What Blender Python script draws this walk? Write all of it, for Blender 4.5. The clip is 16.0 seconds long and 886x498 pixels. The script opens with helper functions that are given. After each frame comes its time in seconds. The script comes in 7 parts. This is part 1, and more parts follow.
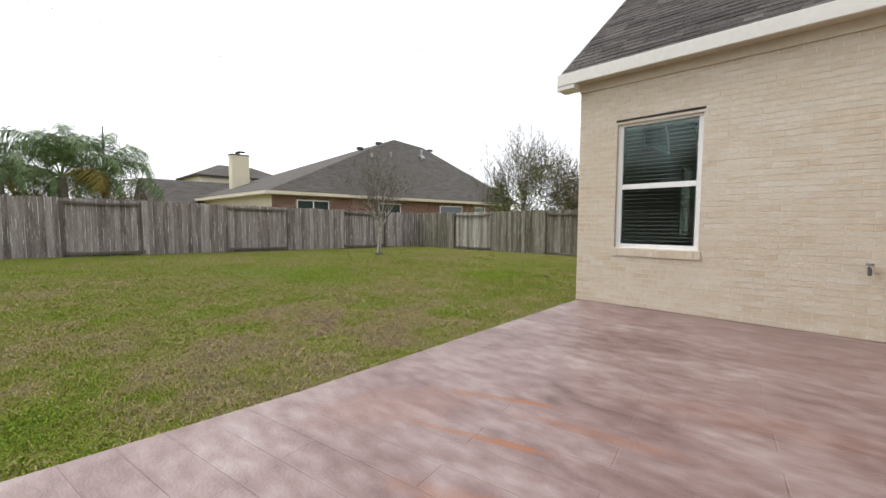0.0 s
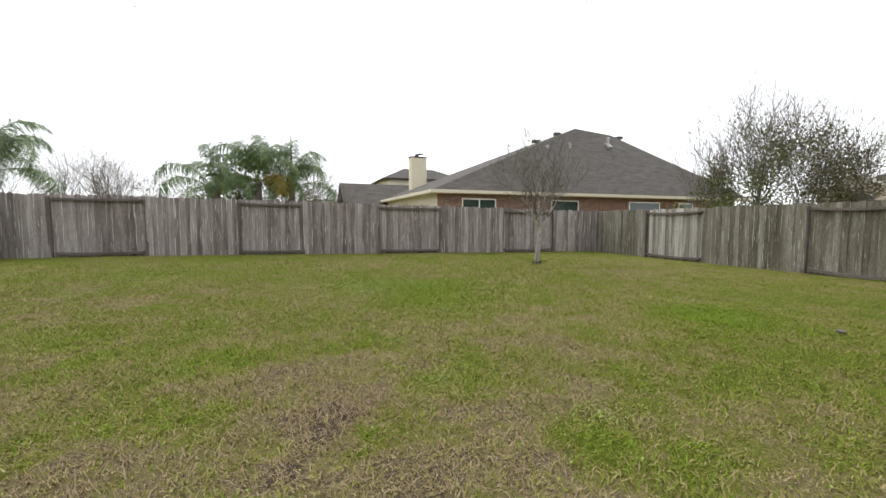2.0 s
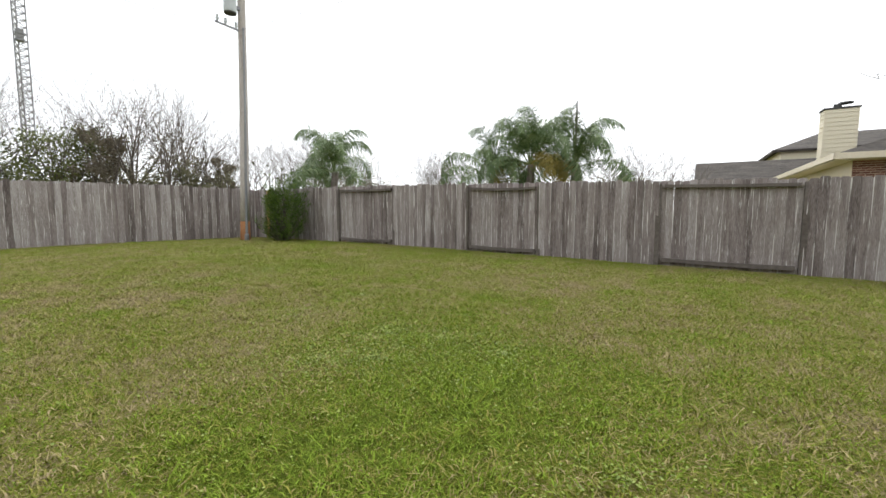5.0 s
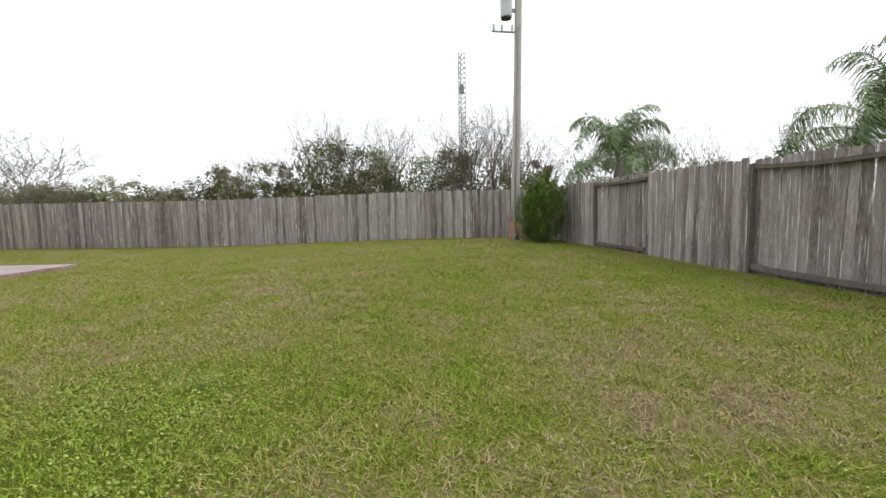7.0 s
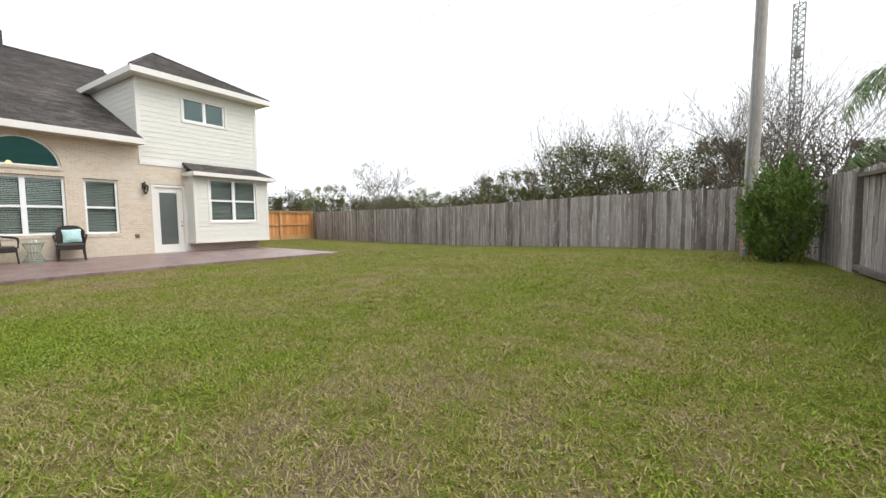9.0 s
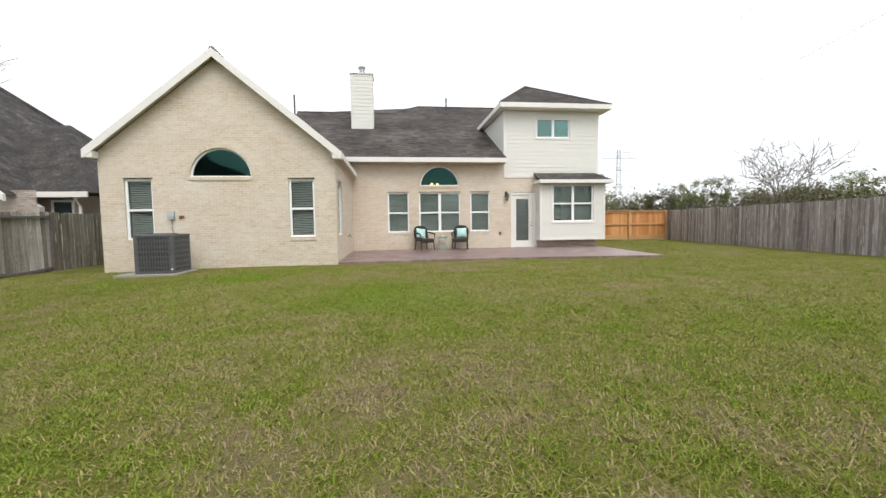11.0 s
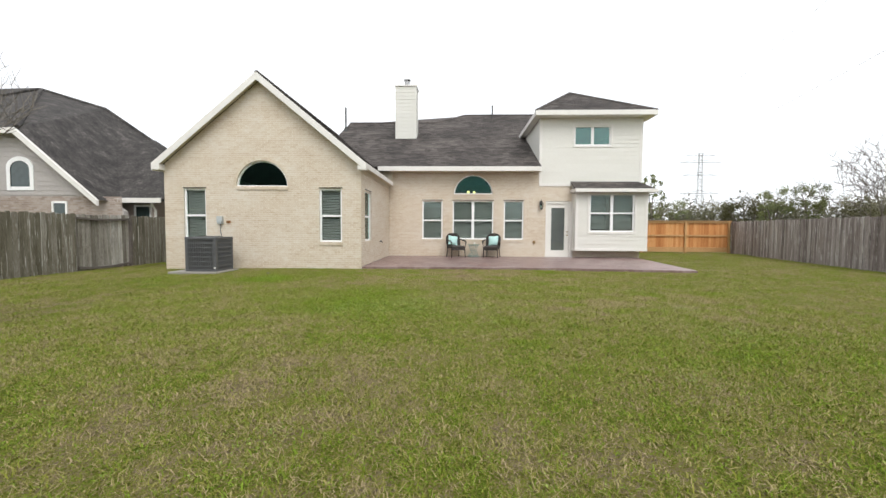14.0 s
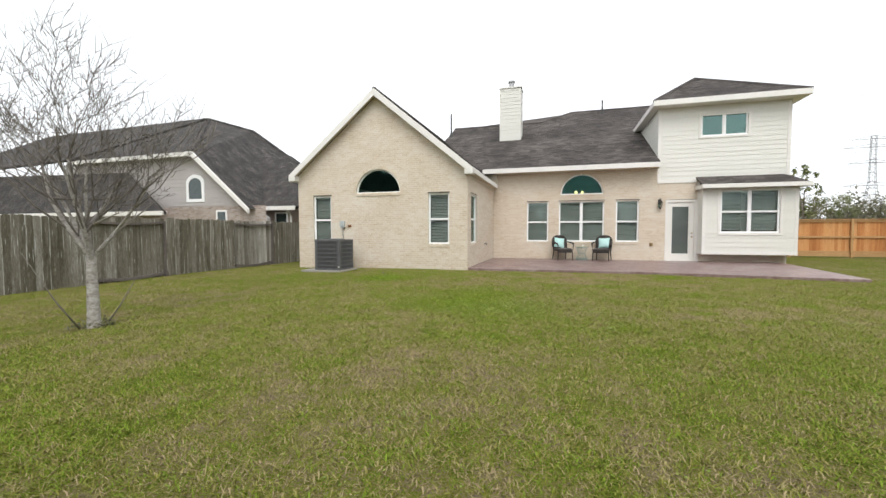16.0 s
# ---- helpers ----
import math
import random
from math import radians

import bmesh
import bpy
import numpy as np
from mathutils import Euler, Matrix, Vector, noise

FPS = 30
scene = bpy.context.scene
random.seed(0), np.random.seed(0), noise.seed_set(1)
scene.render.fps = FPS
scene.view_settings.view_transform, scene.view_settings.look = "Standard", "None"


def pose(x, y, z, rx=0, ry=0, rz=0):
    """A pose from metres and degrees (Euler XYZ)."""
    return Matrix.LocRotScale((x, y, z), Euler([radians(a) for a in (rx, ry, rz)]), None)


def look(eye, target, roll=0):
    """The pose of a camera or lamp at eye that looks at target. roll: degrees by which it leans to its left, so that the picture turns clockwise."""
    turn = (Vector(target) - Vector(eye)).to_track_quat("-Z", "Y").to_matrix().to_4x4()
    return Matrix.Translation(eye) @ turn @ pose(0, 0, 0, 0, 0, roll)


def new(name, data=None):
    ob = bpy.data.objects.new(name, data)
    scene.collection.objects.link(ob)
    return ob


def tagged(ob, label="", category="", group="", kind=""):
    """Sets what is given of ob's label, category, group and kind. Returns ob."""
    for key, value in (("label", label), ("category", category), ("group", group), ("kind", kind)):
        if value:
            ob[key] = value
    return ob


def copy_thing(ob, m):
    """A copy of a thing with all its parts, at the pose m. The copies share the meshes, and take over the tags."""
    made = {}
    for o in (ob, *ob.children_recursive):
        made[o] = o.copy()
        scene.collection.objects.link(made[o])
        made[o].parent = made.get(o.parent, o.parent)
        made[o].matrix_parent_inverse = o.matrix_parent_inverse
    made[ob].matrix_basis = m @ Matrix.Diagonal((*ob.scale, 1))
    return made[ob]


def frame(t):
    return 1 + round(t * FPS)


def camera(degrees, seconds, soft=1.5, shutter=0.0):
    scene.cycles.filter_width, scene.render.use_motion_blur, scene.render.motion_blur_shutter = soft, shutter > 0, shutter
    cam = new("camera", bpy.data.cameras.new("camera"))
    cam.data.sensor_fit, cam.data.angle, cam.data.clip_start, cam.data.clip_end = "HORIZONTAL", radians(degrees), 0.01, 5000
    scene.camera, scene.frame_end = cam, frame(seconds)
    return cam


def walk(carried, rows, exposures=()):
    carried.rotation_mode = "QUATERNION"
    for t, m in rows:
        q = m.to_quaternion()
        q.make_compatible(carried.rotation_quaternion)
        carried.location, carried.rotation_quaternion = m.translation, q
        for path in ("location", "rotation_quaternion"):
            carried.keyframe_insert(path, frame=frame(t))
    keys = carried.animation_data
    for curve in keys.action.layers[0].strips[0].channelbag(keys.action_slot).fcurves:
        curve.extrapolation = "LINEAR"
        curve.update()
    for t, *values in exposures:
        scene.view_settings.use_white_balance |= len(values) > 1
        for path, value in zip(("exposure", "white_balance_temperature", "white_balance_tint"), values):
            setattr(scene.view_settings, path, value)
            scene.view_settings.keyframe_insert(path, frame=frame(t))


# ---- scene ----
cam = camera(95.5, 16.0)
PATH = [
    (0, (0.925, 0.727, 1.166), (-0.463, 2.161, 1.028), 0.2),
    (0.5, (0.551, 1.234, 1.189), (-1.048, 2.426, 1.045), -0.1),
    (1, (0.083, 1.828, 1.19), (-1.659, 2.8, 1.045), -0.1),
    (1.5, (-0.455, 2.417, 1.202), (-2.264, 3.259, 1.059), 0.0),
    (2, (-1.028, 3.068, 1.18), (-2.899, 3.76, 1.037), 0.1),
    (2.5, (-1.598, 3.695, 1.137), (-3.519, 4.231, 0.998), 0.3),
    (3, (-2.215, 4.267, 1.087), (-4.194, 4.52, 0.946), 0.2),
    (3.5, (-2.938, 4.798, 1.01), (-4.932, 4.746, 0.862), 0.2),
    (6, (-7.694, 6.891, 1.053), (-8.869, 5.283, 0.868), 0.1),
    (6.5, (-8.664, 6.938, 1.062), (-9.428, 5.099, 0.877), -0.2),
    (7, (-9.684, 6.926, 1.085), (-9.965, 4.954, 0.906), -1.0),
    (7.5, (-10.661, 6.825, 1.07), (-10.587, 4.834, 0.897), -1.0),
    (8, (-11.53, 6.645, 1.027), (-11.13, 4.692, 0.867), -0.8),
    (8.5, (-12.313, 6.466, 1.033), (-11.623, 4.595, 0.883), -0.5),
    (9, (-12.963, 6.214, 1.077), (-11.907, 4.522, 0.936), -0.6),
    (9.5, (-13.465, 5.962, 1.097), (-11.951, 4.663, 0.965), -0.5),
    (10, (-13.869, 5.66, 1.108), (-12.055, 4.827, 0.979), -0.8),
    (12.5, (-14.532, 3.723, 1.172), (-12.536, 3.688, 1.054), -0.7),
    (13, (-14.587, 3.538, 1.219), (-12.59, 3.531, 1.101), -0.5),
    (13.5, (-14.672, 3.412, 1.227), (-12.675, 3.44, 1.119), 0.2),
    (14, (-14.721, 3.392, 1.237), (-12.725, 3.461, 1.137), 0.3),
    (14.5, (-14.757, 3.382, 1.242), (-12.762, 3.482, 1.147), 0.3),
    (15, (-14.784, 3.403, 1.233), (-12.789, 3.511, 1.141), 0.1),
    (15.5, (-14.805, 3.449, 1.217), (-12.822, 3.695, 1.128), -0.0),
    (16, (-14.839, 3.516, 1.224), (-12.921, 4.077, 1.136), -0.1),
]
walk(cam, [(t, look(eye, target, roll)) for t, eye, target, roll in PATH], exposures=[(0, 0.39), (3.5, 0.49), (7, 0.50), (9.5, 0.36), (12.5, 0.31), (16, 0.31)])

# ---- sky and sun: a bright overcast day ----
world = bpy.data.worlds.new("overcast_sky")
scene.world = world
world.use_nodes = True
wn, wl = world.node_tree.nodes, world.node_tree.links
sky = wn.new("ShaderNodeTexSky")
sky.sky_type, sky.sun_disc = "NISHITA", False
sky.sun_elevation, sky.sun_rotation = radians(54), radians(252)
sky.dust_density, sky.air_density = 4.0, 1.0
grey = wn.new("ShaderNodeHueSaturation")
grey.inputs["Saturation"].default_value = 0.12
cloud = wn.new("ShaderNodeMix")
cloud.data_type = "RGBA"
cloud.inputs[0].default_value = 0.7
cloud.inputs[7].default_value = (9.3, 9.6, 10.0, 1)
wl.new(sky.outputs[0], grey.inputs["Color"])
wl.new(grey.outputs[0], cloud.inputs[6])
wl.new(cloud.outputs[2], wn["Background"].inputs[0])
wn["Background"].inputs[1].default_value = 0.135
sun = new("sun", bpy.data.lights.new("sun", "SUN"))
sun.data.energy, sun.data.angle, sun.data.color = 1.35, radians(40), (1.0, 0.98, 0.95)
sun.matrix_world = look((0, 0, 40), (27, 9, 0))


# ---- materials ----
def material(name, colours, rough=0.7, scales=(3.0, 40.0), bump=0.0, bump_scale=60.0, metal=0.0, stretch=(1, 1, 1), random_by="", spread=0.0, spec=0.4, mid=None):
    """A surface whose colour wanders between colours at two scales; random_by 'object' or 'island' shifts each piece."""
    m = bpy.data.materials.new(name)
    m.use_nodes = True
    n, l = m.node_tree.nodes, m.node_tree.links
    b = n["Principled BSDF"]
    b.inputs["Roughness"].default_value, b.inputs["Metallic"].default_value = rough, metal
    b.inputs["Specular IOR Level"].default_value = spec
    co = n.new("ShaderNodeTexCoord")
    mp = n.new("ShaderNodeMapping")
    mp.inputs["Scale"].default_value = stretch
    l.new(co.outputs["Object"], mp.inputs[0])
    a, c = n.new("ShaderNodeTexNoise"), n.new("ShaderNodeTexNoise")
    a.inputs["Scale"].default_value, c.inputs["Scale"].default_value = scales
    a.inputs["Detail"].default_value, c.inputs["Detail"].default_value = 4, 3
    mix = n.new("ShaderNodeMath")
    mix.operation = "ADD"
    l.new(a.outputs[0], mix.inputs[0])
    l.new(c.outputs[0], mix.inputs[1])
    half = n.new("ShaderNodeMath")
    half.operation = "MULTIPLY"
    half.inputs[1].default_value = 0.5
    l.new(mix.outputs[0], half.inputs[0])
    value = half.outputs[0]
    if random_by:
        if random_by == "object":
            info = n.new("ShaderNodeObjectInfo")
            rnd = info.outputs["Random"]
            shift = n.new("ShaderNodeVectorMath")
            shift.operation = "ADD"
            comb = n.new("ShaderNodeCombineXYZ")
            big = n.new("ShaderNodeMath")
            big.operation = "MULTIPLY"
            big.inputs[1].default_value = 37.0
            l.new(rnd, big.inputs[0])
            l.new(big.outputs[0], comb.inputs[0])
            l.new(big.outputs[0], comb.inputs[2])
            l.new(mp.outputs[0], shift.inputs[0])
            l.new(comb.outputs[0], shift.inputs[1])
            vec = shift.outputs[0]
        else:
            rnd = n.new("ShaderNodeNewGeometry").outputs["Random Per Island"]
            vec = mp.outputs[0]
        sp = n.new("ShaderNodeMath")
        sp.operation = "MULTIPLY_ADD"
        sp.inputs[1].default_value, sp.inputs[2].default_value = spread, -spread / 2
        l.new(rnd, sp.inputs[0])
        ad = n.new("ShaderNodeMath")
        ad.operation = "ADD"
        l.new(sp.outputs[0], ad.inputs[0])
        l.new(value, ad.inputs[1])
        value = ad.outputs[0]
    else:
        vec = mp.outputs[0]
    l.new(vec, a.inputs[0])
    l.new(vec, c.inputs[0])
    ramp = n.new("ShaderNodeValToRGB")
    e = ramp.color_ramp.elements
    stops = np.linspace(0.3, 0.7, len(colours))
    e[0].position, e[1].position = stops[0], stops[-1]
    e[0].color, e[1].color = (*colours[0], 1), (*colours[-1], 1)
    for s, col in zip(stops[1:-1], colours[1:-1]):
        e.new(s).color = (*col, 1)
    l.new(value, ramp.inputs[0])
    l.new(ramp.outputs[0], b.inputs["Base Color"])
    if bump:
        d = n.new("ShaderNodeTexNoise")
        d.inputs["Scale"].default_value, d.inputs["Detail"].default_value = bump_scale, 5
        l.new(vec, d.inputs[0])
        bp = n.new("ShaderNodeBump")
        bp.inputs["Strength"].default_value, bp.inputs["Distance"].default_value = bump, 0.02
        l.new(d.outputs[0], bp.inputs["Height"])
        l.new(bp.outputs[0], b.inputs["Normal"])
    return m


def glass_pane(name, tint, gloss=1.5, sheen=(0.80, 0.97, 0.92)):
    """Thin window glass: tinted see-through, mirror-like at a slant."""
    m = bpy.data.materials.new(name)
    m.use_nodes = True
    n, l = m.node_tree.nodes, m.node_tree.links
    tr, gl, fr, mx = n.new("ShaderNodeBsdfTransparent"), n.new("ShaderNodeBsdfGlossy"), n.new("ShaderNodeFresnel"), n.new("ShaderNodeMixShader")
    tr.inputs[0].default_value = (*tint, 1)
    gl.inputs[0].default_value, gl.inputs["Roughness"].default_value = (*sheen, 1), 0.01
    fr.inputs[0].default_value = gloss
    l.new(fr.outputs[0], mx.inputs[0])
    l.new(tr.outputs[0], mx.inputs[1])
    l.new(gl.outputs[0], mx.inputs[2])
    l.new(mx.outputs[0], n["Material Output"].inputs[0])
    return m


def glow(name, colour, strength):
    m = bpy.data.materials.new(name)
    m.use_nodes = True
    b = m.node_tree.nodes["Principled BSDF"]
    b.inputs["Emission Color"].default_value, b.inputs["Emission Strength"].default_value = (*colour, 1), strength
    return m


BRICK_TONES = [(0.545, 0.44, 0.32), (0.61, 0.515, 0.395), (0.65, 0.57, 0.46), (0.69, 0.63, 0.54)]
M_BRICK = material("pale_brick", BRICK_TONES, 0.9, (0.9, 14), 0.25, 110, random_by="island", spread=0.17, stretch=(0.8, 0.8, 1.5))
M_BRICK_ONE = material("pale_brick_piece", BRICK_TONES, 0.9, (0.9, 14), 0.25, 110, random_by="object", spread=0.2)
M_MORTAR = material("mortar", [(0.655, 0.60, 0.515), (0.775, 0.73, 0.655)], 0.95, (3, 60), 0.3, 120)
M_TRIM = material("white_trim_paint", [(0.70, 0.68, 0.63), (0.80, 0.78, 0.74)], 0.5, (1.2, 15), 0.03)
M_SOFFIT = material("beige_soffit_paint", [(0.52, 0.46, 0.35), (0.62, 0.55, 0.43)], 0.7, (1.2, 15))
M_SIDING = material("cream_lap_siding", [(0.67, 0.66, 0.60), (0.74, 0.73, 0.675)], 0.55, (0.8, 20), 0.05, 50, random_by="object", spread=0.1)
M_VINYL = material("white_window_vinyl", [(0.84, 0.84, 0.83), (0.89, 0.89, 0.88)], 0.35, (2, 20))
M_SHINGLE = material("weathered_asphalt_shingle", [(0.028, 0.024, 0.023), (0.066, 0.057, 0.052), (0.145, 0.126, 0.114)], 0.95, (0.55, 30), 0.6, 200, random_by="island", spread=0.22)
M_ROOF_FAR = material("far_asphalt_roof", [(0.030, 0.027, 0.024), (0.062, 0.055, 0.049), (0.095, 0.084, 0.074), (0.14, 0.125, 0.11)], 0.95, (2.2, 14), 0.8, 26, stretch=(1, 0.5, 3.2))
# plain dark tone; on the indoor floor it carries the room's dimness
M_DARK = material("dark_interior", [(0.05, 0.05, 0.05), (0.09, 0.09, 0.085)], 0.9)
# near-black: the shadow over each window is put into this colour
M_HEAD_SHADOW = material("window_head_shadow", [(0.012, 0.011, 0.011), (0.03, 0.026, 0.024)], 0.8, (4, 40))
# room dimness is put into this wall and ceiling colour
M_INNER = material("unlit_interior_wall", [(0.075, 0.08, 0.072), (0.11, 0.115, 0.10)], 0.9)
M_GLASS = glass_pane("window_glass", (0.92, 0.955, 0.94), 1.5)
M_GLASS_SKY = glass_pane("coated_window_glass", (0.42, 0.64, 0.57), 1.6, (0.30, 0.80, 0.68))
M_GLASS_COAT = glass_pane("mirror_coated_glass", (0.38, 0.66, 0.62), 2.15, (0.70, 0.92, 0.87))
M_BLIND = material("blind_slat_vinyl", [(0.44, 0.45, 0.43), (0.54, 0.55, 0.53)], 0.6)
M_CEDAR_GREY = material("weathered_grey_cedar", [(0.10, 0.081, 0.074), (0.207, 0.174, 0.163), (0.308, 0.269, 0.255), (0.46, 0.426, 0.41)], 0.95, (1.6, 22), 0.5, 30, stretch=(6, 6, 0.55), random_by="object", spread=0.24)
M_CEDAR_PALE = material("pale_weathered_cedar", [(0.12, 0.107, 0.085), (0.24, 0.22, 0.185), (0.40, 0.38, 0.34), (0.62, 0.60, 0.56)], 0.95, (1.4, 20), 0.5, 30, stretch=(6, 6, 0.55), random_by="object", spread=0.3)
M_CEDAR_MOSS = material("mossy_weathered_cedar", [(0.060, 0.054, 0.034), (0.12, 0.108, 0.075), (0.20, 0.182, 0.145), (0.33, 0.315, 0.28)], 0.95, (1.4, 22), 0.5, 30, stretch=(6, 6, 0.55), random_by="object", spread=0.17)


def add_streaks(m, pale=(0.60, 0.585, 0.56), low=0.625):
    """Thin broken whitish streaks that run up weathered boards."""
    n, l = m.node_tree.nodes, m.node_tree.links
    b = n["Principled BSDF"]
    base = b.inputs["Base Color"].links[0].from_socket
    co, info, off = n.new("ShaderNodeTexCoord"), n.new("ShaderNodeObjectInfo"), n.new("ShaderNodeVectorMath")
    off.operation = "MULTIPLY_ADD"
    off.inputs[1].default_value = (42, 42, 2.3)
    l.new(co.outputs["Object"], off.inputs[0])
    rnd = n.new("ShaderNodeMath")
    rnd.operation = "MULTIPLY"
    rnd.inputs[1].default_value = 91.0
    l.new(info.outputs["Random"], rnd.inputs[0])
    l.new(rnd.outputs[0], off.inputs[2])
    t = n.new("ShaderNodeTexNoise")
    t.inputs["Scale"].default_value, t.inputs["Detail"].default_value = 1.0, 5
    l.new(off.outputs[0], t.inputs[0])
    rg = n.new("ShaderNodeMapRange")
    rg.inputs["From Min"].default_value, rg.inputs["From Max"].default_value = low - 0.02, low + 0.07
    l.new(t.outputs[0], rg.inputs[0])
    mx = n.new("ShaderNodeMix")
    mx.data_type = "RGBA"
    mx.inputs[7].default_value = (*pale, 1)
    # bleached wear along the long edges of each board, broken up along its length
    sep, edge, wear, both = n.new("ShaderNodeSeparateXYZ"), n.new("ShaderNodeMath"), n.new("ShaderNodeMapRange"), n.new("ShaderNodeMath")
    l.new(co.outputs["Object"], sep.inputs[0])
    edge.operation = "ABSOLUTE"
    l.new(sep.outputs[0], edge.inputs[0])
    wear.inputs["From Min"].default_value, wear.inputs["From Max"].default_value = 0.060, 0.068
    l.new(edge.outputs[0], wear.inputs[0])
    run = n.new("ShaderNodeTexNoise")
    run.inputs["Scale"].default_value, run.inputs["Detail"].default_value = 0.55, 6
    l.new(off.outputs[0], run.inputs[0])
    gate = n.new("ShaderNodeMapRange")
    gate.inputs["From Min"].default_value, gate.inputs["From Max"].default_value = 0.52, 0.57
    l.new(run.outputs[0], gate.inputs[0])
    both.operation = "MULTIPLY"
    l.new(wear.outputs[0], both.inputs[0])
    l.new(gate.outputs[0], both.inputs[1])
    most = n.new("ShaderNodeMath")
    most.operation = "MAXIMUM"
    l.new(rg.outputs[0], most.inputs[0])
    l.new(both.outputs[0], most.inputs[1])
    l.new(most.outputs[0], mx.inputs[0])
    l.new(base, mx.inputs[6])
    l.new(mx.outputs[2], b.inputs["Base Color"])


add_streaks(M_CEDAR_GREY, (0.72, 0.70, 0.67), 0.645)
add_streaks(M_CEDAR_MOSS, (0.50, 0.49, 0.45), 0.64)
M_CEDAR_DARK = material("grey_fence_rail", [(0.085, 0.072, 0.062), (0.185, 0.16, 0.142)], 0.95, (1.5, 15), 0.5, 30, stretch=(1, 1, 1))
M_CEDAR_NEW = material("new_orange_cedar", [(0.40, 0.15, 0.045), (0.55, 0.24, 0.08), (0.66, 0.36, 0.15)], 0.8, (1.2, 18), 0.3, 30, stretch=(6, 6, 0.5), random_by="object", spread=0.32)


# ---- mesh helpers ----
class Geo:
    """Gathers vertices and faces for one mesh."""

    def __init__(self):
        self.v, self.f = [], []

    def add(self, verts, faces):
        k = len(self.v)
        self.v += [tuple(p) for p in verts]
        self.f += [tuple(i + k for i in q) for q in faces]
        return self

    def box(self, x0, y0, z0, x1, y1, z1):
        p = [(x, y, z) for z in (z0, z1) for y in (y0, y1) for x in (x0, x1)]
        return self.add(p, [(0, 2, 3, 1), (4, 5, 7, 6), (0, 1, 5, 4), (2, 6, 7, 3), (0, 4, 6, 2), (1, 3, 7, 5)])

    def obox(self, m, sx, sy, sz):
        p = [m @ Vector((x * sx / 2, y * sy / 2, z * sz / 2)) for z in (-1, 1) for y in (-1, 1) for x in (-1, 1)]
        return self.add(p, [(0, 2, 3, 1), (4, 5, 7, 6), (0, 1, 5, 4), (2, 6, 7, 3), (0, 4, 6, 2), (1, 3, 7, 5)])

    def slab(self, poly, d):
        """A flat polygon (3D, counter-clockwise seen from outside) with thickness d behind it."""
        p = [Vector(q) for q in poly]
        nrm = sum((p[i - 1].cross(q) for i, q in enumerate(p)), Vector()).normalized()
        k = len(p)
        faces = [tuple(range(k)), tuple(range(2 * k - 1, k - 1, -1))]
        faces += [(i, k + i, k + (i + 1) % k, (i + 1) % k) for i in range(k)]
        return self.add(p + [q - nrm * d for q in p], faces)

    def tube(self, pts, radii, n=6, cap=True):
        """A tapered tube through points."""
        rings = []
        pts = [Vector(p) for p in pts]
        for i, p in enumerate(pts):
            d = (pts[min(i + 1, len(pts) - 1)] - pts[max(i - 1, 0)]).normalized()
            u = d.orthogonal().normalized()
            if abs(d.z) > 0.99:
                u = Vector((1, 0, 0))
            else:
                u = d.cross(Vector((0, 0, 1))).normalized()
            w = d.cross(u)
            r = radii[i] if hasattr(radii, "__len__") else radii
            rings.append([p + u * (r * math.cos(2 * math.pi * j / n)) + w * (r * math.sin(2 * math.pi * j / n)) for j in range(n)])
        faces = []
        for i in range(len(rings) - 1):
            for j in range(n):
                faces.append((i * n + j, i * n + (j + 1) % n, (i + 1) * n + (j + 1) % n, (i + 1) * n + j))
        if cap:
            faces += [tuple(range(n - 1, -1, -1)), tuple(range((len(rings) - 1) * n, len(rings) * n))]
        return self.add([q for r in rings for q in r], faces)

    def mesh(self, name, mat, smooth=False):
        me = bpy.data.meshes.new(name)
        me.from_pydata(self.v, [], self.f)
        me.materials.append(mat)
        if smooth:
            me.polygons.foreach_set("use_smooth", [True] * len(me.polygons))
        me.update()
        return me


def thing(name, label, category, group="", kind="", at=(0, 0, 0)):
    """An empty at the thing's base, to which its parts belong."""
    ob = new(name)
    ob.empty_display_size = 0.1
    ob.location = at
    return tagged(ob, label, category, group, kind)


def place_of(ob):
    return Matrix.Translation(ob.location) if ob.data is None and ob.parent is None else ob.matrix_basis.copy()


def part(name, geo, mat, parent, label="", smooth=False, bevel=0.0):
    """One mesh, in world coordinates, under a thing or a part."""
    ob = new(name, geo if isinstance(geo, bpy.types.Mesh) else geo.mesh(name, mat, smooth))
    ob.parent = parent
    ob.matrix_parent_inverse = place_of(parent).inverted()
    if bevel:
        md = ob.modifiers.new("edge", "BEVEL")
        md.width, md.segments, md.limit_method = bevel, 2, "ANGLE"
    return tagged(ob, label)


def piece(name, mesh, m, parent):
    """A piece that shares its mesh with others, at the pose m."""
    ob = new(name, mesh)
    ob.parent = parent
    ob.matrix_parent_inverse = place_of(parent).inverted()
    ob.matrix_basis = m
    return ob


def single(name, geo, mat, label, category, group="", kind="", smooth=False, bevel=0.0):
    ob = new(name, geo.mesh(name, mat, smooth))
    if bevel:
        md = ob.modifiers.new("edge", "BEVEL")
        md.width, md.segments, md.limit_method = bevel, 2, "ANGLE"
    return tagged(ob, label, category, group, kind)


def smoothstep(a, b, x):
    t = np.clip((x - a) / (b - a), 0, 1)
    return t * t * (3 - 2 * t)


def ground_z(x, y):
    """Height of the lawn: a little below the patio, falling towards the north fence."""
    w = smoothstep(-2.5, -13.0, x)
    near = smoothstep(-4.5, -2.2, x) * smoothstep(8.5, 6.5, y)
    return -0.07 + w * (0.15 - 0.017 * np.clip(y, -2, 16)) - 0.06 * smoothstep(8, 14, y) * (1 - w) - 0.012 * near


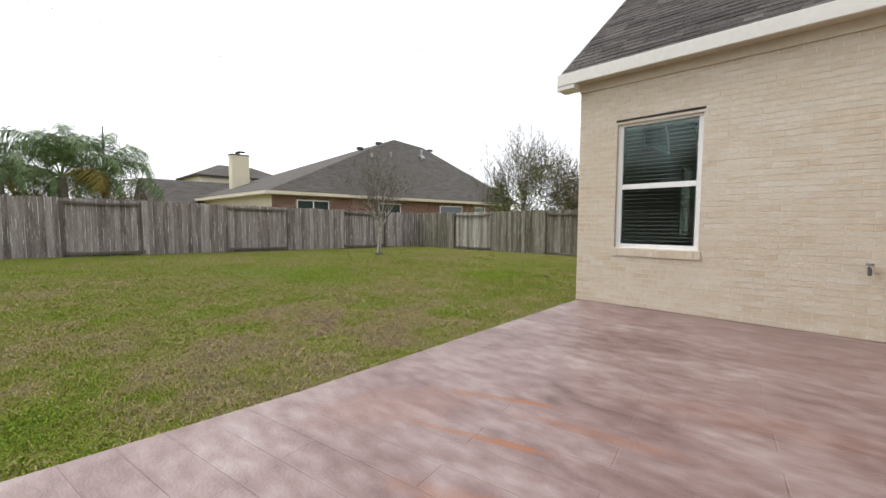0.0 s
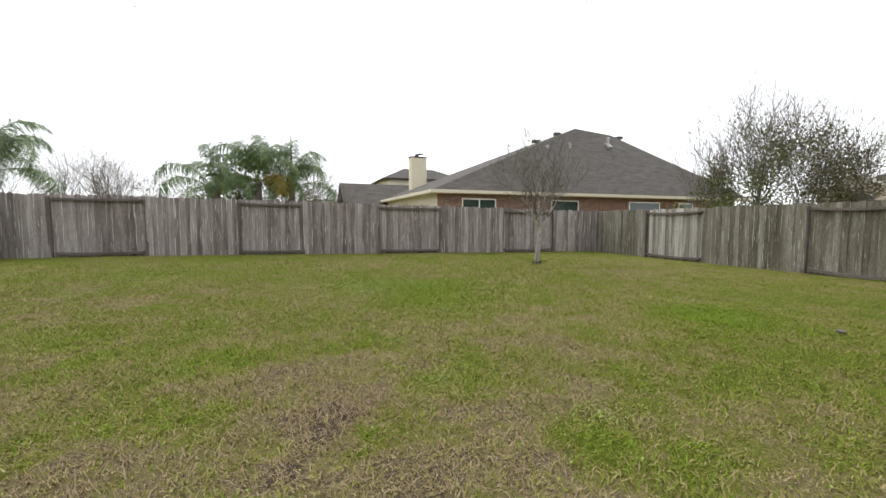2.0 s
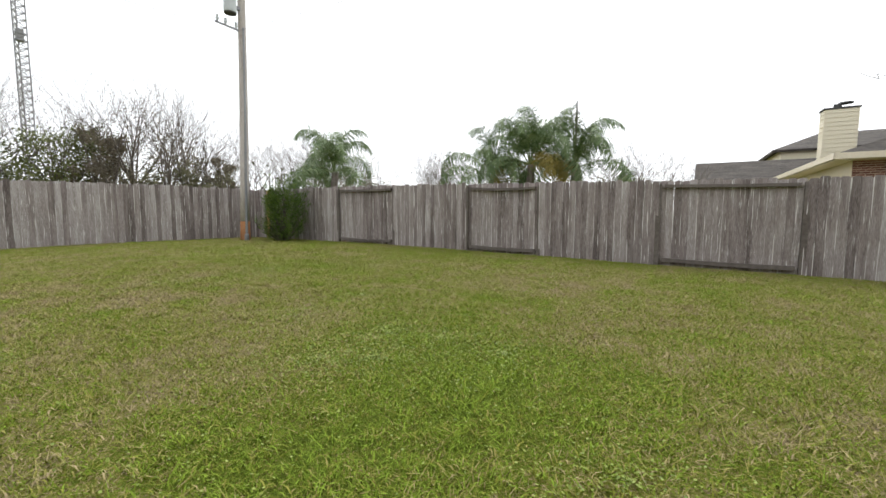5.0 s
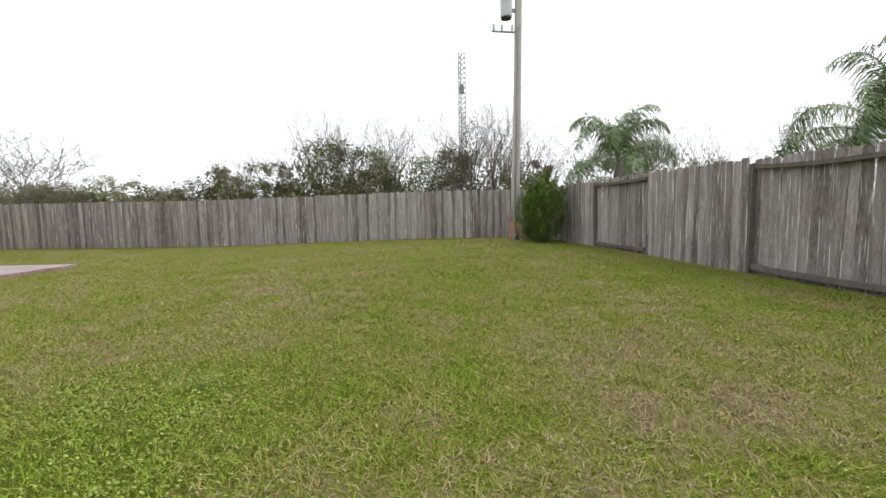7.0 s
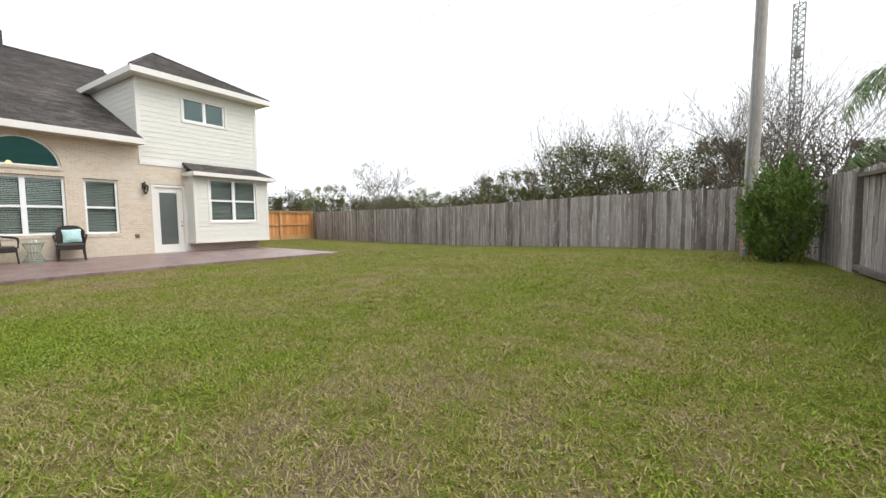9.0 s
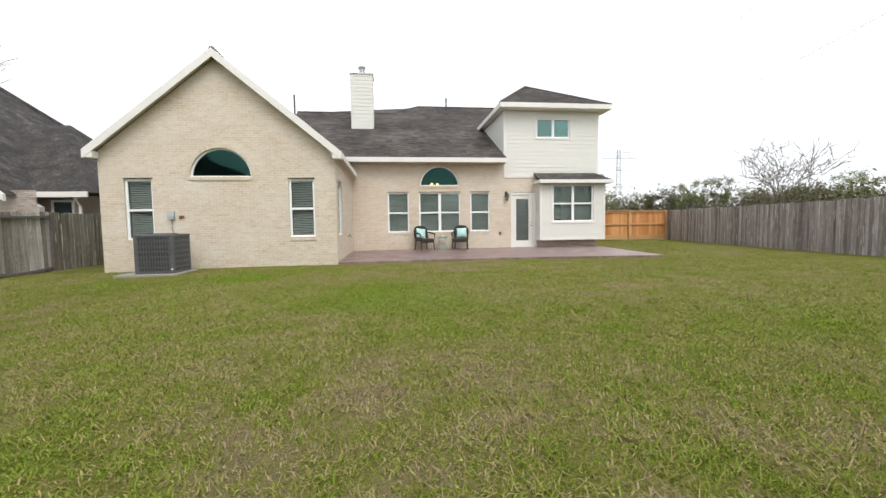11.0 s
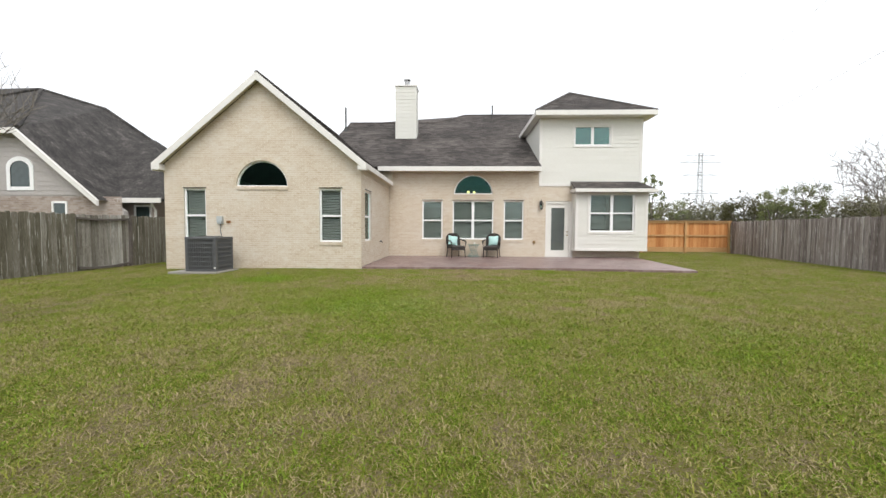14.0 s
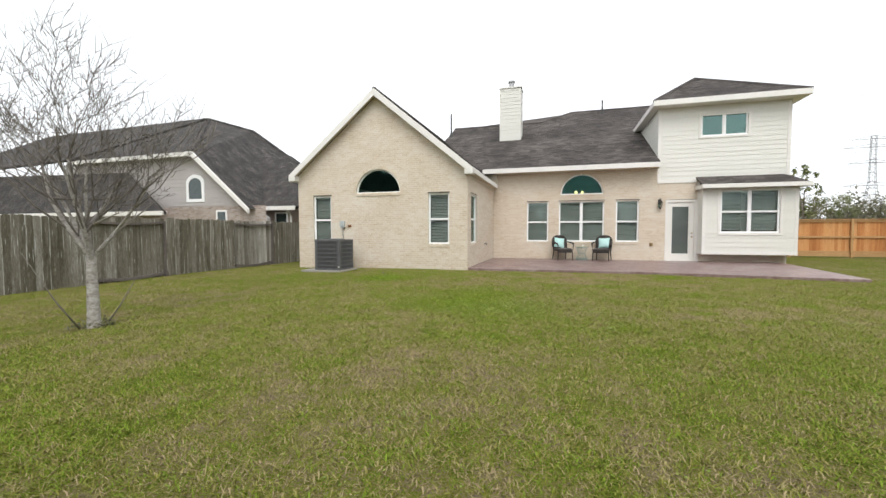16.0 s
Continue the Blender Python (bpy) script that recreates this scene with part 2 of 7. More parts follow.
# ---- ground ----
def lawn_material(name, for_blades):
    """Winter lawn: green patches, straw patches, thin brown earth near the patio."""
    m = bpy.data.materials.new(name)
    m.use_nodes = True
    n, l = m.node_tree.nodes, m.node_tree.links
    b = n["Principled BSDF"]
    b.inputs["Roughness"].default_value, b.inputs["Specular IOR Level"].default_value = 0.85, 0.06
    co = n.new("ShaderNodeNewGeometry")
    def noise_of(scale, detail=4.0):
        t = n.new("ShaderNodeTexNoise")
        t.inputs["Scale"].default_value, t.inputs["Detail"].default_value = scale, detail
        l.new(co.outputs["Position"], t.inputs[0])
        return t.outputs[0]
    def math2(op, a, c):
        t = n.new("ShaderNodeMath")
        t.operation = op
        for i, q in enumerate((a, c)):
            if isinstance(q, (int, float)):
                t.inputs[i].default_value = q
            else:
                l.new(q, t.inputs[i])
        return t.outputs[0]
    big, mid, fine = noise_of(0.33), noise_of(1.7), math2("ADD", math2("MULTIPLY", noise_of(24.0), 0.5), math2("MULTIPLY", noise_of(7.5, 5), 0.5))
    v = math2("ADD", math2("MULTIPLY", big, 0.24), math2("ADD", math2("MULTIPLY", mid, 0.36), math2("MULTIPLY", fine, 0.40)))
    v = math2("ADD", math2("MULTIPLY", math2("SUBTRACT", v, 0.5), 1.7), 0.55)
    for cx, cy, r, shift in LAWN_SPOTS:
        d = n.new("ShaderNodeVectorMath")
        d.operation = "DISTANCE"
        d.inputs[1].default_value = (cx, cy, 0)
        l.new(co.outputs["Position"], d.inputs[0])
        wob_d = math2("ADD", d.outputs["Value"], math2("MULTIPLY", math2("SUBTRACT", mid, 0.5), 2.2 * r))
        fall = n.new("ShaderNodeMapRange")
        fall.interpolation_type = "SMOOTHSTEP"
        fall.inputs["From Min"].default_value, fall.inputs["From Max"].default_value = r * 0.2, r * 1.25
        fall.inputs["To Min"].default_value, fall.inputs["To Max"].default_value = shift, 0.0
        l.new(wob_d, fall.inputs[0])
        v = math2("ADD", v, fall.outputs[0])
    if for_blades:
        v = math2("ADD", v, math2("MULTIPLY", math2("SUBTRACT", co.outputs["Random Per Island"], 0.5), 0.58))
    else:
        # fine dark speckle paints the shadow gaps between blades into the ground
        v = math2("ADD", v, math2("MULTIPLY", math2("SUBTRACT", noise_of(70.0, 2), 0.5), 0.9))
    ramp = n.new("ShaderNodeValToRGB")
    e = ramp.color_ramp.elements
    if for_blades:
        cols = [(0.06, (0.31, 0.232, 0.15)), (0.22, (0.35, 0.272, 0.165)), (0.32, (0.365, 0.298, 0.16)), (0.42, (0.31, 0.268, 0.105)), (0.50, (0.243, 0.233, 0.052)), (0.59, (0.183, 0.21, 0.028)), (0.70, (0.142, 0.205, 0.024)), (0.86, (0.205, 0.295, 0.035))]
    else:
        cols = [(0.14, (0.10, 0.077, 0.056)), (0.28, (0.185, 0.145, 0.092)), (0.40, (0.245, 0.20, 0.108)), (0.50, (0.21, 0.19, 0.058)), (0.60, (0.155, 0.17, 0.027)), (0.72, (0.10, 0.138, 0.016))]
    e[0].position, e[0].color = cols[0][0], (*cols[0][1], 1)
    e[1].position, e[1].color = cols[-1][0], (*cols[-1][1], 1)
    for p, c in cols[1:-1]:
        e.new(p).color = (*c, 1)
    l.new(v, ramp.inputs[0])
    l.new(ramp.outputs[0], b.inputs["Base Color"])
    if not for_blades:
        bp = n.new("ShaderNodeBump")
        bp.inputs["Strength"].default_value, bp.inputs["Distance"].default_value = 0.9, 0.04
        l.new(math2("ADD", noise_of(45.0, 6), noise_of(140.0, 3)), bp.inputs["Height"])
        l.new(bp.outputs[0], b.inputs["Normal"])
    return m


# worn brown and lush green areas of the lawn: place, radius, shift
# the (-8.0, 5.4) spot also paints the lime glow of turf at low angles
LAWN_SPOTS = ((-4.3, 3.3, 1.0, -0.13), (-5.2, 4.4, 0.9, -0.11), (-4.1, 5.4, 0.8, -0.10), (-9.6, 5.6, 0.8, -0.05), (-12.6, 2.6, 0.8, -0.07), (-2.8, 3.6, 0.9, -0.22), (-2.75, 1.9, 1.0, -0.24), (-3.6, 2.7, 0.8, -0.14), (-4.5, 1.0, 1.0, -0.15), (-3.1, 0.3, 0.6, -0.10), (-7.9, 0.6, 1.2, -0.17), (-7.6, -1.0, 0.9, -0.12), (-5.2, 5.7, 0.9, -0.10), (-11.6, 4.3, 0.6, -0.08), (-11.9, 5.3, 0.6, -0.08), (-8.6, 11.1, 1.3, -0.09),
              (-4.7, 8.25, 0.8, 0.36), (-8.3, 4.6, 1.3, 0.08), (-8.0, 5.4, 1.0, 0.11), (-6.6, 5.0, 1.0, 0.07), (-2.8, 4.65, 0.32, 0.22), (-2.45, 0.66, 0.4, 0.24), (-4.4, 4.9, 0.7, 0.08), (-10.6, 0.8, 1.1, 0.09), (-13.8, 1.0, 1.2, 0.07), (-5.5, 11.0, 1.4, 0.06))
M_SOIL = lawn_material("lawn_ground", False)
M_GRASS = lawn_material("lawn_grass_blades", True)

gx = np.concatenate([[-4000, -900, -250, -90, -45], np.linspace(-24, 16, 81), [45, 90, 250, 900, 4000]])
gy = np.concatenate([[-4000, -900, -250, -90, -45], np.linspace(-24, 24, 97), [45, 90, 250, 900, 4000]])
GX, GY = np.meshgrid(gx, gy)
inside = np.exp(-((np.maximum(np.abs(GX + 4) - 20, 0) + np.maximum(np.abs(GY) - 24, 0)) / 8.0) ** 2)
wob = np.array([[noise.noise(Vector((x * 0.35, y * 0.35, 0))) for x in gx] for y in gy]) * 0.018 * inside
GZ = ground_z(np.clip(GX, -24, 16), np.clip(GY, -24, 24)) + wob
under = ((GX > -0.9) & (GX < 20) & (GY > -3.3) & (GY < 6.6)) | ((GX > -0.9) & (GX < 20) & (GY > 6.4) & (GY < 12.4))
GZ = np.where(under, -0.18, GZ)
g = Geo()
g.v = list(map(tuple, np.stack([GX.ravel(), GY.ravel(), GZ.ravel()], 1)))
W = len(gx)
g.f = [(r * W + c, r * W + c + 1, (r + 1) * W + c + 1, (r + 1) * W + c) for r in range(len(gy) - 1) for c in range(W - 1)]
ground = single("ground", g, M_SOIL, "winter lawn ground with green and straw patches", "lawn", kind="structure", smooth=True)



def lawn_z(x, y):
    """Height of the uneven lawn sheet, read between the points of its half-metre grid."""
    u, v = np.clip((np.asarray(x) + 24) / 0.5, 0, 79.999), np.clip((np.asarray(y) + 24) / 0.5, 0, 95.999)
    i, j = u.astype(int), v.astype(int)
    a, b = u - i, v - j
    i, j = i + 5, j + 5
    return (GZ[j, i] * (1 - a) + GZ[j, i + 1] * a) * (1 - b) + (GZ[j + 1, i] * (1 - a) + GZ[j + 1, i + 1] * a) * b


PATIO = [(-1.80, 6.48), (-1.65, 2.0), (-1.69, 0.6), (-2.25, -3.95), (3.57, -4.62), (3.57, 6.48)]


def patio_material():
    """Stamped concrete stained red-brown, with pale worn areas, plank grooves, and rust streaks."""
    m = material("stained_stamped_concrete", [(0.098, 0.054, 0.050), (0.16, 0.097, 0.090), (0.215, 0.142, 0.134), (0.275, 0.203, 0.194), (0.35, 0.288, 0.278)], 0.42, (1.1, 6), 0.25, 45, stretch=(0.85, 1.6, 1), spec=0.5)
    n, l = m.node_tree.nodes, m.node_tree.links
    b = n["Principled BSDF"]
    rough = n.new("ShaderNodeTexNoise")
    rough.inputs["Scale"].default_value = 1.3
    mr = n.new("ShaderNodeMapRange")
    mr.inputs["To Min"].default_value, mr.inputs["To Max"].default_value = 0.24, 0.44
    geo = n.new("ShaderNodeNewGeometry")
    l.new(geo.outputs["Position"], rough.inputs[0])
    l.new(rough.outputs[0], mr.inputs[0])
    l.new(mr.outputs[0], b.inputs["Roughness"])
    base = b.inputs["Base Color"].links[0].from_socket
    for (cx, cy, turn, lx, ly, amount) in ((-0.62, 2.84, 24, 0.55, 0.035, 0.55), (-0.42, 2.93, 20, 0.22, 0.03, 0.9), (-0.40, 2.37, 19, 0.55, 0.035, 0.55), (-0.2, 2.44, 19, 0.22, 0.034, 0.95), (-1.0, 2.3, 60, 0.6, 0.3, 0.22), (0.05, 2.85, 12, 0.6, 0.06, 0.4), (0.0, 2.0, 25, 0.6, 0.09, 0.4), (0.6, 3.6, 12, 0.8, 0.2, 0.14)):
        mp = n.new("ShaderNodeMapping")
        mp.vector_type = "TEXTURE"
        mp.inputs["Location"].default_value = (cx, cy, 0)
        mp.inputs["Rotation"].default_value = (0, 0, radians(turn))
        mp.inputs["Scale"].default_value = (lx, ly, 1)
        wig = n.new("ShaderNodeTexNoise")
        wig.inputs["Scale"].default_value = 9
        l.new(geo.outputs["Position"], wig.inputs[0])
        l.new(geo.outputs["Position"], mp.inputs[0])
        ln = n.new("ShaderNodeVectorMath")
        ln.operation = "LENGTH"
        l.new(mp.outputs[0], ln.inputs[0])
        ad = n.new("ShaderNodeMath")
        ad.operation = "ADD"
        l.new(ln.outputs["Value"], ad.inputs[0])
        l.new(wig.outputs[0], ad.inputs[1])
        rg = n.new("ShaderNodeMapRange")
        rg.inputs["From Min"].default_value, rg.inputs["From Max"].default_value = 1.5, 1.0
        rg.inputs["To Max"].default_value = amount
        l.new(ad.outputs[0], rg.inputs[0])
        mx = n.new("ShaderNodeMix")
        mx.data_type = "RGBA"
        mx.inputs[7].default_value = (0.26, 0.092, 0.035, 1)
        l.new(rg.outputs[0], mx.inputs[0])
        l.new(base, mx.inputs[6])
        base = mx.outputs[2]
    l.new(base, b.inputs["Base Color"])
    # stamped plank joints, pressed in lightly
    planks = n.new("ShaderNodeTexBrick")
    planks.inputs["Scale"].default_value = 1.0
    planks.inputs["Brick Width"].default_value, planks.inputs["Row Height"].default_value = 1.35, 0.21
    planks.inputs["Mortar Size"].default_value, planks.inputs["Mortar Smooth"].default_value = 0.006, 0.6
    turn = n.new("ShaderNodeMapping")
    turn.inputs["Rotation"].default_value = (0, 0, radians(-10))
    l.new(geo.outputs["Position"], turn.inputs[0])
    l.new(turn.outputs[0], planks.inputs[0])
    groove = n.new("ShaderNodeBump")
    groove.inputs["Strength"].default_value, groove.inputs["Distance"].default_value = 0.55, 0.006
    groove.invert = True
    l.new(planks.outputs["Fac"], groove.inputs["Height"])
    l.new(b.inputs["Normal"].links[0].from_socket, groove.inputs["Normal"])
    l.new(groove.outputs[0], b.inputs["Normal"])
    return m


M_PATIO = patio_material()
patio = single("patio", Geo().slab([(x, y, 0.0) for x, y in PATIO[::-1]][::-1], 0.16), M_PATIO, "reddish stained stamped concrete patio slab", "patio", kind="structure", bevel=0.012)

# ---- the house: brick walls ----
XG, XB, YW, YN = -1.83, 3.57, 6.48, 12.95
PEAK_Y, PEAK_Z, WING_SLOPE = 9.71, 6.10, 0.82
COURSE, BRICK_LEN = 0.0675, 0.203


def cut(spans, a, b):
    out = []
    for s, e in spans:
        if b <= s or a >= e:
            out.append((s, e))
        else:
            if a > s:
                out.append((s, a))
            if b < e:
                out.append((b, e))
    return out


def spans_at(z, u0, u1, rects, arches, roof=None):
    s = [(u0, u1)]
    if roof:
        c, top, slope = roof
        h = (top - z) / slope
        s = [(max(u0, c - h), min(u1, c + h))] if h > 0 else []
    for a, b, z0, z1 in rects:
        if z0 <= z < z1:
            s = cut(s, a, b)
    for c, r, z0 in arches:
        if z0 <= z < z0 + r:
            h = math.sqrt(max(r * r - (z - z0) ** 2, 0))
            s = cut(s, c - h, c + h)
    return s


def brick_wall(name, label, origin, u, out, u0, u1, top, rects, arches=(), roof=None, singles=None, z_from=0.0):
    """A mortar wall with bricks proud of it by 4 mm, laid in running bond round the openings."""
    wall = thing(name, label, "wall", kind="structure", at=(origin[0], origin[1], 0))
    o, u, out = Vector(origin), Vector(u), Vector(out)
    mortar, bricks = Geo(), Geo()
    loose = []
    rows = int(round((top - z_from) / COURSE))
    rng = random.Random(len(name) + rows)
    unit = None
    for r in range(rows):
        za, zb = z_from + r * COURSE, z_from + (r + 1) * COURSE
        lo, hi = spans_at(za + 1e-4, u0, u1, rects, arches, roof), spans_at(zb - 1e-4, u0, u1, rects, arches, roof)
        if len(lo) != len(hi):
            mids = spans_at((za + zb) / 2, u0, u1, rects, arches, roof)
            lo = hi = mids
        for (a0, b0), (a1, b1) in zip(lo, hi):
            p = [o + u * a0 + Vector((0, 0, za)), o + u * b0 + Vector((0, 0, za)), o + u * b1 + Vector((0, 0, zb)), o + u * a1 + Vector((0, 0, zb))]
            p = [q - out * 0.0022 for q in p]
            back = [q - out * 0.12 for q in p]
            mortar.add(p + back, [(0, 1, 2, 3), (7, 6, 5, 4), (1, 0, 4, 5), (3, 2, 6, 7), (0, 3, 7, 4), (2, 1, 5, 6)])
            start = u0 - (0.5 * BRICK_LEN if r % 2 else 0)
            k = math.floor((min(a0, a1) - start) / BRICK_LEN)
            while start + k * BRICK_LEN < max(b0, b1):
                s = start + k * BRICK_LEN
                k += 1
                l0, r0 = max(s + 0.005, a0), min(s + BRICK_LEN - 0.005, b0)
                l1, r1 = max(s + 0.005, a1), min(s + BRICK_LEN - 0.005, b1)
                if r0 - l0 < 0.015 and r1 - l1 < 0.015:
                    continue
                r0, r1 = max(r0, l0 + 0.002), max(r1, l1 + 0.002)
                z0, z1 = za + 0.005, zb - 0.005
                j = rng.uniform(0.0006, 0.0026)
                if singles and len(loose) < 300 and abs(r0 - l0 - (BRICK_LEN - 0.01)) < 1e-6 and abs(r1 - l1 - (BRICK_LEN - 0.01)) < 1e-6 and singles(l0, z0):
                    loose.append((l0, z0, j))
                    continue
                f = [o + u * l0 + Vector((0, 0, z0)) + out * j, o + u * r0 + Vector((0, 0, z0)) + out * j, o + u * r1 + Vector((0, 0, z1)) + out * j, o + u * l1 + Vector((0, 0, z1)) + out * j]
                bk = [q - out * 0.02 for q in f]
                bricks.add(f + bk, [(0, 1, 2, 3), (1, 0, 4, 5), (3, 2, 6, 7), (0, 3, 7, 4), (2, 1, 5, 6)])
    part("mortar", mortar, M_MORTAR, wall)
    tagged(part("brickwork", bricks, M_BRICK, wall), kind="stuff")
    if loose:
        w, h = BRICK_LEN - 0.01, COURSE - 0.01
        f = [Vector((0, 0, 0)), u * w, u * w + Vector((0, 0, h)), Vector((0, 0, h))]
        unit = Geo().add(f + [q - out * 0.02 for q in f], [(0, 1, 2, 3), (1, 0, 4, 5), (3, 2, 6, 7), (0, 3, 7, 4), (2, 1, 5, 6)]).mesh("brick", M_BRICK_ONE)
        LOOSE.append((wall, unit, o, u, out, loose))
    return wall


LOOSE = []
GW = [(7.10, 7.84, 0.79, 2.52), (11.57, 12.31, 0.79, 2.52)]
GARCH = (9.71, 0.85, 2.565)
SW = [(-1.285, -0.26, 0.80, 2.53)]
BW = [(4.05, 4.98, 0.76, 2.52), (1.75, 3.60, 0.76, 2.52), (0.40, 1.29, 0.76, 2.52)]
BARCH = (2.67, 0.88, 2.80)
DOOR = (-1.72, -0.58, 0.0, 2.48)

brick_wall("wall_gable", "pale painted brick gable wall", (XG, 0, 0), (0, -1, 0), (-1, 0, 0), -YN, -YW - 0.003, PEAK_Z - 0.1, singles=lambda a, z: a > -8.9 and z < 2.4, rects=
           [(-b, -a, z0, z1) for a, b, z0, z1 in GW], arches=[(-GARCH[0], GARCH[1], GARCH[2])], roof=(-PEAK_Y, PEAK_Z - 0.15, WING_SLOPE), z_from=-0.18)
brick_wall("wall_wing_side", "pale painted brick wall beside the patio", (0, YW, 0), (1, 0, 0), (0, -1, 0), XG + 0.003, XB, 3.25, SW,
           singles=lambda s, z: -1.8 < s < 0.35 and z < 1.5)
brick_wall("wall_rear", "pale painted brick rear wall", (XB, 0, 0), (0, -1, 0), (-1, 0, 0), -YW, 0.28, 3.95,
           [(-b, -a, z0, z1) for a, b, z0, z1 in BW + [DOOR]], [(-BARCH[0], BARCH[1], BARCH[2])])
brick_wall("wall_by_door", "pale painted brick wall round the patio door", (XB, 0, 0), (0, -1, 0), (-1, 0, 0), 0.28, 1.76, 3.27,
           [(-DOOR[1], -DOOR[0], 0.0, 2.48)])
brick_wall("wall_bay_base", "brick footing under the bay", (XB, 0, 0), (0, -1, 0), (-1, 0, 0), 1.76, 4.70, 0.40, [], z_from=-0.18)


def plain_wall(name, poly, d, mat=None, label="plain outer wall of the house"):
    return single(name, Geo().slab(poly, d), mat or M_MORTAR, label, "wall", kind="structure")


plain_wall("wall_north", [(20, YN, -0.18), (XG + 0.13, YN, -0.18), (XG + 0.13, YN, 3.25), (20, YN, 3.25)], 0.15)
plain_wall("wall_south", [(XB, -4.76, -0.18), (20, -4.76, -0.18), (20, -4.76, 6.2), (XB, -4.76, 6.2)], 0.15)
plain_wall("wall_street", [(20, -4.61, -0.18), (20, YN - 0.15, -0.18), (20, YN - 0.15, 4.2), (20, -4.61, 4.2)], 0.15)
single("floor", Geo().box(XG + 0.13, YW + 0.14, -0.1, 19.8, YN - 0.16, 0.02).box(XB + 0.14, -4.6, -0.1, 19.8, YW + 0.14, 0.016), M_DARK, "inner floor in a dark tone for the unlit room", "floor", kind="structure")
single("wall_inner", Geo().box(7.2, -4.55, 0.03, 7.3, YN - 0.2, 3.6), M_INNER, "inner wall in a dark tone for the unlit room", "wall", kind="structure")
single("ceiling", Geo().box(XB + 0.15, -4.55, 4.1, 7.2, YW, 4.15), M_INNER, "inner ceiling in a dark tone for the unlit room", "ceiling", kind="structure")


# ---- roofs ----
def main_z(x):
    return 3.95 + 0.5 * (x - 3.05)


def in_poly(p, poly):
    x, y = p
    hit = False
    for i in range(len(poly)):
        (x1, y1), (x2, y2) = poly[i], poly[i - 1]
        if (y1 > y) != (y2 > y) and x < (x2 - x1) * (y - y1) / (y2 - y1) + x1:
            hit = not hit
    return hit


def shingle_plane(geo, poly, eave_dir, pitch=0.145, tab=0.31, seed=1):
    """Rows of asphalt tabs laid over a flat roof polygon (counter-clockwise from above); each tab tips up at its lower edge."""
    p = [Vector(q) for q in poly]
    nrm = (p[1] - p[0]).cross(p[2] - p[1]).normalized()
    if nrm.z < 0:
        nrm = -nrm
    e = Vector(eave_dir).normalized()
    up = nrm.cross(e).normalized()
    if up.z < 0:
        up = -up
    q2 = [((q - p[0]).dot(e), (q - p[0]).dot(up)) for q in p]
    lo_u, hi_u = min(a for a, b in q2), max(a for a, b in q2)
    lo_v, hi_v = min(b for a, b in q2), max(b for a, b in q2)
    rng = random.Random(seed)
    row = 0
    v = lo_v
    while v < hi_v:
        uu = lo_u - rng.uniform(0, tab)
        while uu < hi_u:
            w = tab * rng.choice((0.6, 1.0, 1.0, 1.3))
            a, b = uu + 0.004, uu + w - 0.004
            uu += w
            ends = [k for k in (a, (a + b) / 2, b) if in_poly((k, v + pitch * 0.5), q2)]
            if len(ends) < 2 or not in_poly(((a + b) / 2, min(v + pitch, hi_v - 0.01)), q2):
                continue
            if not in_poly((a, v + pitch * 0.5), q2):
                a = (a + b) / 2
            if not in_poly((b, v + pitch * 0.5), q2):
                b = (a + b) / 2
            h = rng.uniform(0.007, 0.014)
            top = min(v + pitch * 1.25, hi_v)
            c = [p[0] + e * a + up * v + nrm * h, p[0] + e * b + up * v + nrm * h, p[0] + e * b + up * top + nrm * 0.003, p[0] + e * a + up * top + nrm * 0.003]
            d = [p[0] + e * a + up * v, p[0] + e * b + up * v]
            geo.add(c + d, [(0, 1, 2, 3), (4, 5, 1, 0), (4, 0, 3), (5, 2, 1)])
        v += pitch
        row += 1


def roof(name, label, planes, d=0.06, seed=3):
    """A roof of flat decks with shingles over them. planes: polygon, eave direction."""
    r = thing(name, label, "roof", kind="structure", at=planes[0][0][0])
    deck, sh = Geo(), Geo()
    for i, (poly, e) in enumerate(planes):
        q = [Vector(k) for k in poly]
        if (q[1] - q[0]).cross(q[2] - q[1]).z < 0:
            q = q[::-1]
        deck.slab(q, d)
        if e:
            shingle_plane(sh, q, e, seed=seed + i)
    part("deck", deck, M_SHINGLE, r)
    if sh.v:
        tagged(part("shingles", sh, M_SHINGLE, r), kind="stuff")
    return r


EY0, EY1 = 6.28, 13.14
wing_e = PEAK_Z - WING_SLOPE * (PEAK_Y - EY0)
xf = XG - 0.25
meet = 3.05 + (PEAK_Z - 3.95) / 0.5
meet_low = 3.05 + (wing_e - 3.95) / 0.5
valley = 3.05
vy = PEAK_Y - (PEAK_Z - 3.95) / WING_SLOPE
roof("roof_wing", "steep gable roof of worn dark grey shingles", [
    ([(xf, EY0, wing_e), (3.35, EY0, wing_e), (3.35, vy, 3.95), (valley, vy, 3.95), (meet, PEAK_Y, PEAK_Z), (xf, PEAK_Y, PEAK_Z)], (1, 0, 0)),
    ([(xf, EY1, wing_e), (xf, PEAK_Y, PEAK_Z), (meet, PEAK_Y, PEAK_Z), (9.0, EY1, wing_e)], (1, 0, 0))])
zr1, zr2 = main_z(10.84), main_z(12.9)
